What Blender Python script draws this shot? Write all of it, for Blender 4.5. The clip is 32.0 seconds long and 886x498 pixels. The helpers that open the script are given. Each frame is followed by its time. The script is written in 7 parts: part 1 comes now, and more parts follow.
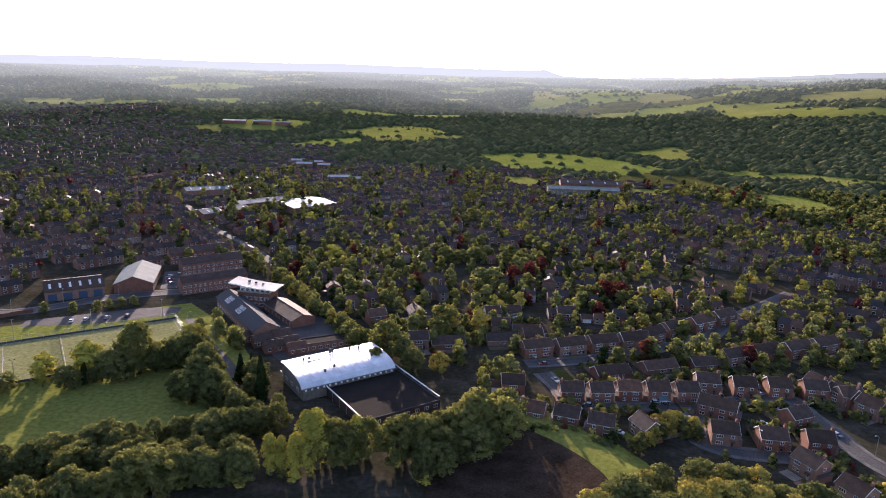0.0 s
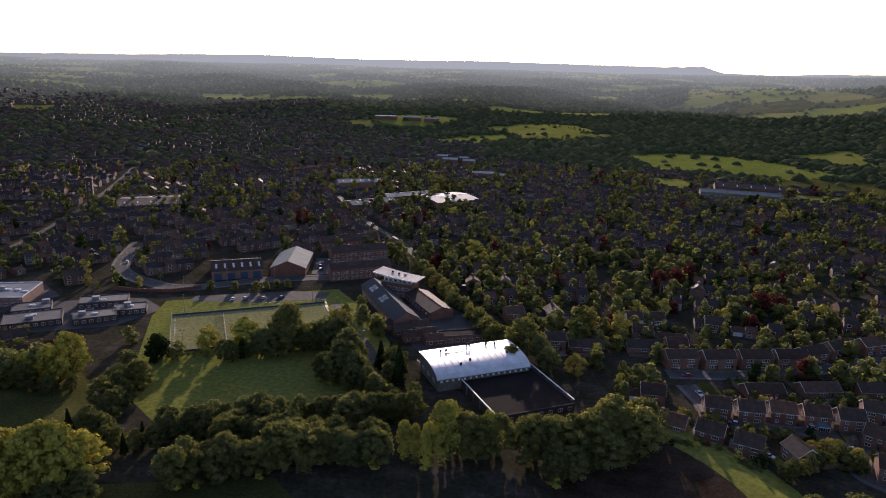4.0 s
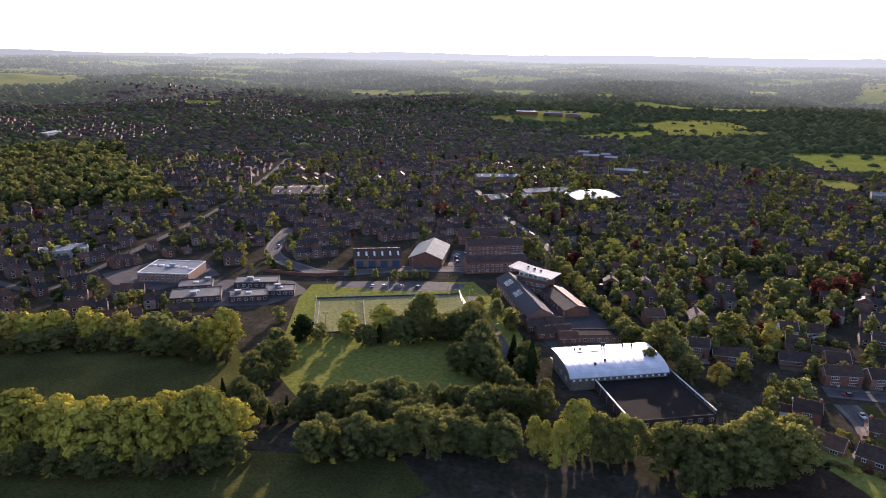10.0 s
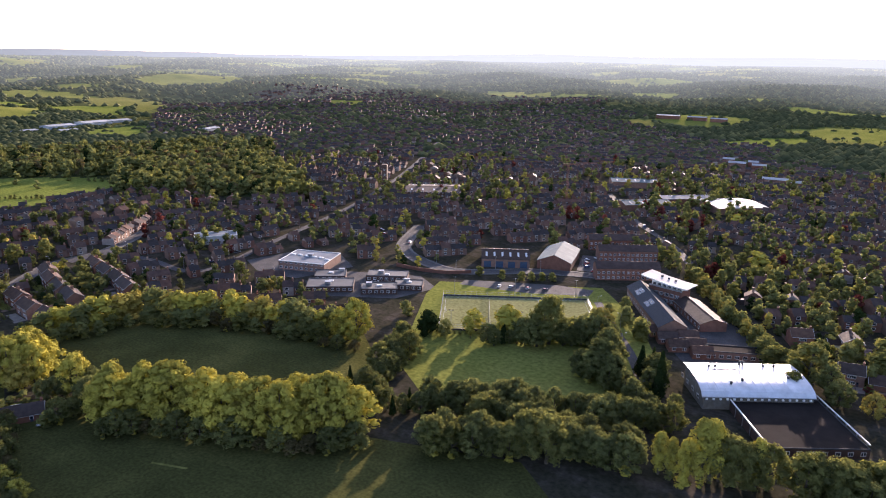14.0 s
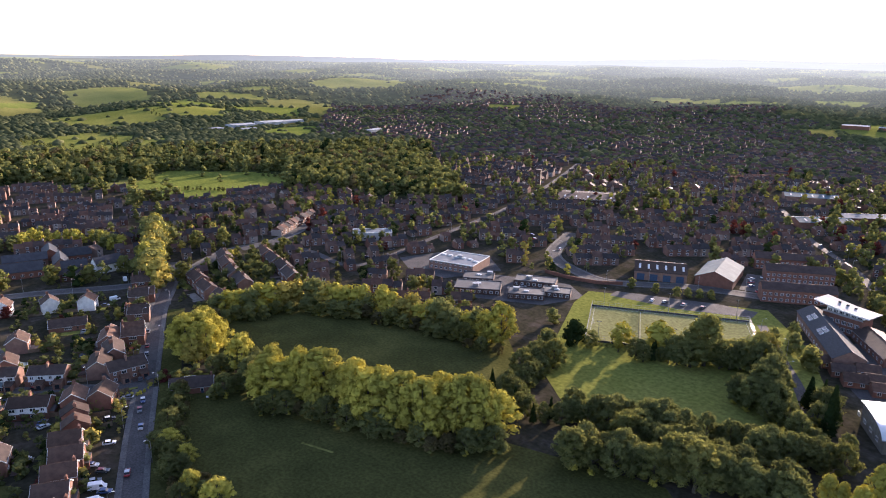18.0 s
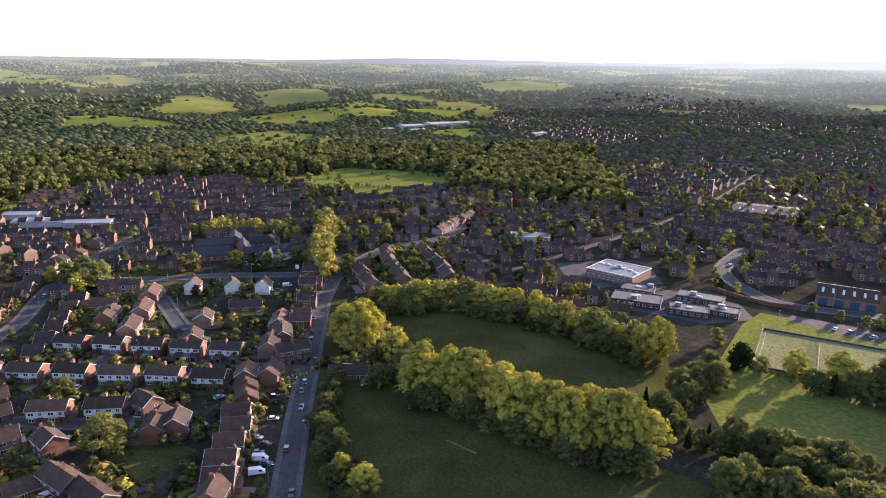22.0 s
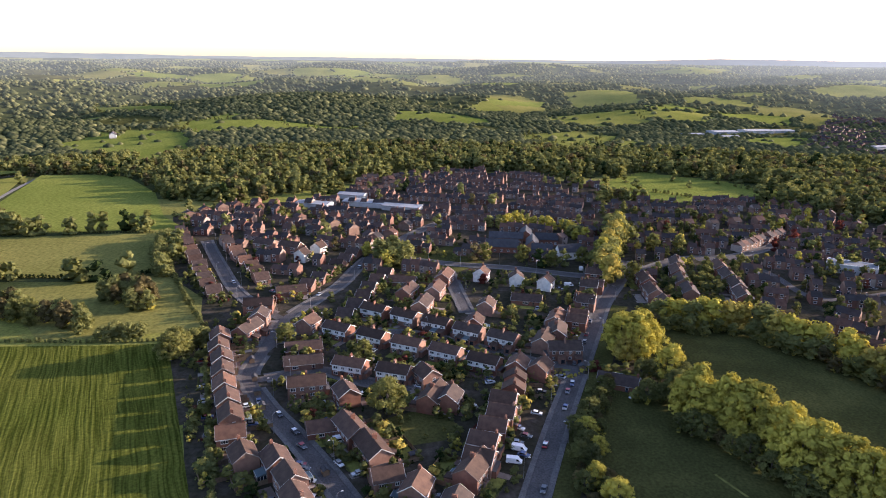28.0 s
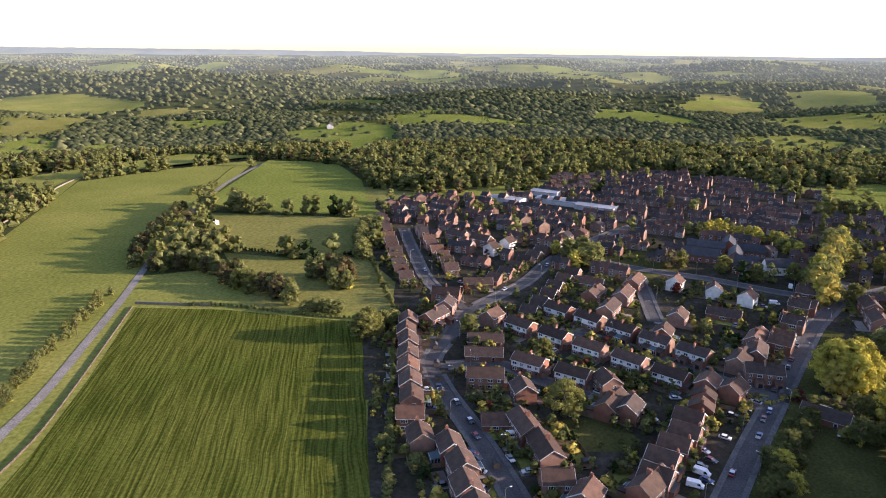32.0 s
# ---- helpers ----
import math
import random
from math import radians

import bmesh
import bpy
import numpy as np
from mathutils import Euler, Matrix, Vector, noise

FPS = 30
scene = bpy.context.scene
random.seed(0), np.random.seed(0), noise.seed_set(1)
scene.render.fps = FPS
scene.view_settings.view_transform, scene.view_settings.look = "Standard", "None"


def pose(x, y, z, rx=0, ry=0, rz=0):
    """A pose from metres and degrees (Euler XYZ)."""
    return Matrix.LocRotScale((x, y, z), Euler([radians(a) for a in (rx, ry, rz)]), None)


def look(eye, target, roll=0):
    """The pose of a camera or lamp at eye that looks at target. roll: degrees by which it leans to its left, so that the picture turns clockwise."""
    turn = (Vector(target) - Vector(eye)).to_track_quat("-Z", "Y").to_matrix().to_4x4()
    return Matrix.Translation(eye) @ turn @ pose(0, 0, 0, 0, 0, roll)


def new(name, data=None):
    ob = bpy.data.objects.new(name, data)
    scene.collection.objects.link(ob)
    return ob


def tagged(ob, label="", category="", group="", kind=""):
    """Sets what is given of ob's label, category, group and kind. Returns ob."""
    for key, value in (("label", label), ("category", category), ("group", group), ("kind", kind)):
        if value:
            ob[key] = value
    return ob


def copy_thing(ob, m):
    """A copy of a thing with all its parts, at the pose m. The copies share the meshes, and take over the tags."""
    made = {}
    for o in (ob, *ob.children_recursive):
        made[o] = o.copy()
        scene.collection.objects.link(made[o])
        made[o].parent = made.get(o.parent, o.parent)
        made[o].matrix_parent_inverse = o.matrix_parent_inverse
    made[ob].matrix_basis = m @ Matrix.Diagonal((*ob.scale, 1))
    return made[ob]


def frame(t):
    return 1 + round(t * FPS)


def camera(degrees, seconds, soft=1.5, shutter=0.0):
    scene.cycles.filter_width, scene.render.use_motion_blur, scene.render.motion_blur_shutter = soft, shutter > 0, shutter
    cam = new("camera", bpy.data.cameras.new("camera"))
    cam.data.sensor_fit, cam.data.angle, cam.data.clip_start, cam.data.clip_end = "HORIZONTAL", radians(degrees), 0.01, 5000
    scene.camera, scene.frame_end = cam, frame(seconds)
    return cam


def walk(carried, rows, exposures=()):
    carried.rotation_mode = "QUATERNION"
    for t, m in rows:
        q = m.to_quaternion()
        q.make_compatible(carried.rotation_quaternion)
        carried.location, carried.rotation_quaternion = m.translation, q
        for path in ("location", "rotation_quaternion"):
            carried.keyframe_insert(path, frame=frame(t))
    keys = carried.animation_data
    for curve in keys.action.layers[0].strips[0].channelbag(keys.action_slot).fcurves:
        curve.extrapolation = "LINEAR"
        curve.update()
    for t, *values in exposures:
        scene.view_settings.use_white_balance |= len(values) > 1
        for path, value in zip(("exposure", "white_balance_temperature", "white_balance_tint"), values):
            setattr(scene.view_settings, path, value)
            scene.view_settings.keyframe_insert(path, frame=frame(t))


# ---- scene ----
cam = camera(65.2, 32.0, soft=1.0)
# seconds, eye, yaw to the left, pitch, lean to the left
ROWS = [
    (0.0, -0.00, -0.00, 129.75, 1.85, -14.47, 1.83),
    (0.5, -0.06, 0.03, 129.73, 3.45, -14.52, 1.81),
    (1.0, -0.12, 0.07, 129.71, 5.11, -14.58, 1.82),
    (1.5, -0.18, 0.10, 129.69, 6.76, -14.65, 1.82),
    (2.0, -0.24, 0.14, 129.66, 8.29, -14.72, 1.82),
    (2.5, -0.31, 0.18, 129.64, 9.70, -14.79, 1.79),
    (3.0, -0.38, 0.22, 129.61, 11.08, -14.86, 1.75),
    (3.5, -0.45, 0.26, 129.58, 12.45, -14.94, 1.70),
    (5.5, -0.85, 0.43, 129.38, 17.11, -15.26, 1.48),
    (6.0, -0.93, 0.44, 129.29, 18.07, -15.32, 1.42),
    (6.5, -1.02, 0.45, 129.20, 19.02, -15.39, 1.36),
    (7.0, -1.10, 0.45, 129.10, 19.93, -15.44, 1.31),
    (7.5, -1.17, 0.45, 128.99, 20.83, -15.48, 1.27),
    (8.0, -1.24, 0.45, 128.87, 21.73, -15.51, 1.21),
    (8.5, -1.31, 0.45, 128.75, 22.62, -15.54, 1.12),
    (9.0, -1.37, 0.45, 128.62, 23.50, -15.56, 1.05),
    (9.5, -1.42, 0.46, 128.49, 24.39, -15.58, 1.02),
    (10.0, -1.46, 0.47, 128.35, 25.26, -15.60, 0.96),
    (10.5, -1.51, 0.50, 128.21, 26.16, -15.61, 0.89),
    (11.0, -1.56, 0.54, 128.06, 27.22, -15.62, 0.85),
    (11.5, -1.62, 0.61, 127.91, 28.57, -15.62, 0.85),
    (12.0, -1.68, 0.69, 127.76, 30.06, -15.61, 0.85),
    (12.5, -1.76, 0.80, 127.61, 31.58, -15.61, 0.87),
    (13.0, -1.84, 0.92, 127.46, 33.12, -15.60, 0.91),
    (13.5, -1.93, 1.05, 127.32, 34.67, -15.61, 0.94),
    (14.0, -2.02, 1.19, 127.18, 36.23, -15.59, 0.92),
    (14.5, -2.13, 1.33, 127.06, 37.78, -15.57, 0.89),
    (16.5, -2.79, 1.85, 126.74, 44.12, -15.48, 0.86),
    (17.0, -2.96, 1.93, 126.71, 45.74, -15.45, 0.85),
    (17.5, -3.12, 2.00, 126.68, 47.35, -15.42, 0.85),
    (18.0, -3.28, 2.07, 126.67, 48.95, -15.39, 0.84),
    (18.5, -3.44, 2.15, 126.67, 50.56, -15.36, 0.83),
    (19.0, -3.58, 2.25, 126.68, 52.18, -15.34, 0.86),
    (19.5, -3.70, 2.38, 126.69, 53.78, -15.34, 0.88),
    (20.0, -3.79, 2.54, 126.72, 55.38, -15.32, 0.85),
    (20.5, -3.87, 2.73, 126.76, 57.00, -15.31, 0.81),
    (21.0, -3.91, 2.96, 126.80, 58.69, -15.31, 0.78),
    (21.5, -3.92, 3.23, 126.85, 60.52, -15.32, 0.74),
    (22.0, -3.90, 3.53, 126.90, 62.46, -15.33, 0.71),
    (22.5, -3.86, 3.85, 126.96, 64.47, -15.34, 0.72),
    (23.0, -3.79, 4.19, 127.01, 66.48, -15.34, 0.73),
    (23.5, -3.70, 4.53, 127.07, 68.49, -15.34, 0.71),
    (24.0, -3.59, 4.87, 127.12, 70.47, -15.34, 0.70),
    (24.5, -3.48, 5.19, 127.17, 72.44, -15.35, 0.68),
    (25.0, -3.36, 5.51, 127.21, 74.43, -15.37, 0.64),
    (25.5, -3.25, 5.82, 127.25, 76.50, -15.39, 0.62),
    (27.5, -3.17, 6.83, 127.27, 85.07, -15.48, 0.60),
    (28.0, -3.25, 6.98, 127.25, 87.09, -15.51, 0.60),
    (28.5, -3.35, 7.12, 127.24, 89.09, -15.54, 0.60),
    (29.0, -3.46, 7.24, 127.22, 91.08, -15.59, 0.59),
    (29.5, -3.58, 7.35, 127.20, 93.09, -15.64, 0.57),
    (30.0, -3.72, 7.45, 127.17, 95.09, -15.70, 0.55),
    (30.5, -3.86, 7.55, 127.15, 97.07, -15.75, 0.53),
    (31.0, -4.00, 7.63, 127.12, 99.11, -15.81, 0.50),
    (31.5, -4.15, 7.72, 127.09, 101.21, -15.85, 0.49),
    (32.0, -4.29, 7.81, 127.06, 103.31, -15.90, 0.49),
]
EXPOSURES = [(0.0, 1.53, 6560, 31), (1.0, 1.17, 6560, 31), (2.0, 0.81, 6560, 31), (3.0, 0.48, 6560, 31), (6.0, 0.56, 6560, 31), (7.0, 0.78, 6560, 31), (9.0, 1.20, 6560, 31), (13.0, 1.64, 6560, 31), (17.0, 1.74, 6560, 30), (24.0, 1.72, 6560, 29), (32.0, 1.64, 6560, 29)]
walk(cam, [(t, pose(x, y, z, 90 + pitch, 0, yaw) @ pose(0, 0, 0, 0, 0, lean)) for t, x, y, z, yaw, pitch, lean in ROWS], EXPOSURES)

# ---- light: low evening sun under a clear sky ----
SUN_YAW, SUN_HEIGHT = 13.5, 12.0
world = bpy.data.worlds.new("sky")
scene.world = world
world.use_nodes = True
wn = world.node_tree.nodes
sky = wn.new("ShaderNodeTexSky")
sky.sky_type, sky.sun_disc = "NISHITA", False
sky.sun_elevation, sky.sun_rotation = radians(SUN_HEIGHT), radians(-SUN_YAW)
sky.altitude, sky.air_density, sky.dust_density, sky.ozone_density = 600, 0.8, 1.2, 1.2
world.node_tree.links.new(sky.outputs[0], wn["Background"].inputs[0])
wn["Background"].inputs[1].default_value = 0.15
sun = new("sun", bpy.data.lights.new("sun", "SUN"))
sun.data.energy, sun.data.angle, sun.data.color = 4.4, radians(0.6), (1.0, 0.87, 0.69)
sun.matrix_world = look((0, 0, 300), (300 * math.sin(radians(SUN_YAW)), -300 * math.cos(radians(SUN_YAW)), 300 - 300 * math.tan(radians(SUN_HEIGHT))))

# ---- materials ----
def material(name, build, rough=0.85, spec=0.3, metal=0.0):
    """A principled material; build(nodes, link, shader) sets its colour and relief."""
    m = bpy.data.materials.new(name)
    m.use_nodes = True
    nodes, links = m.node_tree.nodes, m.node_tree.links
    b = nodes["Principled BSDF"]
    b.inputs["Roughness"].default_value = rough
    b.inputs["Specular IOR Level"].default_value = spec
    b.inputs["Metallic"].default_value = metal
    build(nodes, links.new, b)
    return m


def ramp(nodes, link, fac, stops):
    if len(stops) == 1:
        stops = [(0.0, stops[0][1]), (1.0, stops[0][1])]
    r = nodes.new("ShaderNodeValToRGB")
    el = r.color_ramp.elements
    while len(el) < len(stops):
        el.new(0.5)
    for e, (p, c) in zip(el, stops):
        e.position, e.color = p, (*c, 1)
    link(fac, r.inputs[0])
    return r.outputs[0]


def noise_tex(nodes, link, scale, detail=3.0, space="Object", stretch=None, rough=0.6):
    if space == "World":
        co = nodes.new("ShaderNodeNewGeometry").outputs["Position"]
    else:
        co = nodes.new("ShaderNodeTexCoord").outputs["Object"]
    if stretch:
        mp = nodes.new("ShaderNodeMapping")
        mp.inputs["Scale"].default_value = stretch[:3]
        if len(stretch) > 3:
            mp.inputs["Rotation"].default_value = (0, 0, stretch[3])
        link(co, mp.inputs[0])
        co = mp.outputs[0]
    n = nodes.new("ShaderNodeTexNoise")
    n.inputs["Scale"].default_value, n.inputs["Detail"].default_value, n.inputs["Roughness"].default_value = scale, detail, rough
    link(co, n.inputs["Vector"])
    return n.outputs["Fac"]


def mix(nodes, link, fac, a, b, kind="MIX"):
    n = nodes.new("ShaderNodeMix")
    n.data_type, n.blend_type = "RGBA", kind
    for s, v in ((n.inputs[0], fac), (n.inputs[6], a), (n.inputs[7], b)):
        if isinstance(v, (int, float)):
            s.default_value = v
        elif isinstance(v, tuple):
            s.default_value = (*v, 1)
        else:
            link(v, s)
    return n.outputs[2]


def relief(nodes, link, b, height, strength, distance=0.1):
    n = nodes.new("ShaderNodeBump")
    n.inputs["Strength"].default_value, n.inputs["Distance"].default_value = strength, distance
    link(height, n.inputs["Height"])
    link(n.outputs[0], b.inputs["Normal"])


def rand_of(nodes, island=False):
    if island:
        return nodes.new("ShaderNodeNewGeometry").outputs["Random Per Island"]
    return nodes.new("ShaderNodeObjectInfo").outputs["Random"]


def two_scale(name, dark, light, coarse, fine, rough=0.9, space="World", bump=0.3, dist=0.1, mid=None, spec=0.2, stretch=None):
    """Ground-like surface: stains at a coarse scale, grain at a fine one."""
    def build(nodes, link, b):
        c = noise_tex(nodes, link, coarse, 4, space)
        f = noise_tex(nodes, link, fine, 4, space, stretch)
        stops = [(0.3, dark), (0.7, light)] if mid is None else [(0.28, dark), (0.5, mid), (0.72, light)]
        base = ramp(nodes, link, c, stops)
        grain = ramp(nodes, link, f, [(0.3, (0.62, 0.62, 0.62)), (0.7, (1.25, 1.25, 1.25))])
        link(mix(nodes, link, 1.0, base, grain, "MULTIPLY"), b.inputs["Base Color"])
        relief(nodes, link, b, f, bump, dist)
    return material(name, build, rough, spec)


def coloured(name, stops, rough=0.8, scale=0.6, island=False, spec=0.3, metal=0.0, bump=0.15, fine=6.0, grain_to=0.7):
    """Colour picked by the object's (or piece's) own random number, with weathering."""
    def build(nodes, link, b):
        base = ramp(nodes, link, rand_of(nodes, island), [(i / max(1, len(stops) - 1) if len(stops) > 1 else 0, c) for i, c in enumerate(stops)])
        n = noise_tex(nodes, link, scale, 4)
        g = ramp(nodes, link, n, [(0.3, (grain_to,) * 3), (0.7, (1.12,) * 3)])
        link(mix(nodes, link, 1.0, base, g, "MULTIPLY"), b.inputs["Base Color"])
        if bump:
            relief(nodes, link, b, noise_tex(nodes, link, fine, 3), bump, 0.05)
    return material(name, build, rough, spec, metal)


def leafy(name, stops, glow=0.45, scale=0.16):
    """Leaves: each clump of its own tint, lit through from behind."""
    m = bpy.data.materials.new(name)
    m.use_nodes = True
    nodes, link = m.node_tree.nodes, m.node_tree.links.new
    nodes.remove(nodes["Principled BSDF"])
    r1 = rand_of(nodes, True)
    r2 = rand_of(nodes)
    n = noise_tex(nodes, link, scale, 2, "World")
    a = nodes.new("ShaderNodeMath")
    a.operation = "MULTIPLY_ADD"
    link(r1, a.inputs[0])
    a.inputs[1].default_value = 0.16
    a2 = nodes.new("ShaderNodeMath")
    a2.operation = "MULTIPLY_ADD"
    link(r2, a2.inputs[0])
    a2.inputs[1].default_value = 0.40
    link(a2.outputs[0], a.inputs[2])
    a3 = nodes.new("ShaderNodeMath")
    a3.operation = "MULTIPLY_ADD"
    link(n, a3.inputs[0])
    a3.inputs[1].default_value, a3.inputs[2].default_value = 1.0, -0.29
    link(a3.outputs[0], a2.inputs[2])
    col = ramp(nodes, link, a.outputs[0], [(i / (len(stops) - 1), c) for i, c in enumerate(stops)])
    d, t, s = nodes.new("ShaderNodeBsdfDiffuse"), nodes.new("ShaderNodeBsdfTranslucent"), nodes.new("ShaderNodeMixShader")
    link(col, d.inputs[0])
    link(mix(nodes, link, 1.0, col, (1.24, 1.16, 0.88), "MULTIPLY"), t.inputs[0])
    s.inputs[0].default_value = glow
    link(d.outputs[0], s.inputs[1])
    link(t.outputs[0], s.inputs[2])
    link(s.outputs[0], nodes["Material Output"].inputs[0])
    return m


M = {}
# grass: tint darkened and browned to carry the shade lying on the meadows
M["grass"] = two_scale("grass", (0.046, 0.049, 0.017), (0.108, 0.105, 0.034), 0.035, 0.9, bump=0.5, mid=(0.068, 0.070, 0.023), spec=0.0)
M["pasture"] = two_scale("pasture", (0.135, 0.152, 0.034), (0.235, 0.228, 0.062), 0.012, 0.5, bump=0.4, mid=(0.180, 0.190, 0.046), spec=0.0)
M["dry_pasture"] = two_scale("dry_pasture", (0.135, 0.138, 0.038), (0.205, 0.195, 0.060), 0.012, 0.4, bump=0.4, spec=0.0)
M["hay"] = two_scale("hay", (0.122, 0.152, 0.031), (0.185, 0.206, 0.048), 0.01, 0.35, bump=0.4, spec=0.0)
M["wood_floor"] = two_scale("wood_floor", (0.036, 0.046, 0.018), (0.070, 0.080, 0.032), 0.03, 0.4, bump=0.5, spec=0.0)
M["urban_ground"] = two_scale("urban_ground", (0.034, 0.033, 0.020), (0.085, 0.070, 0.058), 0.09, 0.5, bump=0.3, mid=(0.048, 0.044, 0.030), spec=0.0)
M["asphalt"] = two_scale("asphalt", (0.072, 0.069, 0.068), (0.108, 0.102, 0.098), 0.15, 1.5, bump=0.1, rough=0.85, spec=0.05)
M["paving"] = two_scale("paving", (0.095, 0.092, 0.09), (0.155, 0.15, 0.14), 0.2, 2.0, bump=0.1, spec=0.1)
M["lane"] = two_scale("lane", (0.17, 0.158, 0.14), (0.25, 0.235, 0.21), 0.2, 1.5, bump=0.15, spec=0.05)
M["drive"] = coloured("drive", [(0.10, 0.065, 0.055), (0.18, 0.125, 0.105), (0.26, 0.235, 0.20), (0.16, 0.095, 0.075), (0.34, 0.31, 0.27)], island=True, scale=0.4, fine=2, spec=0.1)
M["astro"] = two_scale("astro", (0.20, 0.20, 0.085), (0.26, 0.25, 0.115), 0.03, 0.6, bump=0.1, spec=0.0)
M["line"] = coloured("line", [(0.6, 0.6, 0.58)], bump=0)
LEAF = {
    "green": leafy("leaf_green", [(0.056, 0.065, 0.027), (0.124, 0.138, 0.052), (0.226, 0.234, 0.084)], 0.44),
    "lime": leafy("leaf_lime", [(0.155, 0.148, 0.034), (0.33, 0.295, 0.056), (0.48, 0.415, 0.076)], 0.13),
    "gold": leafy("leaf_gold", [(0.155, 0.132, 0.038), (0.31, 0.255, 0.060), (0.43, 0.345, 0.080)], 0.13),
    "red": leafy("leaf_red", [(0.05, 0.016, 0.014), (0.10, 0.030, 0.026), (0.16, 0.060, 0.042)], 0.4),
    "garden": leafy("leaf_garden", [(0.068, 0.078, 0.027), (0.155, 0.162, 0.054), (0.275, 0.272, 0.09)], 0.47),
    "olive": leafy("leaf_olive", [(0.062, 0.054, 0.026), (0.115, 0.098, 0.045), (0.19, 0.16, 0.070)], 0.35),
    "dark": leafy("leaf_dark", [(0.012, 0.022, 0.008), (0.022, 0.036, 0.012), (0.034, 0.048, 0.014)], 0.15),
}
LEAF["fresh"] = LEAF["garden"]
M["bark"] = two_scale("bark", (0.05, 0.04, 0.03), (0.12, 0.10, 0.075), 0.8, 6, space="Object", bump=0.6)

# ---- ground ----
def smooth(a, b, v):
    t = np.clip((np.asarray(v, float) - a) / (b - a), 0, 1)
    return t * t * (3 - 2 * t)


def waves(x, y, size, seed):
    """A cheap smooth field of hills between -1 and 1."""
    rng = np.random.RandomState(seed)
    v = 0
    for k in range(7):
        a, p = rng.uniform(0, 2 * math.pi), rng.uniform(0, 2 * math.pi)
        w = 2 * math.pi / (size * rng.uniform(0.7, 1.6))
        v = v + np.sin((x * math.cos(a) + y * math.sin(a)) * w + p)
    return v / 3.5


def azimuth(x, y):
    return np.degrees(np.arctan2(-x, y))


def land(x, y):
    """The height of the ground: flat under the town, rising to the far ridges."""
    x, y = np.asarray(x, float), np.asarray(y, float)
    r, a = np.hypot(x, y), azimuth(x, y)
    h = 96 * np.clip((r - 900) / 3700, 0, 1) ** 1.15
    h = h + smooth(750, 1900, r) * (1 + 0.7 * smooth(52, 66, a)) * (13 * waves(x, y, 900, 3) + 7 * waves(x, y, 420, 4)) * (1 - 0.75 * smooth(3300, 4600, r))
    h = h + 105 * np.exp(-(((a + 34) / 17) ** 2)) * smooth(900, 2300, r) * (1 - 0.35 * smooth(2600, 3600, r))
    h = h - 14 * np.exp(-(((a - 125) / 22) ** 2)) * smooth(760, 1100, r) * (1 - smooth(1500, 2400, r))
    return h


CELL = 165.0


def cell_of(x, y):
    """The field in which a point lies, and how far it is from the next one."""
    x, y = np.asarray(x, float), np.asarray(y, float)
    i0, j0 = np.floor(x / CELL).astype(int), np.floor(y / CELL).astype(int)
    best, second, who = np.full(x.shape, 1e9), np.full(x.shape, 1e9), np.zeros(x.shape, int)
    for di in (-1, 0, 1):
        for dj in (-1, 0, 1):
            i, j = i0 + di, j0 + dj
            k = (i * 73856093 ^ j * 19349663) & 0xFFFFF
            cx = (i + 0.1 + 0.8 * ((k * 7919 % 1009) / 1009)) * CELL
            cy = (j + 0.1 + 0.8 * ((k * 104729 % 997) / 997)) * CELL
            d = np.hypot(x - cx, y - cy)
            near = d < best
            second = np.where(near, best, np.minimum(second, d))
            who = np.where(near, k, who)
            best = np.where(near, d, best)
    return who, (second - best) / 2


def inside(x, y, poly):
    """Whether places lie within an outline."""
    x, y = np.asarray(x, float), np.asarray(y, float)
    hit = np.zeros(x.shape, bool)
    n = len(poly)
    for k in range(n):
        (x0, y0), (x1, y1) = poly[k], poly[(k + 1) % n]
        if y0 == y1:
            continue
        cross = ((y0 > y) != (y1 > y)) & (x < (x1 - x0) * (y - y0) / (y1 - y0) + x0)
        hit ^= cross
    return hit


EAST = [(-352, 152), (-330, 205), (-250, 236), (-290, 262), (-350, 330), (-440, 430), (-640, 330), (-600, 170), (-470, 165), (-440, 140), (-395, 138)]
MIDDLE = [(-395, -75), (-440, -140), (-567, -178), (-610, -140), (-625, -60), (-600, 59), (-605, 172), (-530, 165), (-440, 135), (-395, 100), (-385, 40), (-409, -29)]
VILLAGE = [(-612, -64), (-741, -38), (-795, 80), (-700, 215), (-600, 172), (-592, 59), (-608, -9)]
ESTATE = [(-120, 20), (-120, -38), (-153, -46), (-172, -54), (-231, -77), (-302, -103), (-330, -100), (-430, -142), (-560, -185), (-610, -150), (-420, 150), (-300, 100)]
ZONES = []


def zone(use, outline):
    """A wood or a field of the country round the town."""
    ZONES.append((use, outline))


zone("wood", [(-768, -293), (-1007, -304), (-1163, -292), (-1259, -221), (-1171, -157), (-1292, -71), (-1267, 28), (-1130, 95), (-1139, 195), (-953, 246), (-883, 242), (-817, 163), (-813, 86), (-807, -1), (-734, -57), (-676, -85), (-650, -125), (-664, -186)])
zone("wood", [(-652, -667), (-802, -743), (-848, -690), (-998, -725), (-1055, -657), (-1161, -665), (-1244, -557), (-1150, -494), (-1017, -524), (-981, -385), (-864, -322), (-889, -449), (-808, -554), (-722, -637), (-597, -611)])
zone("wood", [(-916, -825), (-1059, -835), (-1084, -752), (-1015, -695), (-910, -720), (-839, -757)])
zone("wood", [(-462, -476), (-529, -504), (-558, -500), (-434, -426), (-395, -409)])
zone("hay", [(-1092, -531), (-1215, -455), (-1173, -356), (-980, -279), (-960, -341), (-1023, -478)])
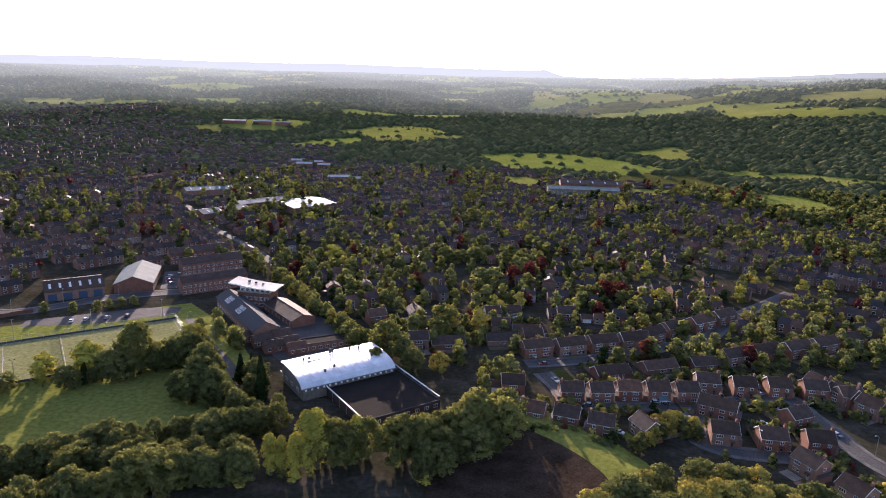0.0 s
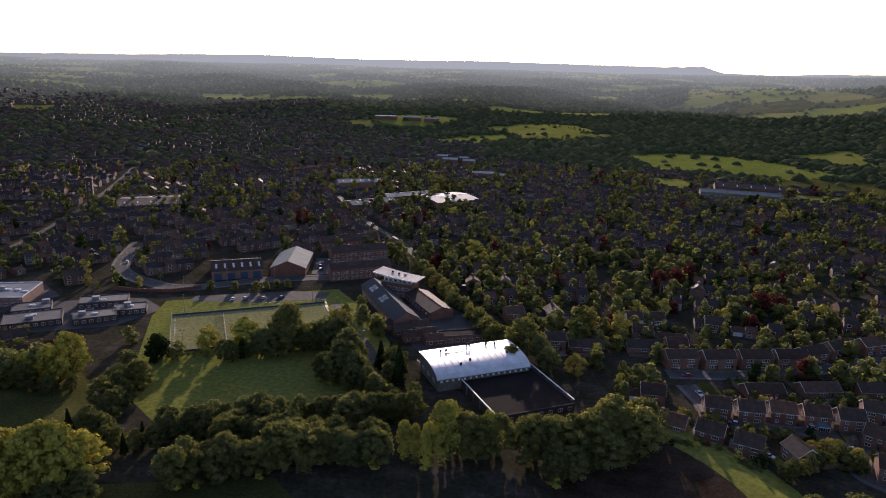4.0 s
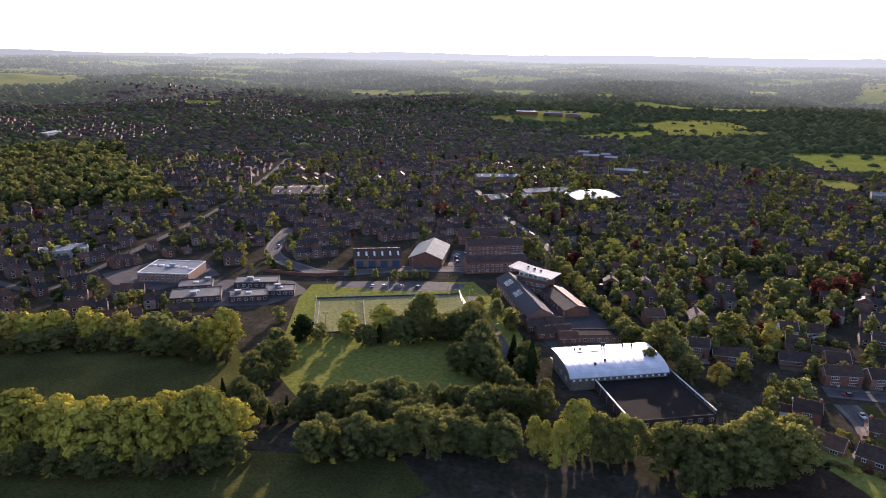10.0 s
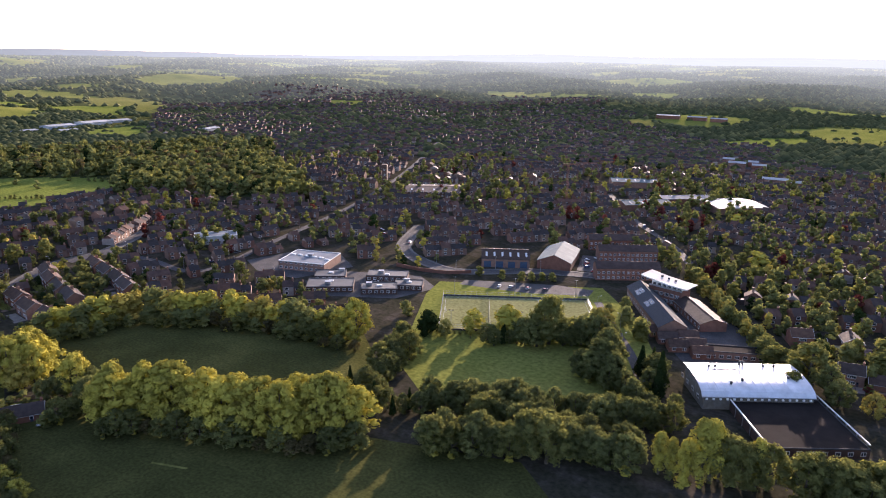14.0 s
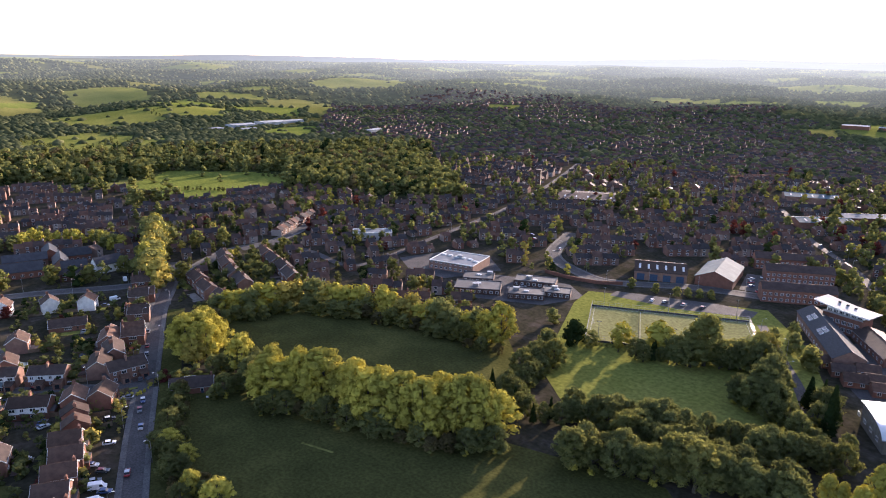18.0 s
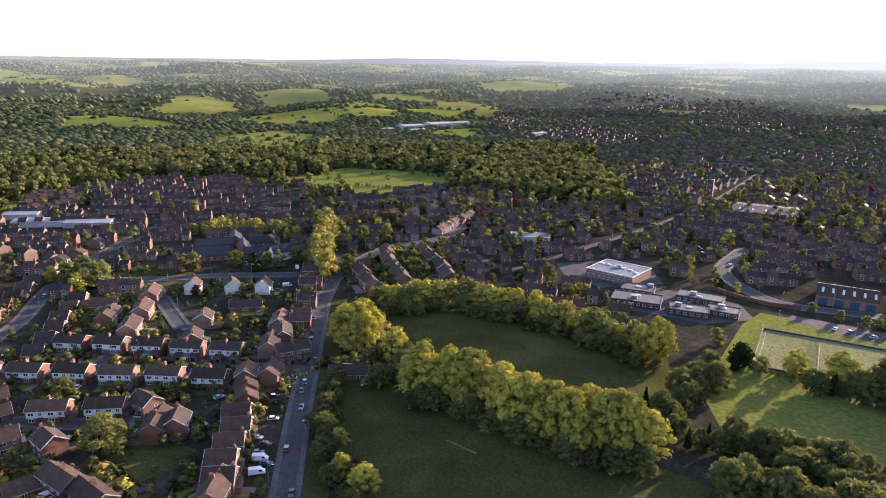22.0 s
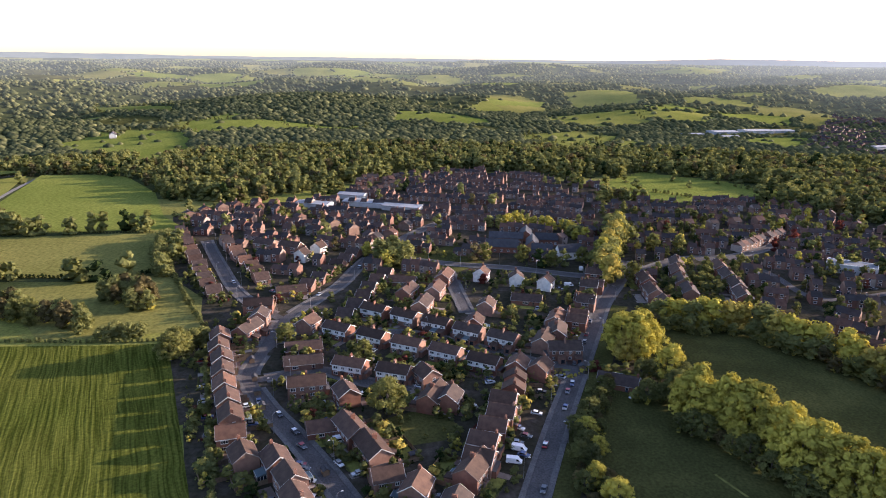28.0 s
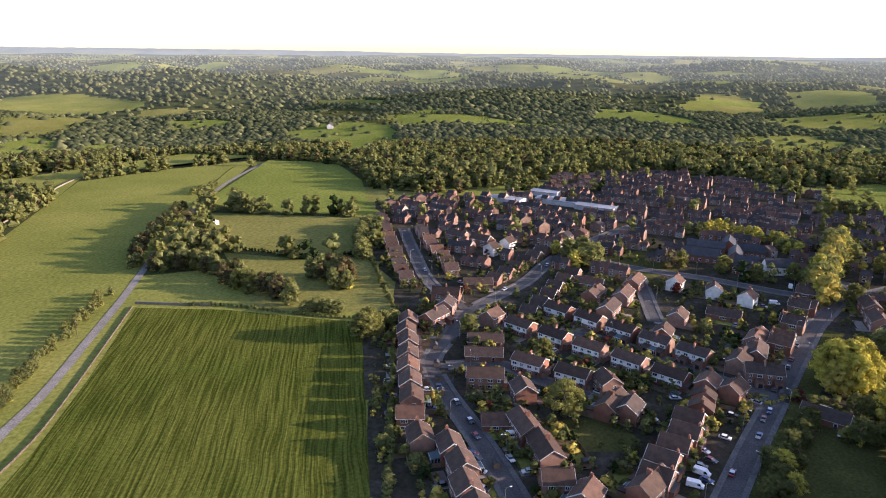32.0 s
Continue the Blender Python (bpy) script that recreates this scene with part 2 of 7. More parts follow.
zone("pasture", [(-1297, -451), (-1302, -240), (-1208, -212), (-1155, -310)])
zone("pasture", [(-1506, -1519), (-1557, -1306), (-1493, -1080), (-1434, -1053), (-1293, -1162), (-1301, -1315)])
zone("hay", [(-1124, -768), (-1161, -665), (-1106, -645), (-1036, -709)])
zone("pasture", [(-1744, -751), (-1500, -483), (-1429, -447), (-1562, -658)])
zone("hay", [(-1267, -171), (-1304, -72), (-1224, -86), (-1212, -143)])
zone("dry_pasture", [(-1750, 210), (-1903, 348), (-1661, 342), (-1595, 252)])
zone("dry_pasture", [(-1219, 215), (-1266, 353), (-1114, 299), (-1129, 233)])
zone("dry_pasture", [(-963, -974), (-1275, -1132), (-1083, -877), (-880, -833), (-874, -887)])
zone("wood", [(-1083, -327), (-1188, -326), (-1308, -219), (-1181, -92), (-1317, -35), (-1348, 45), (-1203, 153), (-1089, 228), (-957, 250), (-867, 257), (-757, 212), (-767, 155), (-806, 77), (-782, -5), (-683, -70), (-664, -116), (-691, -167), (-746, -228)])
zone("hay", [(-1313, -392), (-1321, -230), (-1261, -71), (-1209, -204), (-1168, -351)])
zone("wood", [(-978, 289), (-1147, 441), (-960, 555), (-856, 677), (-713, 593), (-620, 429), (-702, 382), (-829, 306)])
zone("wood", [(-579, 260), (-597, 321), (-568, 376), (-693, 515), (-647, 540), (-534, 480), (-464, 378), (-435, 340), (-432, 281), (-489, 270)])
zone("hay", [(-703, 191), (-794, 279), (-728, 352), (-664, 388), (-596, 400), (-581, 372), (-638, 348), (-597, 256), (-619, 225), (-640, 191)])
zone("pasture", [(-1201, 206), (-1249, 303), (-1190, 371), (-1088, 331), (-1132, 227)])
zone("pasture", [(-1984, 445), (-2090, 664), (-1736, 584), (-1782, 430)])
zone("hay", [(-1772, 197), (-1887, 376), (-1780, 355), (-1715, 217)])
zone("pasture", [(-1466, 520), (-1445, 659), (-1330, 583), (-1382, 466)])
zone("pasture", [(-2004, 1158), (-2288, 1747), (-1855, 1439), (-1890, 1132)])
zone("wood", [(-1002, 254), (-983, 408), (-985, 593), (-756, 600), (-603, 403), (-704, 364), (-797, 295), (-752, 205)])
zone("wood", [(-626, 342), (-802, 537), (-673, 552), (-570, 492), (-448, 408), (-428, 341), (-445, 297), (-478, 286)])
zone("pasture", [(-274, 1382), (-155, 1458), (-64, 1338), (-75, 1231), (-195, 1294)])
zone("wood", [(-93, 1484), (-4, 1761), (313, 2132), (207, 1363), (67, 1425), (-26, 1333)])
zone("pasture", [(-1247, 1922), (-1110, 1935), (-1019, 1775), (-1127, 1766)])
zone("pasture", [(-1237, 1208), (-1148, 1236), (-1111, 1179), (-1173, 1161)])
zone("wood", [(-35, 1411), (95, 1752), (296, 1626), (605, 1840), (648, 1447), (812, 1407), (574, 971), (552, 1062), (512, 1166), (363, 1226), (252, 1256), (75, 1340)])
zone("pasture", [(298, 993), (458, 997), (547, 923), (525, 883), (449, 910), (357, 937)])
zone("pasture", [(45, 886), (97, 882), (85, 810), (42, 805)])
zone("pasture", [(191, 829), (250, 823), (239, 776), (183, 778)])
zone("pasture", [(599, 1775), (789, 1557), (749, 1452), (572, 1545)])
zone("wood", [(-230, 1171), (-56, 1220), (64, 1335), (97, 1172), (39, 951), (-81, 939), (-179, 997)])

zone("hay", [(10, 1109), (140, 1149), (231, 1057), (286, 980), (196, 919), (117, 947), (49, 962)])
for quarter in (EAST, MIDDLE, VILLAGE, ESTATE):
    zone("town", quarter)


def kind_of(x, y):
    """0 town, 1 wood, 2.. fields, by the lie of the land."""
    x, y = np.asarray(x, float), np.asarray(y, float)
    who, edge = cell_of(x, y)
    r, a = np.hypot(x, y), azimuth(x, y)
    u = (who * 7919 % 1013) / 1013.0
    limit = np.interp(a, [-45, -8, 0, 12, 25, 42, 52, 58, 62], [900, 930, 1050, 1350, 1900, 2300, 2300, 1900, 100])
    town = 1.0 - smooth(0.75, 1.0, (r + 120 * waves(x, y, 500, 14)) / limit)
    wood = 0.36 + 0.5 * smooth(0.15, 0.5, waves(x, y, 1300, 9)) + 0.12 * ((a > 62) & (r < 1250)) + 0.3 * ((a < -5) & (r > 1000) & (r < 1500)) - 0.42 * ((a < -5) & (r > 1600) & (r < 3400))
    wood = wood + 0.24 * (r > 1300) - 0.12 * (r > 3400)
    kind = np.where(u < town, 0, np.where((who * 31 % 97) / 97.0 < wood, 1, 2 + who % 5))
    kind = np.where(r < 400, np.where(a > 96, 3, 0), kind)
    wob = 9 * waves(x, y, 60, 51), 9 * waves(x, y, 60, 52)
    for use, outline in ZONES:
        hit = inside(x + wob[0] * (use == "wood"), y + wob[1] * (use == "wood"), outline)
        kind = np.where(hit, {"town": 0, "wood": 1, "pasture": 3, "hay": 4, "dry_pasture": 5}[use], kind)
        edge = np.where(hit, 99.0, edge)
    return kind, edge


def quads_mesh(name, verts, quads, mats, index=None, smooth_shade=True):
    me = bpy.data.meshes.new(name)
    v, q = np.asarray(verts, np.float32), np.asarray(quads, np.int32)
    n = q.shape[1]
    me.vertices.add(len(v))
    me.vertices.foreach_set("co", v.ravel())
    me.loops.add(q.size)
    me.loops.foreach_set("vertex_index", q.ravel())
    me.polygons.add(len(q))
    me.polygons.foreach_set("loop_start", np.arange(0, q.size, n, dtype=np.int32))
    me.polygons.foreach_set("use_smooth", np.full(len(q), smooth_shade))
    for m in mats:
        me.materials.append(m)
    if index is not None:
        me.polygons.foreach_set("material_index", np.asarray(index, np.int32))
    me.update(calc_edges=True)
    return me


def span(nodes, link, value, x0, x1, y0, y1, kind="LINEAR"):
    m = nodes.new("ShaderNodeMapRange")
    m.interpolation_type = kind
    for k, v in zip(("From Min", "From Max", "To Min", "To Max"), (x0, x1, y0, y1)):
        m.inputs[k].default_value = v
    link(value, m.inputs["Value"])
    return m.outputs[0]


def haze_glow(nodes, link, much):
    """Haze painted as emission on the far backdrop: stronger far out and on the sun's side of the country."""
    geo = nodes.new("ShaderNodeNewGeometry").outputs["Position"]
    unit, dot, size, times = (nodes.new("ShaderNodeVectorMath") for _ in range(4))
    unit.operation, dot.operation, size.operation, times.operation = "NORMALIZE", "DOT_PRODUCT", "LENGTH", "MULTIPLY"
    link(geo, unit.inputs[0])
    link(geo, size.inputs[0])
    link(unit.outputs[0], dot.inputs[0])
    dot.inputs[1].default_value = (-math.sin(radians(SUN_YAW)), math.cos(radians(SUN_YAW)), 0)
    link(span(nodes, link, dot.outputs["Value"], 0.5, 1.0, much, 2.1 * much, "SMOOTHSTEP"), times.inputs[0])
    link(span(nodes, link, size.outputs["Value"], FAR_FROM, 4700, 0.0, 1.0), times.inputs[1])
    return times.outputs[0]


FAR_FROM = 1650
# emission tint that imitates distance haze
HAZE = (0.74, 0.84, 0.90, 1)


def hazed(key):
    """The plain backdrop of far country: a ground surface with haze painted in as faint emission."""
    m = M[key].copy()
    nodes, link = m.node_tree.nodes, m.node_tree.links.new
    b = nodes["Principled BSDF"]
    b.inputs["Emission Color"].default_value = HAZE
    link(haze_glow(nodes, link, 0.13), b.inputs["Emission Strength"])
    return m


def make_ground():
    rings = [0.0]
    while rings[-1] < 4700:
        rings.append(rings[-1] + (60.0 if rings[-1] < 420 else max(10.0, rings[-1] * 0.011)))
    rings = np.array(rings[1:])
    th = np.radians(np.concatenate([np.arange(45, 240, 0.28), np.arange(240, 405, 3.0)]))
    n = len(th)
    R, TH = np.meshgrid(rings, th, indexing="ij")
    X, Y = R * np.cos(TH), R * np.sin(TH)
    Z = land(X, Y)
    verts = np.concatenate([[[0, 0, 0]], np.stack([X, Y, Z], -1).reshape(-1, 3)])
    i, j = np.meshgrid(np.arange(len(rings) - 1), np.arange(n), indexing="ij")
    a, b = 1 + i * n + j, 1 + i * n + (j + 1) % n
    q = np.stack([a, a + n, b + n, b], -1).reshape(-1, 4)
    c = verts[q].mean(1)
    kind, _ = kind_of(c[:, 0], c[:, 1])
    fan = np.array([[0, 1 + k, 1 + (k + 1) % n, 1 + (k + 1) % n] for k in range(n)])
    mats = ["urban_ground", "wood_floor", "grass", "pasture", "hay", "dry_pasture", "pasture"]
    away = np.hypot(c[:, 0], c[:, 1])
    far = [("ground", 0, FAR_FROM, [M[k] for k in mats], "rolling ground of town, green fields and woodland floor")]
    far.append(("backdrop", FAR_FROM, 9000, [hazed(k) for k in mats], "far fields and woods below the skyline, paled by a haze glow"))
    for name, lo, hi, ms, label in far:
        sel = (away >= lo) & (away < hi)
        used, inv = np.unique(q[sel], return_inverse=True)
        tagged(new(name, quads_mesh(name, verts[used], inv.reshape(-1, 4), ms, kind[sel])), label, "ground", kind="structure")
    hub = bpy.data.meshes.new("ground_hub")
    hub.from_pydata([tuple(v) for v in verts[: n + 1]], [], [tuple(f[:3]) for f in fan])
    hub.materials.append(M["urban_ground"])
    tagged(new("ground_hub", hub), "plain ground under the hovering camera", "ground", kind="structure")


make_ground()

# far ridges on the skyline: azimuth to the left, height over level in degrees
RIDGE = [(-70, 0.5), (-40, 1.0), (-29, 0.80), (-20, 0.13), (-15, -0.03), (-11, -0.2), (-7.2, -0.14), (-5.8, 0.31), (-3, 0.2), (4, 0.2), (10, 0.27), (20, 0.15), (29, 0.24), (36, 0.05), (42, -0.04), (50, -0.16), (56, -0.03), (66, 0.02), (74, -0.2), (95, -0.15), (103, -0.12), (118, 0.0), (131, 0.08), (170, 0.1)]


def make_backdrop():
    """Plain hills on the skyline, their haze put in as emission."""
    far = 4800.0
    az = np.arange(-70, 170, 0.25)
    el = np.interp(az, [p[0] for p in RIDGE], [p[1] for p in RIDGE]) + 0.025 * waves(az * 60, az * 0, 260, 5) + 0.012 * waves(az * 60, az * 0, 60, 6)
    x, y = -far * np.sin(np.radians(az)), far * np.cos(np.radians(az))
    top = 128 + far * np.tan(np.radians(el))
    n = len(az)
    v = np.concatenate([np.stack([x, y, top], 1), np.stack([x * 0.975, y * 0.975, np.full(n, 20.0)], 1), np.stack([x * 1.02, y * 1.02, np.full(n, 20.0)], 1)])
    k = np.arange(n - 1)
    q = np.concatenate([np.stack([k, k + 1, k + 1 + n, k + n], 1), np.stack([k, k + 2 * n, k + 1 + 2 * n, k + 1], 1)])

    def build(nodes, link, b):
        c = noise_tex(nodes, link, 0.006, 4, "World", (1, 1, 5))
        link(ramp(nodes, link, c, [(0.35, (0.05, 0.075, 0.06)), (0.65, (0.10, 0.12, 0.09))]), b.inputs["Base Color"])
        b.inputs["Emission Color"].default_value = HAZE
        link(haze_glow(nodes, link, 0.16), b.inputs["Emission Strength"])
    tagged(new("backdrop", quads_mesh("backdrop", v, q, [material("far_hills", build, 0.9, 0.0)])), "hills along the far horizon, paled by a haze glow", "hills", kind="structure")


make_backdrop()

# ---- more materials ----
M["brick"] = coloured("brick", [(0.16, 0.068, 0.045), (0.22, 0.098, 0.064), (0.19, 0.105, 0.075), (0.26, 0.15, 0.11)], scale=0.5, fine=9)
M["soot_brick"] = coloured("soot_brick", [(0.085, 0.050, 0.038)], scale=0.4, fine=6)
M["render"] = coloured("render", [(0.62, 0.58, 0.52), (0.74, 0.72, 0.68)], scale=0.4)
M["cladding"] = coloured("cladding", [(0.6, 0.6, 0.58), (0.72, 0.71, 0.68)], scale=0.5, rough=0.6)
M["trim"] = coloured("trim", [(0.74, 0.73, 0.70)], scale=0.8, rough=0.5)
M["door_paint"] = coloured("door_paint", [(0.5, 0.5, 0.48), (0.10, 0.03, 0.02), (0.03, 0.05, 0.08), (0.12, 0.07, 0.04)], rough=0.5)
M["pot"] = coloured("pot", [(0.32, 0.16, 0.10)], scale=2)
M["lead"] = coloured("lead", [(0.07, 0.073, 0.078)], scale=1.5, spec=0.08, rough=0.9)
M["dark_roof"] = coloured("dark_roof", [(0.026, 0.022, 0.020)], scale=0.15, fine=2, spec=0.03, rough=0.95)
M["fascia"] = coloured("fascia", [(0.16, 0.12, 0.10), (0.5, 0.48, 0.45), (0.72, 0.71, 0.68), (0.76, 0.75, 0.72)], rough=0.6)
M["gutter"] = coloured("gutter", [(0.03, 0.028, 0.027), (0.30, 0.29, 0.28), (0.62, 0.61, 0.59)], rough=0.5, bump=0)
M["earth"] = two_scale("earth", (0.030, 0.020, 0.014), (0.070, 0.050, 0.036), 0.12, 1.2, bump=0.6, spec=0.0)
M["flat_roof"] = coloured("flat_roof", [(0.05, 0.05, 0.053), (0.085, 0.085, 0.085)], scale=0.15, fine=2, spec=0.3, rough=0.65)
M["pale_roof"] = coloured("pale_roof", [(0.18, 0.20, 0.22)], scale=0.12, rough=0.8, fine=1, spec=0.08)
M["blue_metal"] = coloured("blue_metal", [(0.105, 0.15, 0.165)], scale=0.2, rough=0.8, fine=1.5, spec=0.08)
M["white_metal"] = coloured("white_metal", [(0.34, 0.35, 0.355), (0.42, 0.42, 0.41)], scale=0.1, rough=0.75, fine=1, spec=0.06)
M["blue_door"] = coloured("blue_door", [(0.035, 0.07, 0.12)], scale=0.8, rough=0.5)
M["stone"] = coloured("stone", [(0.15, 0.135, 0.11), (0.22, 0.20, 0.165)], scale=0.7, spec=0.05)
M["fence_wood"] = coloured("fence_wood", [(0.14, 0.09, 0.055), (0.22, 0.16, 0.10)], scale=1.5, island=True)
M["steel"] = coloured("steel", [(0.32, 0.33, 0.34)], rough=0.45, metal=0.7, scale=1)
M["red_steel"] = coloured("red_steel", [(0.30, 0.13, 0.09)], rough=0.6)
M["tyre"] = coloured("tyre", [(0.02, 0.02, 0.02)], bump=0)
M["lamp_glass"] = coloured("lamp_glass", [(0.6, 0.6, 0.58)], rough=0.2, bump=0)


def build_roof_tiles(nodes, link, b):
    base = ramp(nodes, link, rand_of(nodes), [(0.0, (0.046, 0.030, 0.024)), (0.35, (0.078, 0.048, 0.036)), (0.7, (0.060, 0.045, 0.040)), (1.0, (0.125, 0.068, 0.047))])
    n = noise_tex(nodes, link, 0.5, 4)
    g = ramp(nodes, link, n, [(0.3, (0.65, 0.65, 0.65)), (0.7, (1.2, 1.18, 1.12))])
    link(mix(nodes, link, 1.0, base, g, "MULTIPLY"), b.inputs["Base Color"])
    co = nodes.new("ShaderNodeTexCoord").outputs["Object"]
    w = nodes.new("ShaderNodeTexWave")
    w.wave_type, w.bands_direction = "BANDS", "Z"
    w.inputs["Scale"].default_value, w.inputs["Distortion"].default_value = 1.6, 0.3
    link(co, w.inputs[0])
    relief(nodes, link, b, w.outputs["Fac"], 0.35, 0.05)


M["tiles"] = material("roof_tiles", build_roof_tiles, 0.75, 0.14)


def build_slate(nodes, link, b):
    base = ramp(nodes, link, rand_of(nodes, True), [(0.0, (0.037, 0.034, 0.034)), (0.35, (0.050, 0.042, 0.040)), (0.65, (0.076, 0.050, 0.042)), (1.0, (0.125, 0.064, 0.045))])
    n = noise_tex(nodes, link, 0.3, 4, "World")
    g = ramp(nodes, link, n, [(0.3, (0.7, 0.7, 0.7)), (0.7, (1.2, 1.2, 1.2))])
    link(mix(nodes, link, 1.0, base, g, "MULTIPLY"), b.inputs["Base Color"])


M["slate"] = material("slate", build_slate, 0.7, 0.1)
M["dark_slate"] = coloured("dark_slate", [(0.040, 0.041, 0.046), (0.060, 0.060, 0.066)], scale=0.4, rough=0.6, spec=0.2, fine=3)
M["town_brick"] = coloured("town_brick", [(0.11, 0.052, 0.036), (0.16, 0.075, 0.052), (0.19, 0.10, 0.07), (0.15, 0.10, 0.078), (0.20, 0.12, 0.085), (0.28, 0.24, 0.21)], island=True, scale=0.3, bump=0)


def plain(colour):
    def build(nodes, link, b):
        b.inputs["Base Color"].default_value = (*colour, 1)
    return build


M["glass"] = material("window_glass", plain((0.02, 0.024, 0.03)), 0.06, 0.6)
M["car_glass"] = material("car_glass", plain((0.015, 0.017, 0.02)), 0.05, 0.6)


def build_car_paint(nodes, link, b):
    r = nodes.new("ShaderNodeValToRGB")
    r.color_ramp.interpolation = "CONSTANT"
    cols = [(0.72, 0.72, 0.71), (0.30, 0.31, 0.32), (0.02, 0.02, 0.022), (0.06, 0.065, 0.07), (0.30, 0.02, 0.02), (0.03, 0.06, 0.16), (0.55, 0.56, 0.56), (0.10, 0.11, 0.12)]
    el = r.color_ramp.elements
    while len(el) < len(cols):
        el.new(0.5)
    for k, (e, c) in enumerate(zip(el, cols)):
        e.position, e.color = k / len(cols), (*c, 1)
    link(rand_of(nodes), r.inputs[0])
    link(r.outputs[0], b.inputs["Base Color"])
    b.inputs["Coat Weight"].default_value = 0.6


M["car_paint"] = material("car_paint", build_car_paint, 0.35, 0.5)
M["white_paint"] = coloured("white_paint", [(0.78, 0.78, 0.77)], rough=0.35, scale=1, grain_to=0.9, bump=0)
M["hall_roof"] = coloured("hall_roof", [(0.66, 0.67, 0.68), (0.70, 0.71, 0.72)], rough=0.42, scale=0.3, metal=0.35, grain_to=0.82, bump=0.05, fine=1.2)


def build_crop(nodes, link, b):
    geo = nodes.new("ShaderNodeNewGeometry").outputs["Position"]
    turn, pull = nodes.new("ShaderNodeMapping"), nodes.new("ShaderNodeMapping")
    turn.inputs["Rotation"].default_value = (0, 0, radians(-22))
    pull.inputs["Scale"].default_value = (0.03, 1.0, 1)
    warp = nodes.new("ShaderNodeTexNoise")
    warp.inputs["Scale"].default_value = 0.03
    link(geo, warp.inputs["Vector"])
    add = nodes.new("ShaderNodeVectorMath")
    add.operation = "MULTIPLY_ADD"
    link(warp.outputs["Color"], add.inputs[0])
    add.inputs[1].default_value = (3.5, 3.5, 0)
    link(geo, add.inputs[2])
    link(add.outputs[0], turn.inputs[0])
    link(turn.outputs[0], pull.inputs[0])
    streak = nodes.new("ShaderNodeTexNoise")
    streak.inputs["Scale"].default_value, streak.inputs["Detail"].default_value = 1.0, 3.0
    link(pull.outputs[0], streak.inputs["Vector"])
    c = noise_tex(nodes, link, 0.02, 4, "World")
    f = noise_tex(nodes, link, 0.8, 5, "World")
    base = ramp(nodes, link, c, [(0.3, (0.066, 0.082, 0.016)), (0.7, (0.098, 0.106, 0.023))])
    rows = ramp(nodes, link, streak.outputs["Fac"], [(0.38, (0.50, 0.55, 0.48)), (0.60, (1.20, 1.18, 1.10))])
    g = ramp(nodes, link, f, [(0.3, (0.6, 0.6, 0.6)), (0.7, (1.3, 1.3, 1.25))])
    link(mix(nodes, link, 1.0, mix(nodes, link, 1.0, base, rows, "MULTIPLY"), g, "MULTIPLY"), b.inputs["Base Color"])
    relief(nodes, link, b, streak.outputs["Fac"], 0.5, 0.5)


M["crop"] = material("crop", build_crop, 0.85, 0.0)


# ---- builders ----
class Geo:
    """Collects boxes and faces for one mesh."""

    def __init__(self):
        self.v, self.f, self.m = [], [], []

    def face(self, pts, m=0):
        k = len(self.v)
        self.v += [tuple(p) for p in pts]
        self.f.append(tuple(range(k, k + len(pts))))
        self.m.append(m)
        return self

    def box(self, x0, x1, y0, y1, z0, z1, m=0, bottom=True):
        k = len(self.v)
        self.v += [(x, y, z) for z in (z0, z1) for x, y in ((x0, y0), (x1, y0), (x1, y1), (x0, y1))]
        fs = [(4, 5, 6, 7), (0, 1, 5, 4), (1, 2, 6, 5), (2, 3, 7, 6), (3, 0, 4, 7)] + ([(3, 2, 1, 0)] if bottom else [])
        self.f += [tuple(k + i for i in q) for q in fs]
        self.m += [m] * len(fs)
        return self

    def prism(self, outline, y0, y1, m=0):
        """An outline in x, z drawn along y."""
        k, n = len(self.v), len(outline)
        self.v += [(x, y0, z) for x, z in outline] + [(x, y1, z) for x, z in outline]
        self.f += [tuple(k + i for i in range(n)), tuple(k + n + i for i in reversed(range(n)))]
        self.f += [(k + (i + 1) % n, k + i, k + n + i, k + n + (i + 1) % n) for i in range(n)]
        self.m += [m] * (n + 2)
        return self

    def prism_x(self, outline, x0, x1, m=0):
        """An outline in y, z drawn along x."""
        k, n = len(self.v), len(outline)
        self.v += [(x0, y, z) for y, z in outline] + [(x1, y, z) for y, z in outline]
        self.f += [tuple(k + i for i in reversed(range(n))), tuple(k + n + i for i in range(n))]
        self.f += [(k + i, k + (i + 1) % n, k + n + (i + 1) % n, k + n + i) for i in range(n)]
        self.m += [m] * (n + 2)
        return self

    def rod(self, a, b, r0, r1, n=8, m=0):
        a, b = Vector(a), Vector(b)
        w = (b - a).normalized()
        u = w.orthogonal().normalized()
        t = w.cross(u)
        k = len(self.v)
        for p, r in ((a, r0), (b, r1)):
            self.v += [tuple(p + r * (math.cos(2 * math.pi * i / n) * u + math.sin(2 * math.pi * i / n) * t)) for i in range(n)]
        self.f += [(k + i, k + (i + 1) % n, k + n + (i + 1) % n, k + n + i) for i in range(n)] + [tuple(k + n + i for i in range(n)), tuple(k + i for i in reversed(range(n)))]
        self.m += [m] * (n + 2)
        return self

    def mesh(self, name, *mats):
        me = bpy.data.meshes.new(name)
        me.from_pydata(self.v, [], self.f)
        for m in mats:
            me.materials.append(M[m] if isinstance(m, str) else m)
        me.polygons.foreach_set("material_index", self.m)
        return me


def part(name, me, parent, label="", at=None):
    ob = new(name, me)
    ob.parent = parent
    if at is not None:
        ob.matrix_basis = at
    if label:
        ob["label"] = label
    return ob


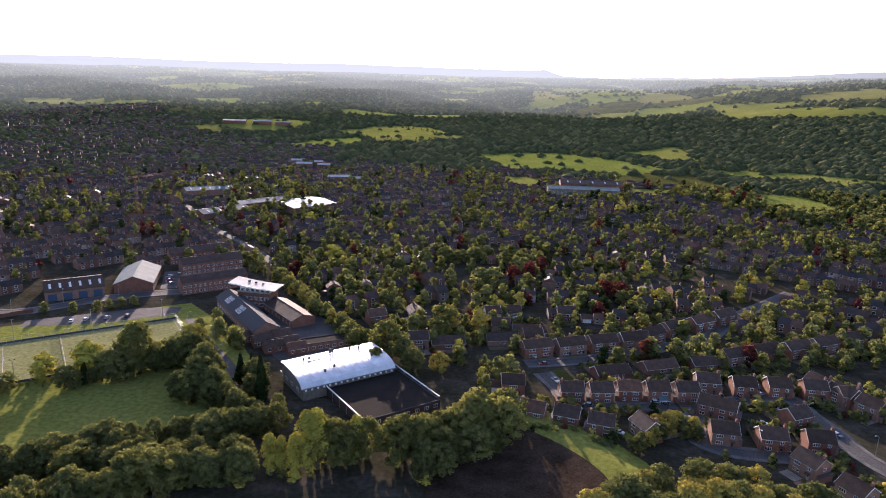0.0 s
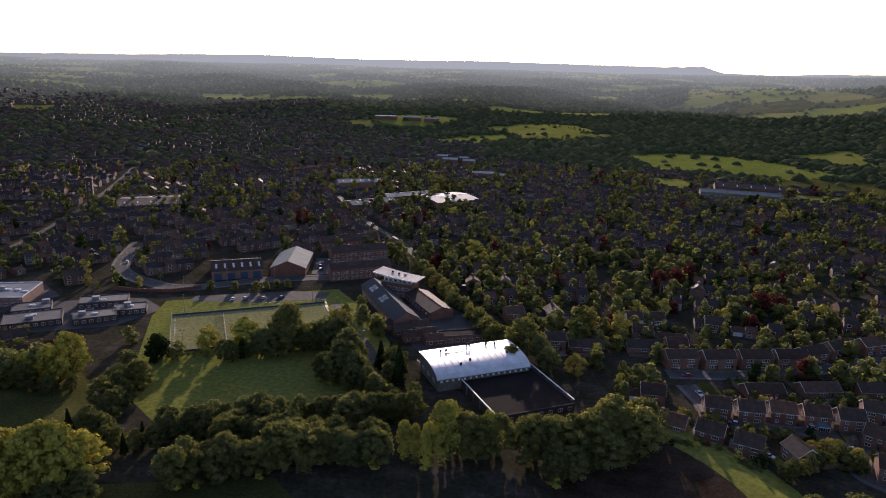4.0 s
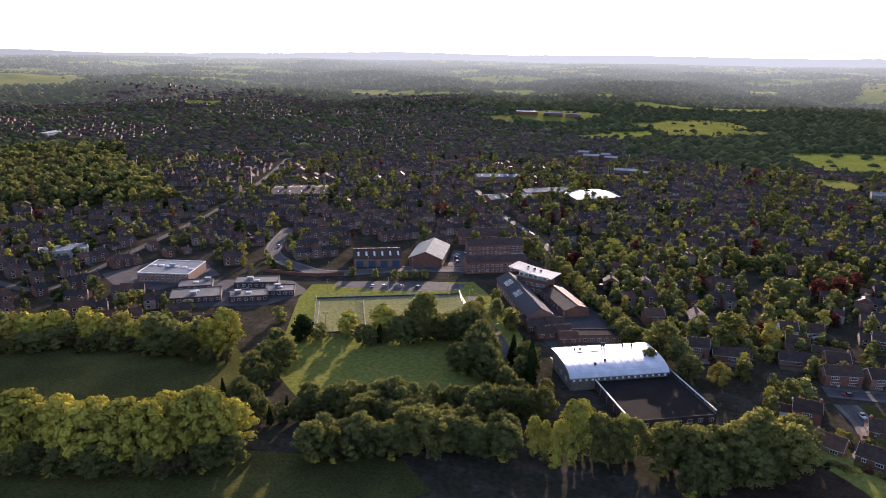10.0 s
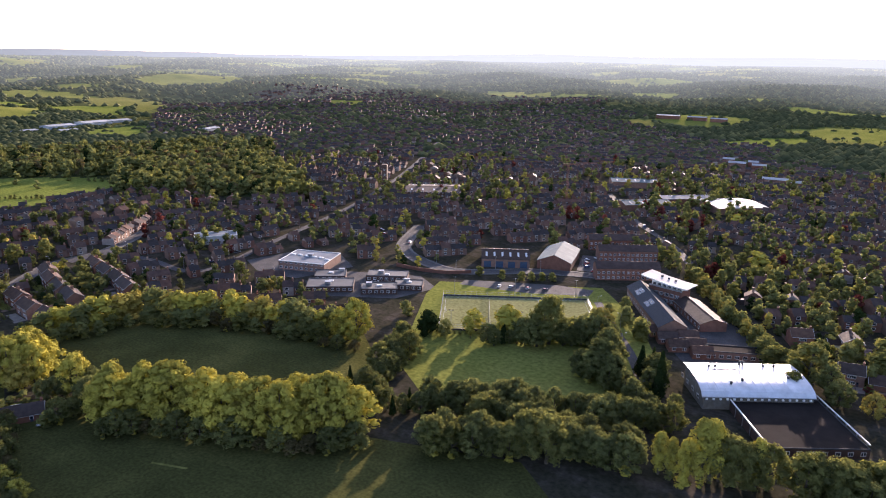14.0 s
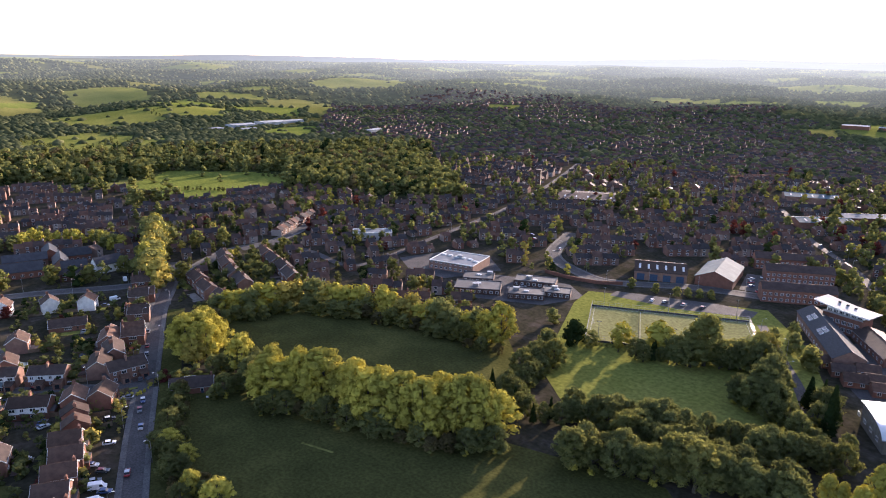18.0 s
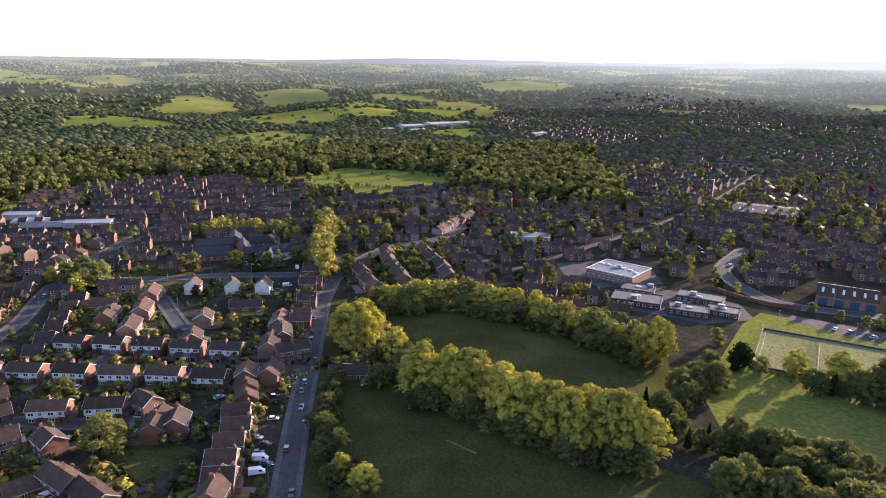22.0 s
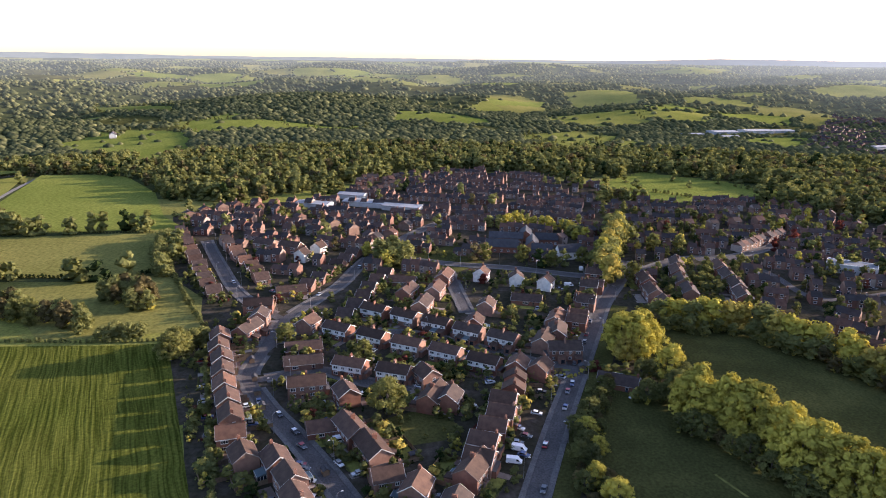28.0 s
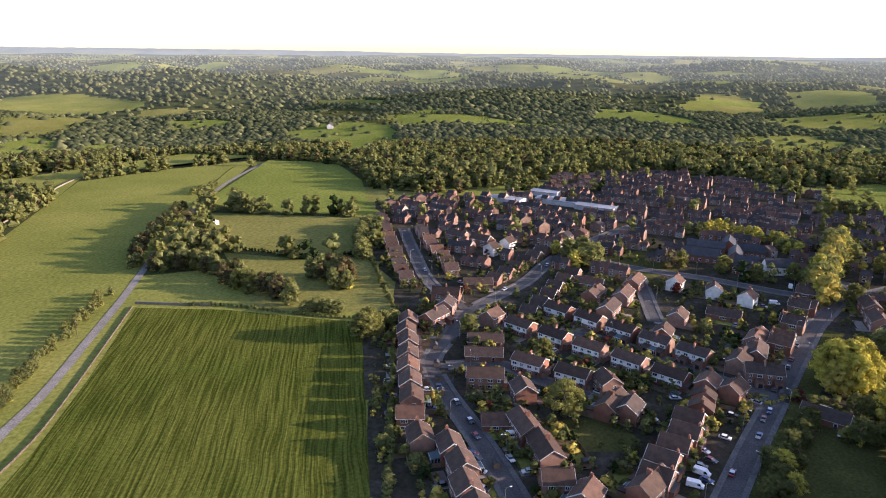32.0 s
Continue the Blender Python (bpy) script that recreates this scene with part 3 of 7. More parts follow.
def thing(name, label, category, group="", m=None):
    ob = tagged(new(name), label, category, group)
    ob.empty_display_size = 0.5
    if m is not None:
        ob.matrix_basis = m
    return ob


SHARED = {}


def shared(key, make):
    if key not in SHARED:
        SHARED[key] = make()
    return SHARED[key]


def window_mesh(w, h, glazed=False):
    """One moulded frame with recessed lights; glazed: with its panes in it."""
    n = max(1, round(w / 0.85))
    t = 0.12
    xs = [-w / 2]
    for k in range(n):
        xs += [-w / 2 + w * k / n + (t if k == 0 else t / 2), -w / 2 + w * (k + 1) / n - (t if k == n - 1 else t / 2)]
    xs.append(w / 2)
    zs = [0, t, h - t, h]
    bm = bmesh.new()
    front = [[bm.verts.new((x, -0.06, z)) for z in zs] for x in xs]
    for a in range(len(xs) - 1):
        for b in range(3):
            q = [front[a][b], front[a + 1][b], front[a + 1][b + 1], front[a][b + 1]]
            if a % 2 == 1 and b == 1:
                back = [bm.verts.new((v.co.x, -0.01, v.co.z)) for v in q]
                for c in range(4):
                    bm.faces.new((q[c], back[c], back[(c + 1) % 4], q[(c + 1) % 4]))
                if glazed:
                    bm.faces.new(back).material_index = 1
            else:
                bm.faces.new(q)
    ring = [front[a][0] for a in range(len(xs))] + [front[-1][b] for b in (1, 2, 3)] + [front[a][3] for a in reversed(range(len(xs) - 1))] + [front[0][b] for b in (2, 1)]
    rear = [bm.verts.new((v.co.x, 0.03, v.co.z)) for v in ring]
    for c in range(len(ring)):
        d = (c + 1) % len(ring)
        bm.faces.new((ring[d], ring[c], rear[c], rear[d]))
    me = bpy.data.meshes.new("window")
    bm.to_mesh(me)
    bm.free()
    me.materials.append(M["trim"])
    me.materials.append(M["glass"])
    return me


def pane_mesh(w, h):
    return Geo().box(-w / 2 + 0.08, w / 2 - 0.08, -0.004, 0.02, 0.07, h - 0.07).mesh("pane", "glass")


def add_window(h, x, y, z, w, tall, turn=0, fine=True):
    at = pose(x, y, z, 0, 0, turn)
    if fine:
        win = part("window", shared(("win", w, tall), lambda: window_mesh(w, tall)), h, at=at)
        part("pane", shared(("pane", w, tall), lambda: pane_mesh(w, tall)), win)
    else:
        part("window", shared(("pwin", w, tall), lambda: window_mesh(w, tall, True)), h, at=at)


def roof_mesh(w, d, eave, ridge, over=0.35, mat="tiles", half=0):
    """Two tiled slopes with a ridge along x."""
    run = d / 2 + over
    rise = ridge - eave
    low = eave - rise * over / (d / 2)
    t = 0.2
    x0, x1 = -w / 2 - 0.25, w / 2 + 0.25
    g = Geo()
    g.prism_x([(-run, low), (0, ridge), (0, ridge + t), (-run, low + t)], x0, x1)
    g.prism_x([(0, ridge), (run, low), (run, low + t), (0, ridge + t)], x0, x1)
    n = max(3, int(w / 0.9))
    for k in range(n):
        a = x0 + (x1 - x0) * k / n
        g.prism_x([(-0.16, ridge + 0.10), (0.16, ridge + 0.10), (0.08, ridge + 0.31), (-0.08, ridge + 0.31)], a + 0.01, a + (x1 - x0) / n - 0.01)
    # soffit and gutter at each eave
    for s in (-1, 1):
        g.box(x0, x1, *sorted((s * run, s * (run + 0.12))), low - 0.02, low + 0.10, 1)
    return g.mesh("roof", mat, "lead" if mat != "tiles" else "gutter")


def barge_mesh(d, eave, ridge, over=0.35):
    run = d / 2 + over
    low = eave - (ridge - eave) * over / (d / 2)
    g = Geo()
    g.prism_x([(-run, low - 0.1), (0, ridge - 0.1), (0, ridge + 0.2), (-run, low + 0.2)], -0.04, 0.04)
    g.prism_x([(0, ridge - 0.1), (run, low - 0.1), (run, low + 0.2), (0, ridge + 0.2)], -0.04, 0.04)
    return g.mesh("barge_board", "fascia")


def wall_mesh(w, d, eave, ridge, mat):
    g = Geo()
    g.prism_x([(-d / 2, -0.3), (d / 2, -0.3), (d / 2, eave), (0, ridge - 0.03), (-d / 2, eave)], -w / 2, w / 2)
    return g.mesh("wall", mat)


def chimney_mesh(pots):
    g = Geo().box(-0.35, 0.35, -0.3 - 0.12 * pots, 0.3 + 0.12 * pots, -1.2, 1.1).box(-0.42, 0.42, -0.37 - 0.12 * pots, 0.37 + 0.12 * pots, 1.1, 1.25)
    for k in range(pots):
        y = (k - (pots - 1) / 2) * 0.45
        g.rod((0, y, 1.2), (0, y, 1.75), 0.14, 0.11, 8, 1)
    return g.mesh("chimney", "brick", "pot")


# name: width along the ridge, depth, eave, ridge, walls, front windows, words
HOUSES = {
    "semi": (14.5, 8.2, 5.2, 7.9, "brick", "pair of brick semi-detached houses with a brown tiled roof", "house"),
    "semi_white": (13.5, 8.0, 5.2, 7.4, "brick", "semi-detached houses with white cladding under a low dark roof", "house"),
    "detached": (9.5, 8.2, 5.2, 8.0, "brick", "detached red brick house with a brown tiled gable roof", "house"),
    "white_house": (8.0, 8.0, 5.3, 8.2, "render", "white rendered house with a dark tiled gable roof", "house"),
    "bungalow": (16.0, 8.5, 2.7, 5.2, "brick", "low brick bungalow with a wide brown tiled roof", "bungalow"),
    "gable_bungalow": (8.0, 10.5, 2.8, 6.0, "brick", "low gabled bungalow with a brown tiled roof and pale gable boards", "bungalow"),
    "terrace": (5.6, 8.4, 5.4, 8.0, "brick", "narrow brick terraced house with a dark roof and chimney", "house"),
    "garage": (6.0, 5.5, 2.4, 4.0, "brick", "small brick garage with a tiled pitched roof", "garage"),
}


def build_house(kind, fine):
    w, d, eave, ridge, wall, label, cat = HOUSES[kind]
    low = kind in ("bungalow", "gable_bungalow")
    name = {"semi": "semi_detached_house", "semi_white": "semi_detached_house", "white_house": "rendered_house", "terrace": "terraced_house", "detached": "detached_house"}.get(kind, kind)
    h = thing(name, label, cat, {"bungalow": "bungalows", "gable_bungalow": "bungalows", "garage": "garages"}.get(kind, "houses of the estate"))
    part("wall", wall_mesh(w, d, eave, ridge, wall), h)
    part("roof", roof_mesh(w, d, eave, ridge), h)
    if kind != "terrace":
        bm = barge_mesh(d, eave, ridge)
        for s in (-1, 1):
            part("barge_board", bm, h, "white gable board", pose(s * (w / 2 + 0.3), 0, 0))
    if kind == "garage":
        part("garage_door", Geo().box(-2.2, 2.2, -d / 2 - 0.05, -d / 2 + 0.02, 0, 2.1).mesh("garage_door", "trim"), h, "white up-and-over door")
        return h
    if kind == "semi_white":
        for s in (-1, 1):
            part("cladding", Geo().box(-w / 2 + 0.3, w / 2 - 0.3, *sorted((s * d / 2, s * (d / 2 + 0.06))), 2.5, 5.0).mesh("cladding", "cladding"), h, "white cladding band")
    ch = shared(("chimney", kind), lambda: chimney_mesh(4 if "semi" in kind else 2))
    if kind in ("semi", "semi_white"):
        part("chimney", ch, h, at=pose(0.0, 0.6, ridge))
    elif not low or fine:
        part("chimney", ch, h, at=pose(w / 2 - 0.6, 0.3, ridge - 0.1))
    two = kind in ("semi", "semi_white")
    units = (-w / 4, w / 4) if two else (0.0,)
    storeys = (0.9,) if low else (0.85, 3.35)
    for ux in units:
        span = w / 2 if two else w
        for z in storeys:
            tall = 1.3
            for s, turn in ((-1, 0), (1, 180)):
                y = s * (d / 2 + (0.07 if kind == "semi_white" and z > 2 else 0))
                if kind == "terrace":
                    add_window(h, ux, y, z, 1.8, tall, turn, fine)
                elif fine:
                    add_window(h, ux - span * 0.22, y, z, 2.4 if span > 8 else 2.0, tall, turn, fine)
                    if z > 2 or s > 0 or low:
                        add_window(h, ux + span * 0.25, y, z, 1.3, tall, turn, fine)
                else:
                    add_window(h, ux, y, z, 3.2, tall, turn, fine)
        dx = ux + span * 0.25
        if kind != "terrace":
            part("door", shared("door", lambda: Geo().box(-0.48, 0.48, -0.07, 0.03, 0, 2.05).box(-0.3, 0.3, -0.085, -0.06, 1.2, 1.8, 1).mesh("door", "door_paint", "glass")), h, at=pose(dx, -d / 2, 0.02))
            if fine and not low:
                part("porch_roof", shared("porch", lambda: Geo().prism_x([(0, 0), (-1.1, -0.12), (-1.1, -0.02), (0, 0.35)], -0.9, 0.9).mesh("porch_roof", "tiles")), h, at=pose(dx, -d / 2, 2.35))
    if two and fine:
        for ux in units:
            part("extension", shared(("extension", kind), lambda: Geo().box(-1.5, 1.5, 0, 3.2, 0, 2.5).box(-1.0, 0.6, 3.2, 3.24, 0.4, 2.1, 1).mesh("extension", "brick", "glass")), h, "low rear extension", pose(ux - 1.4, d / 2, 0))
            part("extension_roof", shared(("extension_roof", kind), lambda: Geo().prism_x([(0, 2.5), (3.5, 2.5), (3.5, 2.62), (0, 3.4)], -1.7, 1.7).mesh("extension_roof", "tiles")), h, "lean-to tiled roof", pose(ux - 1.4, d / 2, 0))
    if fine and kind in ("semi", "semi_white", "detached"):
        part("garage", Geo().box(w / 2, w / 2 + 1.5, -d / 2 + 1.2, d / 2 - 0.8, 0, 2.4).mesh("garage", "brick"), h, "narrow brick side garage")
        part("garage_roof", Geo().box(w / 2, w / 2 + 1.55, -d / 2 + 1.1, d / 2 - 0.7, 2.4, 2.58).mesh("garage_roof", "flat_roof"), h, "flat felt roof")
    if fine and kind in ("detached", "white_house"):
        add_window(h, w / 2, 0.8, 3.4, 1.3, 1.2, 90, True)
    return h


TEMPLATE = {}


def put(key, make, m):
    """The first of a kind is built, the others are copies of it."""
    if key not in TEMPLATE:
        TEMPLATE[key] = make()
        TEMPLATE[key].matrix_basis = m
        return TEMPLATE[key]
    return copy_thing(TEMPLATE[key], m)


OCCUPIED, PLOTS, FAR_HOUSES = [], [], []


def house(kind, x, y, turn, fine=True):
    fine = fine and math.hypot(x, y) < 320
    OCCUPIED.append((x, y, 10.0 if kind != "terrace" else 6.0))
    if math.hypot(x, y) > 475:
        FAR_HOUSES.append((x, y, radians(turn), 1.0 if kind == "terrace" else 1.15))
        return None
    PLOTS.append((kind, x, y, turn, fine))
    return put(("house", kind, fine), lambda: build_house(kind, fine), pose(x, y, 0, 0, 0, turn))


def row(kind, x0, y0, x1, y1, n, across=False, jitter=1.0, fine=True, side=1):
    """n houses from one place to another, or as many as fit; across: gables to the street."""
    room = HOUSES[kind][1 if across else 0] + (0.0 if kind == "terrace" else 1.6)
    n = max(1, min(n, int(math.hypot(x1 - x0, y1 - y0) / room) + 1))
    if kind == "terrace":
        n = int(math.hypot(x1 - x0, y1 - y0) / room) + 1
        jitter = 0.1
    ang = math.degrees(math.atan2(y1 - y0, x1 - x0))
    for k in range(n):
        t = k / (n - 1) if n > 1 else 0.5
        off = random.uniform(-jitter, jitter)
        nx, ny = -math.sin(radians(ang)), math.cos(radians(ang))
        house(kind, x0 + (x1 - x0) * t + off * nx, y0 + (y1 - y0) * t + off * ny, ang + (90 if across else 0) + (0 if side > 0 else 180) + (random.uniform(-2, 2) if kind != "terrace" else 0), fine)


# ---- trees ----
def ico():
    bm = bmesh.new()
    bmesh.ops.create_icosphere(bm, subdivisions=1, radius=1)
    v, f = np.array([p.co[:] for p in bm.verts]), np.array([[p.index for p in q.verts] for q in bm.faces])
    bm.free()
    bm = bmesh.new()
    bmesh.ops.create_icosphere(bm, subdivisions=2, radius=1)
    v2, f2 = np.array([p.co[:] for p in bm.verts]), np.array([[p.index for p in q.verts] for q in bm.faces])
    bm.free()
    return (v, f), (v2, f2)


ICO1, ICO2 = ico()
OCTA = (np.array([(1, 0, 0), (0, 1, 0), (-1, 0, 0), (0, -1, 0), (0, 0, 1), (0, 0, -1)], float), np.array([(0, 1, 4), (1, 2, 4), (2, 3, 4), (3, 0, 4), (1, 0, 5), (2, 1, 5), (3, 2, 5), (0, 3, 5)]))


def crown_arrays(rng, lobes, leaves, leaf, spread, high, core=ICO1, core_size=0.8, shape="round", lobe=1.0, fuzz=0.28):
    """Triangles of a crown about one metre across its unit: lobes of leaves round dark hearts."""
    V, F, n = [], [], 0
    for k in range(lobes):
        u = k / max(1, lobes - 1)
        a = k * 2.4 + rng.uniform(-0.5, 0.5)
        if shape == "cone":
            c = np.array([0, 0, (0.12 + 0.8 * u) * high])
            r = np.array([spread * (1.02 - u) * 0.8 + 0.15] * 2 + [high / lobes * 0.9])
        else:
            prof = math.sin(math.pi * (0.24 + 0.68 * u)) ** 0.8
            d = spread * prof * rng.uniform(0.35, 0.62) * (1.9 - 0.9 * lobe) * (0 if k == lobes - 1 else 1)
            c = np.array([d * math.cos(a), d * math.sin(a), high * (0.14 + 0.70 * u)])
            r = np.array([1, 1, 0.85]) * spread * rng.uniform(0.34, 0.5) * lobe
        v = core[0] * (1 + rng.uniform(-0.18, 0.18, (len(core[0]), 1))) * r * core_size + c
        V.append(v)
        F.append(core[1] + n)
        n += len(v)
        if leaves:
            d = rng.normal(size=(leaves, 3))
            d /= np.linalg.norm(d, axis=1, keepdims=True)
            d[:, 2] = np.where(d[:, 2] < -0.55, -d[:, 2], d[:, 2])
            p = c + d * r * rng.uniform(1 - fuzz, 1 + fuzz, (leaves, 1))
            e1 = np.cross(d, rng.normal(size=(leaves, 3)))
            e1 /= np.linalg.norm(e1, axis=1, keepdims=True)
            tilt = d + 0.5 * rng.normal(size=(leaves, 3))
            e2 = np.cross(tilt, e1)
            e2 /= np.linalg.norm(e2, axis=1, keepdims=True)
            s = leaf * rng.uniform(0.6, 1.3, (leaves, 1))
            q = np.stack([p - e1 * s, p + e1 * s * 0.6 - e2 * s * 0.7, p + e1 * s * 0.5 + e2 * s * 0.8], 1).reshape(-1, 3)
            V.append(q)
            F.append(n + np.arange(3 * leaves).reshape(-1, 3))
            n += len(q)
    return np.concatenate(V), np.concatenate(F)


def trunk_mesh(high, crown_base, r, rng):
    g = Geo()
    g.rod((0, 0, -0.4), (0.1, 0.05, crown_base), r * 1.25, r * 0.8, 8)
    g.rod((0.1, 0.05, crown_base), (0.0, 0.1, high * 0.75), r * 0.8, r * 0.25, 7)
    for k in range(4):
        a = k * 1.7 + rng.uniform(-0.4, 0.4)
        z = crown_base * rng.uniform(0.85, 1.3)
        g.rod((0.08, 0.05, z), (high * 0.2 * math.cos(a), high * 0.2 * math.sin(a), z + high * 0.24), r * 0.45, r * 0.14, 6)
    return g.mesh("trunk", "bark")


WORDS = {
    "green": ("broad dark green tree in full leaf", "tree"), "lime": ("tall tree with fresh yellow-green leaves", "tree"), "gold": ("tree with young golden-green leaves", "tree"),
    "olive": ("spreading tree with thin olive-brown spring leaves", "tree"),
    "fresh": ("round tree with fresh green leaves", "tree"), "red": ("round tree with dark copper-red leaves", "tree"), "dark": ("dark evergreen conifer with a narrow crown", "tree"), "birch": ("slender airy tree with thin light green leaves", "tree"),
}


def build_tree(kind, variant):
    """A tree of unit height ten, scaled where it stands."""
    rng = np.random.RandomState(hash((len(kind), ord(kind[0]), variant)) % 9973)
    t = thing("tree" if kind != "dark" else "conifer", *WORDS[kind], "trees of the park")
    if kind == "dark":
        v, f = crown_arrays(rng, 10, 200, 0.36, 2.0, 9.6, shape="cone", core_size=0.7)
    elif kind == "birch":
        v, f = crown_arrays(rng, 14, 170, 0.24, 2.1, 9.0, core_size=0.4)
        v[:, 2] += 0.8
    else:
        v, f = crown_arrays(rng, 42, 60, 0.24, 3.6 if kind != "lime" else 3.4, 9.3, core=OCTA, core_size=0.85, lobe=0.52)
        v[:, 2] += 0.35
    leaf = LEAF["lime" if kind == "birch" else kind]
    part("trunk", trunk_mesh(9.5, 2.4, 0.28, rng), t)
    part("crown", quads_mesh("crown", v, f, [leaf], smooth_shade=False), t)
    return t


def tree(kind, x, y, high, wide=1.0, variant=None):
    k = random.randrange(3) if variant is None else variant
    s = high / 10.0
    m = pose(x, y, 0, 0, 0, random.uniform(0, 360)) @ Matrix.Diagonal((s * wide, s * wide, s, 1))
    OCCUPIED.append((x, y, 3.0))
    if math.hypot(x, y) > 305:
        FAR_TREES.setdefault("lime" if kind == "birch" else kind, []).append((x, y, -0.2, high, 1.15 * wide))
        return None
    return put(("tree", kind, k), lambda: build_tree(kind, k), m)


FAR_TREES, UNDERGROWTH = {}, []


def belt(kinds, pts, gap, deep, high, wide=1.0):
    """A belt of trees along a line of places; deep: how far they stray from it."""
    carry = 0.0
    for (x0, y0), (x1, y1) in zip(pts, pts[1:]):
        long = math.hypot(x1 - x0, y1 - y0)
        s = carry
        while s < long:
            t = s / long
            o = random.uniform(-deep, deep)
            nx, ny = -(y1 - y0) / long, (x1 - x0) / long
            tree(random.choice(kinds), x0 + (x1 - x0) * t + nx * o, y0 + (y1 - y0) * t + ny * o, high * random.uniform(0.78, 1.15), wide * random.uniform(0.85, 1.15))
            if random.random() < 0.8:
                UNDERGROWTH.append((x0 + (x1 - x0) * t + nx * 1.3 * o, y0 + (y1 - y0) * t + ny * 1.3 * o, -0.2, high * random.uniform(0.2, 0.36), random.uniform(1.3, 1.9)))
            s += gap * random.uniform(0.75, 1.25)
        carry = s - long


CLUMPS = {}


def clump(level, k):
    """Small crowns of unit height for woods and gardens; a lower level has more leaves."""
    if (level, k) not in CLUMPS:
        rng = np.random.RandomState(100 * level + k)
        if level == 0:
            CLUMPS[level, k] = crown_arrays(rng, 9, 34, 0.062, 0.38, 0.96, core=OCTA, core_size=0.85, lobe=1.05, fuzz=0.16)
        elif level == 1:
            CLUMPS[level, k] = crown_arrays(rng, 5, 26, 0.078, 0.36, 0.95, core=OCTA, core_size=0.92, lobe=1.22, fuzz=0.12)
        elif level == 2:
            CLUMPS[level, k] = crown_arrays(rng, 4, 8, 0.11, 0.38, 0.93, core=OCTA, core_size=1.02, lobe=1.22, fuzz=0.1)
        elif level == 4:
            CLUMPS[level, k] = crown_arrays(rng, 1, 0, 0.26, 0.95, 0.8, core=OCTA, core_size=1.3)
        else:
            CLUMPS[level, k] = crown_arrays(rng, 1, 0, 0.26, 0.95, 0.8, core=ICO1, core_size=1.25)
            CLUMPS[level, k][0][:, 2] -= 0.15
    return CLUMPS[level, k]


def woods(name, spots, level, leaf, label):
    """Many trees joined: spots are rows of x, y, z, height, width factor."""
    if len(spots) == 0:
        return
    rng = np.random.RandomState(len(spots))
    V, F, n = [], [], 0
    spots = np.asarray(spots, float)
    which = rng.randint(0, 5, len(spots))
    for k in range(5):
        sp = spots[which == k]
        if not len(sp):
            continue
        v, f = clump(level, k)
        a = rng.uniform(0, 2 * math.pi, len(sp))
        c, s = np.cos(a)[:, None], np.sin(a)[:, None]
        h, w = sp[:, 3][:, None], (sp[:, 3] * sp[:, 4])[:, None]
        x = (v[None, :, 0] * c - v[None, :, 1] * s) * w + sp[:, 0][:, None]
        y = (v[None, :, 0] * s + v[None, :, 1] * c) * w + sp[:, 1][:, None]
        z = v[None, :, 2] * h + sp[:, 2][:, None]
        V.append(np.stack([x, y, z], -1).reshape(-1, 3))
        F.append((f[None] + (np.arange(len(sp)) * len(v))[:, None, None] + n).reshape(-1, 3))
        n += len(sp) * len(v)
    ob = new(name, quads_mesh(name, np.concatenate(V), np.concatenate(F), [LEAF[leaf]], smooth_shade=level >= 3))
    tagged(ob, label, "trees", kind="stuff")


# ---- roads, fields and patches ----
def patch(name, pts, mat, z, label, category="ground", height=None):
    """A flat piece of ground over a closed outline."""
    me = bpy.data.meshes.new(name)
    me.from_pydata([(x, y, z) for x, y in pts], [], [tuple(range(len(pts)))])
    me.materials.append(M[mat])
    if me.polygons[0].normal.z < 0:
        me.flip_normals()
    return tagged(new(name, me), label, category, kind="structure")


def glide(pts, step=6.0):
    """A smooth line through places."""
    P = [Vector((*p, 0)) for p in pts]
    P = [2 * P[0] - P[1]] + P + [2 * P[-1] - P[-2]]
    out = []
    for a, b, c, d in zip(P, P[1:], P[2:], P[3:]):
        n = max(1, int((c - b).length / step))
        for k in range(n):
            t = k / n
            out.append(0.5 * (2 * b + (c - a) * t + (2 * a - 5 * b + 4 * c - d) * t * t + (3 * b - a - 3 * c + d) * t ** 3))
    out.append(P[-2])
    return out


def strip(name, line, left, right, z, mat, label, category, thick=0.0):
    n = len(line)
    g = Geo()
    for k, p in enumerate(line):
        w = (line[min(k + 1, n - 1)] - line[max(k - 1, 0)]).normalized()
        s = Vector((-w.y, w.x, 0))
        a, b = p + s * left, p + s * right
        h = z + float(land(p.x, p.y))
        g.v += [(a.x, a.y, h), (b.x, b.y, h), (a.x, a.y, h - thick), (b.x, b.y, h - thick)]
    for k in range(n - 1):
        i, j = 4 * k, 4 * k + 4
        g.f.append((i + 1, j + 1, j, i))
        if thick:
            g.f += [(i, j, j + 2, i + 2), (i + 1, i + 3, j + 3, j + 1)]
    g.m = [0] * len(g.f)
    return tagged(new(name, g.mesh(name, mat)), label, category, kind="structure")


ROADS, WALKS = [], []


def road(pts, width=7.0, walks=True, mat="asphalt", label="grey asphalt street with worn surface"):
    line = glide(pts, 4.0)
    ROADS.append((np.array([(p.x, p.y) for p in line]), width / 2 + (2 if walks else 0.5)))
    strip("road", line, width / 2, -width / 2, 0.055 + 0.006 * len(ROADS), mat, label, "road")
    if walks:
        WALKS.append((line, width / 2, len(ROADS) - 1))


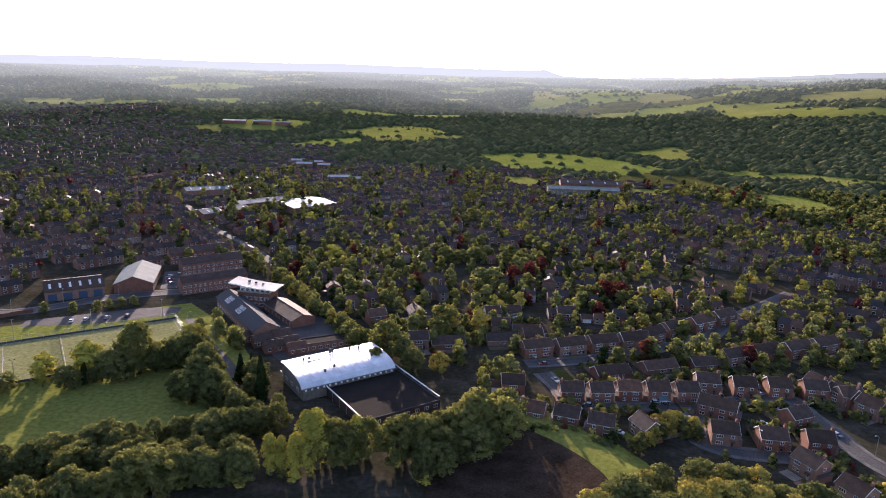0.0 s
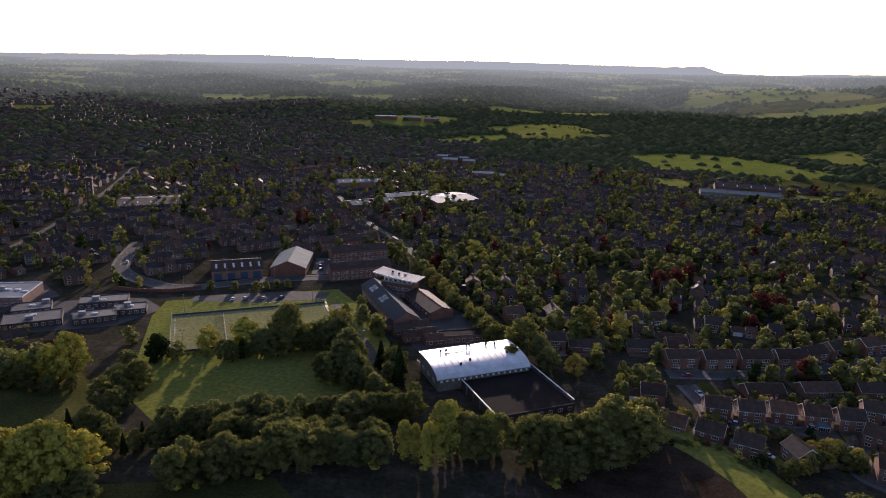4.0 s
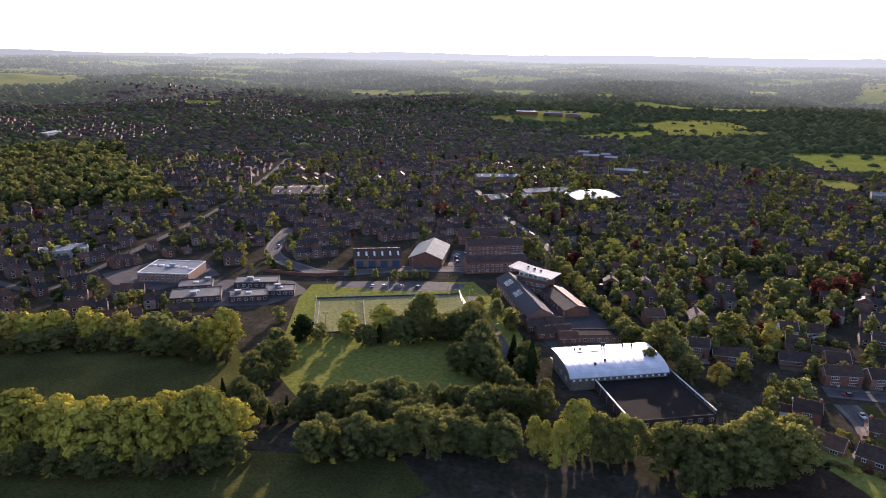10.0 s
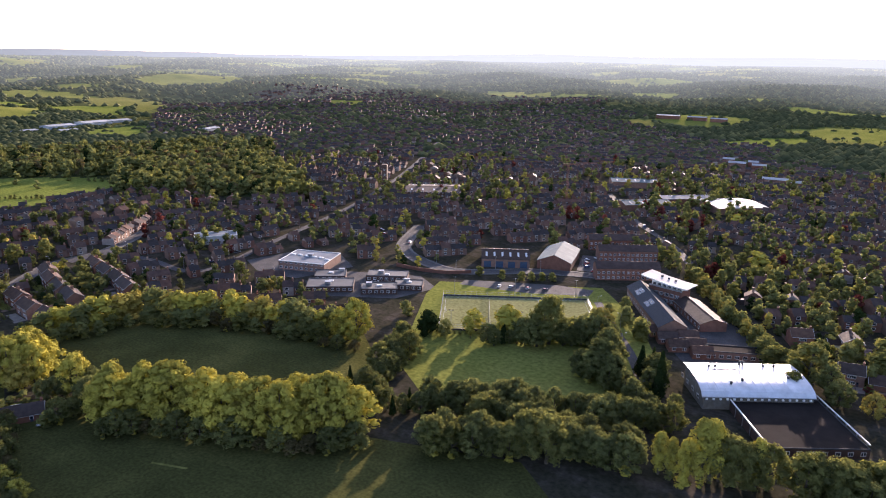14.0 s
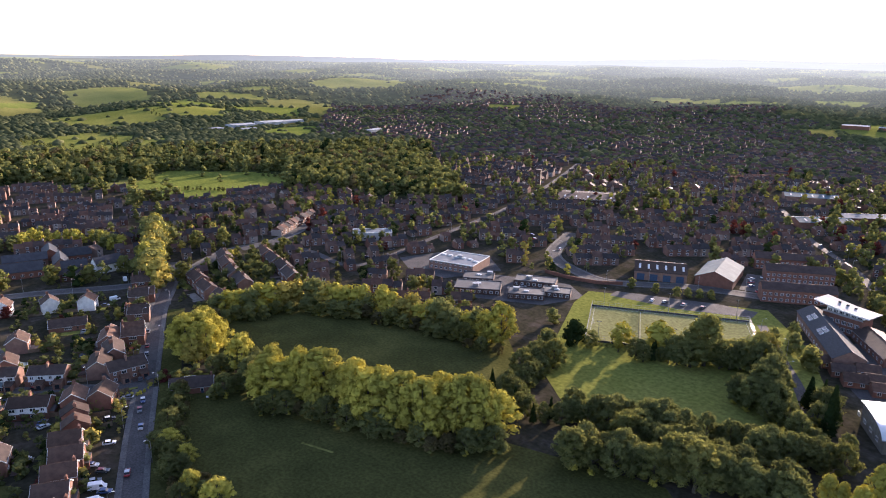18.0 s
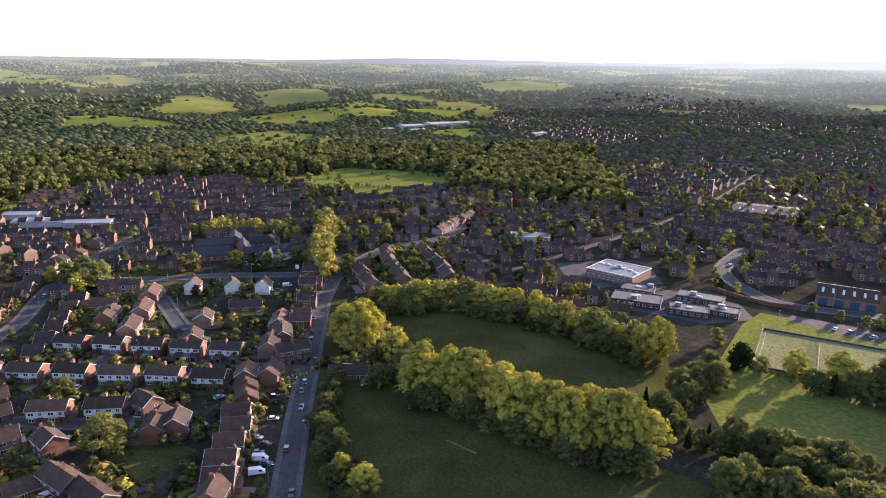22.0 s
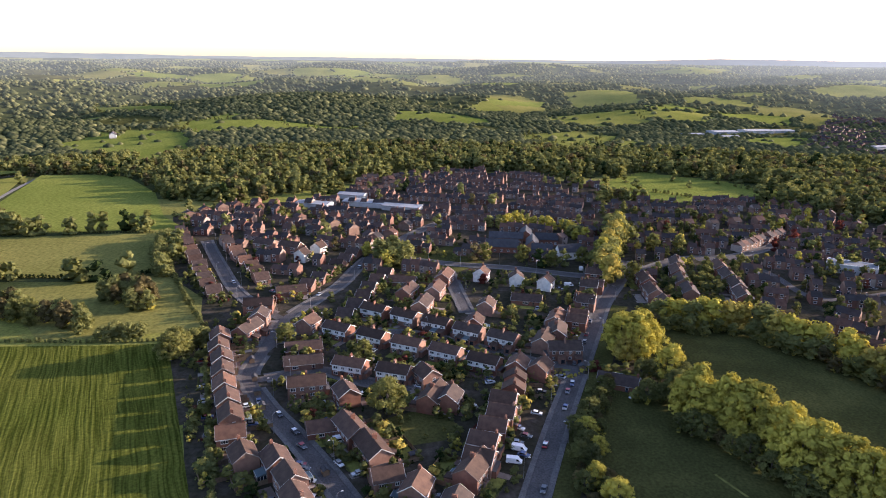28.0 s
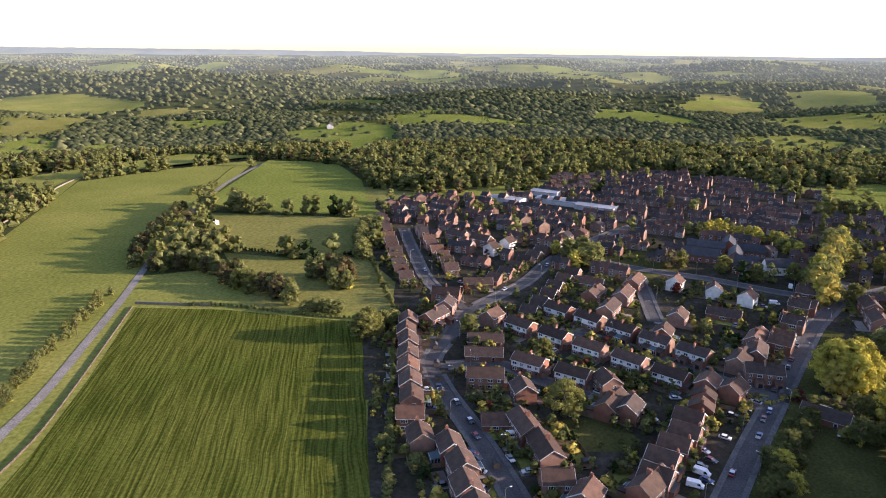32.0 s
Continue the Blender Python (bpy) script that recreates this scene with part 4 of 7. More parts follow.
def lay_walks():
    """Footways beside the streets, left open where another street joins."""
    for line, half, own in WALKS:
        for s in (1, -1):
            run = []
            for k, p in enumerate(line + [None]):
                if p is not None:
                    w = (line[min(k + 1, len(line) - 1)] - line[max(k - 1, 0)]).normalized()
                    c = p + Vector((-w.y, w.x, 0)) * s * (half + 0.95)
                    free = all(i == own or np.hypot(q[:, 0] - c.x, q[:, 1] - c.y).min() > h + 0.2 for i, (q, h) in enumerate(ROADS))
                if p is not None and free:
                    run.append(p)
                    continue
                if len(run) > 2:
                    a, b = (half + 1.9, half) if s > 0 else (-half, -half - 1.9)
                    strip("pavement", run, a, b, 0.24, "paving", "pale paved footway with a kerb", "pavement", 0.22)
                run = []


def on_road(x, y, slack=0.0):
    for pts, half in ROADS:
        d = np.hypot(pts[:, 0] - x, pts[:, 1] - y).min()
        if d < half + slack:
            return True
    return False


# ---- vehicles ----
def build_car(kind):
    label = {"car": "parked car with glossy paint and dark windows", "van": "white panel van parked beside a house", "caravan": "white touring caravan parked on a drive"}[kind]
    c = thing(kind, label, kind, "parked cars" if kind == "car" else "")
    if kind == "car":
        side = [(-2.1, 0.35), (2.1, 0.35), (2.15, 0.62), (1.95, 0.82), (1.0, 0.92), (-1.7, 0.95), (-2.1, 0.85)]
        cabin = [(1.05, 0.9), (0.45, 1.38), (-1.15, 1.42), (-1.75, 0.93)]
        top = [(0.48, 1.36), (0.4, 1.45), (-1.1, 1.48), (-1.2, 1.40)]
        wx, paint = (1.3, -1.3), "car_paint"
    elif kind == "van":
        side = [(-2.6, 0.4), (2.6, 0.4), (2.65, 0.9), (1.9, 1.25), (1.3, 2.15), (1.0, 2.25), (-2.55, 2.25), (-2.65, 0.6)]
        cabin, top = [(1.88, 1.2), (1.4, 1.95), (0.7, 1.95), (0.7, 1.25)], None
        wx, paint = (1.7, -1.6), "white_paint"
    else:
        side = [(-3.0, 0.5), (2.6, 0.5), (3.05, 1.0), (2.75, 2.3), (2.4, 2.5), (-2.7, 2.5), (-3.0, 2.3)]
        cabin, top = [(-2.4, 1.35), (2.2, 1.35), (2.2, 1.95), (-2.4, 1.95)], None
        wx, paint = (-0.4,), "white_paint"
    half = 0.86 if kind == "car" else 1.02
    bm = bmesh.new()
    me0 = Geo().prism(side, -half, half).mesh("body", paint)
    bm.from_mesh(me0)
    bmesh.ops.bevel(bm, geom=bm.edges[:], offset=0.07, segments=1, affect="EDGES")
    bm.to_mesh(me0)
    bm.free()
    part("body", me0, c)
    inset = 0.1 if kind == "car" else -0.015
    part("cabin_glass", Geo().prism(cabin, -half + inset, half - inset).mesh("cabin_glass", "car_glass"), c)
    if top:
        part("roof", Geo().prism(top, -half + 0.12, half - 0.12).mesh("roof", paint), c)
    tyre = shared("tyre", lambda: Geo().rod((0, -0.1, 0), (0, 0.1, 0), 0.32, 0.32, 14).rod((0, -0.11, 0), (0, 0.11, 0), 0.19, 0.19, 8, 1).mesh("wheel", "tyre", "steel"))
    for x in wx:
        for s in (-1, 1):
            part("wheel", tyre, c, at=pose(x, s * (half - 0.08), 0.32))
    if kind != "caravan":
        for s in (-1, 1):
            part("headlight", shared("headlight", lambda: Geo().box(-0.06, 0.05, -0.2, 0.2, -0.07, 0.07).mesh("headlight", "lamp_glass")), c, at=pose(side[2][0] - 0.03, s * (half - 0.3), 0.72))
    else:
        part("tow_bar", Geo().rod((3.0, 0.3, 0.5), (4.1, 0, 0.5), 0.05, 0.05).rod((3.0, -0.3, 0.5), (4.1, 0, 0.5), 0.05, 0.05).rod((4.1, 0, 0.5), (4.1, 0, 0), 0.05, 0.05).mesh("tow_bar", "steel"), c)
    return c


def car(x, y, turn, kind="car"):
    return put(("car", kind), lambda: build_car(kind), pose(x, y, 0.07, 0, 0, turn))


# ---- streets ----
road([(-142, 7), (-173, -7), (-201, -22), (-224, -36), (-243, -48), (-267, -59), (-292, -58), (-329, -55), (-355, -45), (-383, -33), (-419, -25), (-450, -15), (-518, 18), (-576, 58)], 5.6)
road([(-153, 34), (-186, 46), (-226, 61), (-266, 77), (-306, 93), (-350, 111), (-387, 130), (-431, 149)], 5.8)
road([(-263, -56), (-271, -31), (-262, -14), (-252, 7)], 5.0)
road([(-331, -57), (-369, -86), (-422, -110), (-485, -136)], 5.0)
road([(-292, -58), (-315, -47), (-312, -22), (-310, 10), (-290, 43), (-276, 64), (-271, 79)], 5.0)
road([(-410, 31), (-371, 34), (-338, 37)], 5.0)
road([(-447, -18), (-426, 32), (-417, 68), (-398, 129), (-434, 185), (-439, 222), (-469, 271)], 6.0)
road([(-432, 196), (-432, 222), (-400, 230), (-354, 237), (-377, 316), (-411, 419), (-447, 501), (-496, 601), (-627, 843)], 5.2, False)
road([(-160, 381), (-198, 363), (-230, 336), (-254, 334), (-294, 354), (-325, 412)], 7.0)
road([(-127, 442), (-150, 478), (-197, 532), (-221, 568), (-265, 633)], 5.2, False)
road([(-143, 336), (-121, 306), (-101, 279), (-83, 248)], 4.5, False)
road([(152, 214), (146, 228), (144, 244), (141, 259), (138, 274), (115, 268), (93, 252), (90, 234), (100, 227), (119, 225)], 5.4)
road([(30, 297), (54, 303), (77, 313), (102, 325), (126, 339), (152, 372), (207, 425)], 5.4)
road([(37, 288), (43, 272), (46, 262), (66, 258), (89, 261)], 5.5)
lane = [(-144, -174), (-172, -186), (-201, -195), (-245, -213), (-300, -236), (-340, -254), (-404, -283), (-474, -311), (-547, -338), (-613, -357), (-689, -374), (-766, -390)]
road(lane, 4.2, False, "lane", "narrow pale country lane between verges")
strip("verge", glide([(-153, 34), (-186, 46), (-226, 61), (-266, 77), (-306, 93), (-350, 111)], 4.0), -4.9, -13.0, 0.045, "grass", "rough grass verge between the street and the park trees", "grass")
lay_walks()
# ---- fields and park ----
CROP = [(-133, -157), (-168, -168), (-213, -186), (-291, -221), (-300, -175), (-300, -126), (-302, -103), (-231, -76), (-171, -53), (-153, -46)]
patch("field", CROP, "crop", 0.05, "bright green crop field with sown rows", "field")
patch("field", [(-494, -316), (-497, -265), (-511, -179), (-419, -146), (-399, -169), (-402, -235), (-454, -279)], "dry_pasture", 0.05, "sheep pasture of short yellowish grass", "field")
patch("field", [(-529, -330), (-762, -388), (-767, -342), (-754, -294), (-665, -234), (-563, -192), (-511, -155), (-517, -181), (-508, -271)], "hay", 0.05, "smooth green field on a low crest", "field")
patch("field", [(-393, -231), (-392, -173), (-407, -139), (-364, -105), (-320, -94), (-309, -130), (-306, -163)], "dry_pasture", 0.05, "grazed paddock with a few trees", "field")
patch("field", [(-328, -366), (-381, -395), (-581, -501), (-672, -461), (-758, -401), (-488, -315), (-350, -261), (-299, -239), (-250, -220), (-204, -202), (-162, -189)], "pasture", 0.05, "broad green pasture beside the lane", "field")
patch("field", [(-508, -522), (-565, -579), (-644, -554), (-785, -513), (-793, -415), (-696, -477), (-601, -514), (-511, -464)], "pasture", 0.05, "green pasture along a stone wall", "field")
MEADOW_NORTH = [(-336, 129), (-327, 180), (-276, 205), (-220, 231), (-172, 196), (-169, 162), (-195, 156), (-241, 137), (-272, 103)]
MEADOW_SOUTH = [(-254, 83), (-245, 113), (-208, 123), (-172, 138), (-148, 158), (-98, 177), (-82, 166), (-147, 63), (-183, 62), (-229, 67)]
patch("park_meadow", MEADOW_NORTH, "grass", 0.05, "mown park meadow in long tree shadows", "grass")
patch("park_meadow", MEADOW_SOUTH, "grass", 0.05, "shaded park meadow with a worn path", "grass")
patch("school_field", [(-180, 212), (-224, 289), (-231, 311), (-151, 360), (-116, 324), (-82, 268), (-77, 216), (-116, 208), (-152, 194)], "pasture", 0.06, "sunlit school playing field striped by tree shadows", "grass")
patch("hill_grass", [(11, 244), (26, 242), (40, 232), (59, 214), (52, 190), (31, 188)], "pasture", 0.07, "sunlit rough grass on a bank", "grass")
patch("lawn", [(-230, -3), (-239, 16), (-224, 25), (-215, 19), (-212, 7), (-220, 1)], "grass", 0.05, "lawn behind the houses", "grass")
patch("lawn", [(-422, -13), (-476, 40), (-428, 55), (-400, 30)], "grass", 0.05, "green verge under big trees", "grass")
patch("lawn", [(38, 285), (45, 295), (51, 284), (47, 272), (42, 274)], "grass", 0.05, "lawn beside the lane", "grass")
patch("car_park", [(-178, 382), (-190, 416), (-177, 422), (-161, 387)], "asphalt", 0.07, "asphalt car park with parked cars", "car park")
patch("car_park", [(-219, 314), (-221, 323), (-174, 348), (-153, 353), (-151, 342), (-183, 324)], "asphalt", 0.07, "long asphalt parking strip beside grass", "car park")
patch("school_yard", [(-104, 348), (-83, 355), (-51, 303), (-78, 284), (-104, 314)], "asphalt", 0.08, "dark asphalt school yard", "yard")
strip("path", glide([(-192, 104), (-180, 109)], 3.0), 0.5, -0.5, 0.075, "dry_pasture", "worn pale path across the meadow", "path")
# ---- belts of trees ----
belt(['lime', 'lime', 'gold', 'green'], [(-323, 131), (-311, 171), (-285, 190), (-254, 203), (-224, 213), (-203, 215)], 5.2, 3.0, 15.5, 1.05)
belt(['lime', 'gold', 'lime'], [(-227, 109), (-206, 122), (-178, 133), (-160, 146), (-151, 157)], 3.9, 3.0, 14.5, 0.95)
belt(['lime', 'green', 'gold'], [(-236, 109), (-211, 125), (-183, 137), (-165, 151)], 5.6, 2.5, 13.6, 1.0)
belt(['green', 'lime'], [(-242, 100), (-234, 111), (-226, 114)], 3.9, 4, 9.7, 1.0)
belt(['green', 'green', 'dark'], [(-178, 182), (-159, 173), (-147, 179), (-140, 189)], 3.4, 5, 10.3, 1.0)
belt(['green', 'green', 'fresh'], [(-189, 228), (-177, 208), (-171, 187)], 3.4, 5, 12.0, 1.0)
belt(['green'], [(-143, 187), (-125, 197), (-106, 206), (-87, 214), (-71, 223)], 3.4, 3.5, 11.2, 1.0)
belt(['green', 'fresh', 'green'], [(-127, 165), (-110, 175), (-94, 184), (-79, 193)], 3.1, 3.5, 12.9, 1.05)
belt(['green', 'green', 'dark'], [(-120, 281), (-106, 264), (-98, 250)], 3.4, 5, 12.9, 1.0)
belt(['green', 'dark'], [(-91, 268), (-81, 250), (-77, 252)], 3.4, 4, 12.9, 1.0)
tree("green", -107, 303, 11, 1.0)
tree("green", -118, 313, 11, 1.0)
tree("green", -69, 239, 9, 1.0)
tree("green", -126, 332, 9, 1.0)
tree("green", -128, 315, 10, 1.0)
tree("birch", -169, 252, 11, 0.9)
tree("dark", -154, 256, 11, 1.0)
tree("dark", -187, 240, 11, 1.2)
tree("green", -147, 262, 13, 1.25)
tree("green", -140, 263, 13, 1.25)
tree("green", -131, 273, 13, 1.25)
tree("green", -129, 278, 13, 1.25)
tree("green", -125, 278, 13, 1.25)
tree("green", -180, 247, 9, 1.1)
tree("green", -211, 256, 9, 1.1)
tree("fresh", -219, 335, 6.5, 1.1)
tree("fresh", -205, 338, 6.5, 1.1)
tree("fresh", -194, 342, 6.5, 1.1)
tree("fresh", -189, 345, 6.5, 1.1)
tree("fresh", -184, 348, 6.5, 1.1)
tree("fresh", -179, 352, 6.5, 1.1)
belt(['green', 'green', 'dark'], [(-160, 252), (-149, 260), (-139, 270), (-129, 277), (-122, 284)], 3.9, 3, 8.6, 1.1)
belt(['birch', 'fresh', 'green', 'birch'], [(-59, 196), (-52, 200), (-45, 203), (-37, 206), (-29, 209)], 2.8, 3, 14.6, 0.9)
belt(['fresh', 'green', 'fresh'], [(-21, 209), (-10, 217), (2, 222), (13, 227), (21, 236)], 3.1, 4, 14.6, 1.05)
belt(['green', 'green'], [(-12, 200), (2, 211), (14, 223)], 3.9, 4, 12.9, 1.0)
belt(['green', 'fresh', 'green'], [(-68, 195), (-93, 196), (-113, 191), (-130, 183)], 3.4, 4, 12.0, 1.05)
belt(['green'], [(-109, 251), (-93, 243), (-80, 231), (-69, 223)], 3.4, 4, 11.2, 1.0)
belt(["green", "gold", "green"], [(42, 176), (52, 186), (66, 192), (80, 198), (93, 196), (104, 189), (112, 182)], 4.0, 5.0, 12.5, 1.25)
belt(["green", "gold"], [(46, 170), (60, 179), (78, 186), (96, 182), (108, 176)], 5.0, 5.0, 12, 1.25)
belt(['green', 'gold'], [(63, 224), (74, 235), (84, 242), (89, 232)], 3.4, 3, 6.9, 1.1)
belt(['green', 'olive', 'lime', 'green'], [(-252, 87), (-224, 73), (-199, 66), (-181, 66), (-164, 62)], 2.9, 3.0, 6.6, 1.15)
belt(['gold', 'lime'], [(-295, 103), (-274, 101), (-287, 114), (-310, 118)], 2.8, 3, 13.6, 1.0)
belt(['lime', 'green'], [(-262, 103), (-257, 114), (-240, 111)], 3.4, 4, 10.7, 1.0)
belt(['green', 'lime', 'gold', 'green'], [(-385, 123), (-421, 132), (-461, 148), (-511, 166)], 3.1, 4.0, 17.2, 1.0)
belt(['green', 'lime'], [(-483, 133), (-513, 123), (-529, 104), (-534, 87), (-520, 68)], 4.5, 5, 10.3, 1.0)
tree("fresh", -437, 57, 12, 1.1)
tree("fresh", -430, 80, 12, 1.1)
tree("fresh", -418, 97, 12, 1.1)
tree("fresh", -425, 118, 12, 1.1)
tree("fresh", -392, 140, 12, 1.1)
tree("fresh", -454, 173, 14, 1.0)
tree("fresh", -449, 190, 14, 1.0)
tree("fresh", -420, 207, 9, 1.2)
tree("fresh", -417, 218, 9, 1.2)
belt(['green', 'lime', 'green'], [(-441, -18), (-449, -4), (-434, 5), (-415, -8)], 3.9, 6, 12.9, 1.1)
tree("fresh", -234, -1, 13, 1.15)
tree("fresh", -302, -50, 10, 1.3)
tree("fresh", -284, -13, 7, 1.2)
tree("red", -385, 50, 7, 1.1)
tree("red", -8, 584, 9, 1.0)
belt(['fresh', 'green'], [(-283, -95), (-298, -90), (-306, -87)], 2.8, 2, 9.5, 1.2)
belt(['green', 'olive'], [(-356, -152), (-364, -145), (-357, -130), (-342, -131)], 2.8, 4, 13.8, 0.9)
belt(['green', 'olive', 'green', 'fresh'], [(-347, -251), (-360, -245), (-354, -225), (-348, -203), (-333, -181), (-328, -164), (-316, -142)], 4.6, 6, 12.0, 1.0)
belt(['olive', 'fresh'], [(-408, -268), (-413, -250), (-421, -246)], 3.9, 4, 9.5, 1.0)
belt(['green'], [(-309, -135), (-310, -126), (-310, -118)], 3.9, 2, 7.7, 1.2)
belt(['green', 'fresh', 'green'], [(-185, -200), (-207, -212), (-237, -223), (-255, -230), (-306, -249)], 4.6, 2.5, 5.6, 1.15)
belt(['green', 'olive'], [(-349, -266), (-388, -289), (-415, -299), (-446, -312), (-472, -320), (-500, -333)], 3.9, 3, 8.6, 1.1)
belt(['fresh', 'green'], [(-555, -355), (-597, -360)], 3.9, 2, 6.9, 1.2)
belt(['green'], [(-401, -139), (-453, -158), (-486, -165)], 3.4, 3, 10.3, 1.1)
tree("fresh", -137, 269, 21, 0.85)
tree("fresh", -139, 267, 17, 0.85)
tree("birch", -157, 265, 16.5, 1.3)
tree("birch", -154, 265, 15, 1.2)
tree("birch", -173, 260, 12, 1.2)
tree("dark", -155, 259, 9, 1.1)
tree("green", -145, 261, 11, 1.3)
tree("green", -142, 263, 12, 1.2)
tree("green", -131, 271, 12, 1.1)
tree("green", -128, 274, 11, 1.1)
tree("dark", -189, 246, 10, 1.3)
tree("green", -122, 280, 17, 1.05)
tree("green", -115, 273, 18, 1.05)
tree("green", -105, 261, 19, 1.05)
tree("green", -104, 252, 16, 1.05)
tree("green", -97, 247, 15, 1.05)
tree("gold", -118, 281, 16, 1.0)
tree("fresh", -105, 299, 12, 1.0)
tree("fresh", -65, 225, 11, 0.9)
belt(['fresh', 'gold', 'green'], [(-116, 411), (-101, 388), (-85, 364), (-72, 342), (-58, 325)], 3.2, 3, 9, 1.0)
belt(['green', 'fresh'], [(-56, 322), (-47, 305), (-39, 303)], 3.0, 4, 11, 1.1)
tree("fresh", -34, 299, 16, 1.1)
tree("gold", -37, 304, 13, 1.0)
tree("green", -26, 293, 13, 1.2)
tree("green", -21, 283, 12, 1.3)
tree("fresh", -37, 282, 9, 1.2)
tree("fresh", -10, 332, 16, 1.2)
tree("fresh", -12, 320, 13, 1.2)
tree("gold", -6, 338, 14, 1.1)
tree("gold", 9, 333, 14, 1.1)
tree("green", -24, 327, 12, 1.2)
tree("green", 11, 414, 13, 1.6)
tree("green", 19, 414, 13, 1.5)
tree("gold", -9, 282, 9, 1.2)
belt(['green', 'fresh'], [(-22, 486), (-11, 465), (1, 466), (16, 489)], 4, 4, 10, 1.2)
belt(['green', 'green', 'fresh', 'olive'], [(-314, 126), (-303, 165), (-278, 183), (-248, 196), (-219, 205), (-198, 206)], 6.5, 2.5, 9.0, 1.2)
belt(['green', 'green', 'olive'], [(-219, 104), (-200, 116), (-173, 128), (-155, 140), (-146, 151)], 5.0, 2.5, 9.5, 1.2)
belt(['green', 'olive', 'green'], [(-222, 68), (-197, 61), (-178, 60), (-160, 57)], 5.0, 2.0, 7.0, 1.2)
tree("red", -183, 210, 9, 0.9)
tree("dark", -189, 246, 12, 1.2)
# ---- copper trees among the gardens ----
tree("red", 32, 425, 12, 1.2)
tree("red", 42, 432, 13, 1.2)
tree("red", 53, 454, 11, 1.2)
tree("red", 85, 398, 13, 1.2)
tree("red", 94, 399, 12, 1.2)
tree("red", 76, 367, 9, 1.2)
tree("red", 38, 381, 7, 1.2)
# ---- houses of the estate ----
row("detached", -299, -79, -226, -56, 7)
house("detached", -214, -53, 104)
house("detached", -201, -46, -155)
house("detached", -198, -35, -154)
row("detached", -188, -30, -168, -20, 3)
house("semi", -251, -33, 100)
house("detached", -243, -17, -157)
house("bungalow", -222, -21, 104)
house("semi", -217, -13, 28)
house("semi", -204, -5, 25)
house("detached", -188, 0, 104)
house("detached", -182, 9, 162)
row("semi_white", -269, -17, -262, 1, 2)
house("detached", -258, 14, 26)
house("semi", -240, 16, 158)
house("detached", -238, 22, 161)
row("semi_white", -308, -26, -271, 39, 5)
house("detached", -266, 52, 159)
house("detached", -263, 61, 148)
row("semi_white", -333, -10, -295, 50, 5, side=-1)
house("bungalow", -291, -40, 101)
house("bungalow", -276, -38, 101)
house("detached", -315, -41, 155)
row("terrace", -253, 49, -244, 47, 2)
row("detached", -235, 43, -197, 29, 5, across=True)
house("semi", -192, 27, 152)
row("semi", -178, 22, -164, 17, 2)
house("semi", -302, 76, 166)
house("semi", -282, 75, -90)
row("detached", -321, 90, -391, 116, 4, across=True)
row("gable_bungalow", -499, -158, -368, -101, 12, across=True)
row("gable_bungalow", -473, -120, -391, -78, 12, across=True)
house("semi", -341, -70, 94)
house("detached", -325, -66, 179)
house("semi", -308, -68, -22)
house("bungalow", -369, -58, 105)
row("gable_bungalow", -378, -50, -443, -29, 8, across=True, side=-1)
row("gable_bungalow", -331, -25, -399, -7, 12, across=True)
row("semi", -341, 13, -387, 28, 3)
house("bungalow", -385, 3, 78)
house("semi", -361, 6, -22)
row("white_house", -392, 47, -390, 52, 2, across=True)
house("white_house", -383, 69, 175)
row("white_house", -377, 82, -374, 88, 2, across=True)
row("detached", -338, 46, -314, 39, 2)
house("bungalow", -352, 70, 75)
row("semi", -508, -127, -501, -81, 4)
row("semi", -468, -108, -453, -72, 3)
row("white_house", -434, -61, -451, -53, 2)
row("detached", -519, -50, -483, -21, 3)
row("semi", -476, -17, -516, 5, 3)
row("detached", -587, -122, -552, -81, 3)
row("white_house", -561, -171, -583, -137, 4, across=True)
row("detached", -612, -128, -599, -79, 4)
house("bungalow", -254, 91, 64)
# old terraces
row("terrace", -649, -49, -609, 82, 30, fine=False)
row("terrace", -608, -48, -575, 66, 26, fine=False)
row("terrace", -709, 1, -661, 93, 20, fine=False)
row("terrace", -562, -5, -552, 35, 9, fine=False)
row("terrace", -556, 48, -548, 88, 9, fine=False)
row("terrace", -762, 0, -732, 79, 18, fine=False)
row("terrace", -535, 43, -536, 79, 8, fine=False)
row("semi", -411, 173, -358, 160, 4)
row("semi", -403, 198, -350, 188, 4)
row("semi", -378, 143, -337, 140, 3)
row("semi", -472, 114, -523, 168, 3, fine=False)
row("semi", -509, 182, -530, 305, 7, fine=False)
row("terrace", -454, 234, -490, 282, 12, fine=False)
row("semi", -570, 208, -570, 303, 6, fine=False)
row("semi", -292, 68, -318, 79, 2)
row("detached", -315, 88, -396, 122, 4, across=True)
# right-hand streets
row("detached", 29, 245, 54, 238, 4, side=-1)
row("detached", 46, 264, 94, 269, 7, side=-1)
house("detached", 70, 236, -66)
row("detached", 106, 278, 150, 275, 6)
house("semi", 103, 255, -28)
row("detached", 98, 234, 131, 231, 5)
house("detached", 131, 250, 24)
house("detached", 162, 271, 6)
row("detached", 155, 281, 166, 261, 3)
row("semi", 36, 308, 85, 324, 5, fine=False)
row("bungalow", 67, 289, 114, 303, 4, fine=False)
row("semi", 129, 308, 196, 337, 5, fine=False)
row("detached", 120, 215, 128, 200, 3)
row("semi", 95, 333, 143, 364, 4, fine=False)
row("white_house", 16, 353, 27, 356, 2, fine=False)
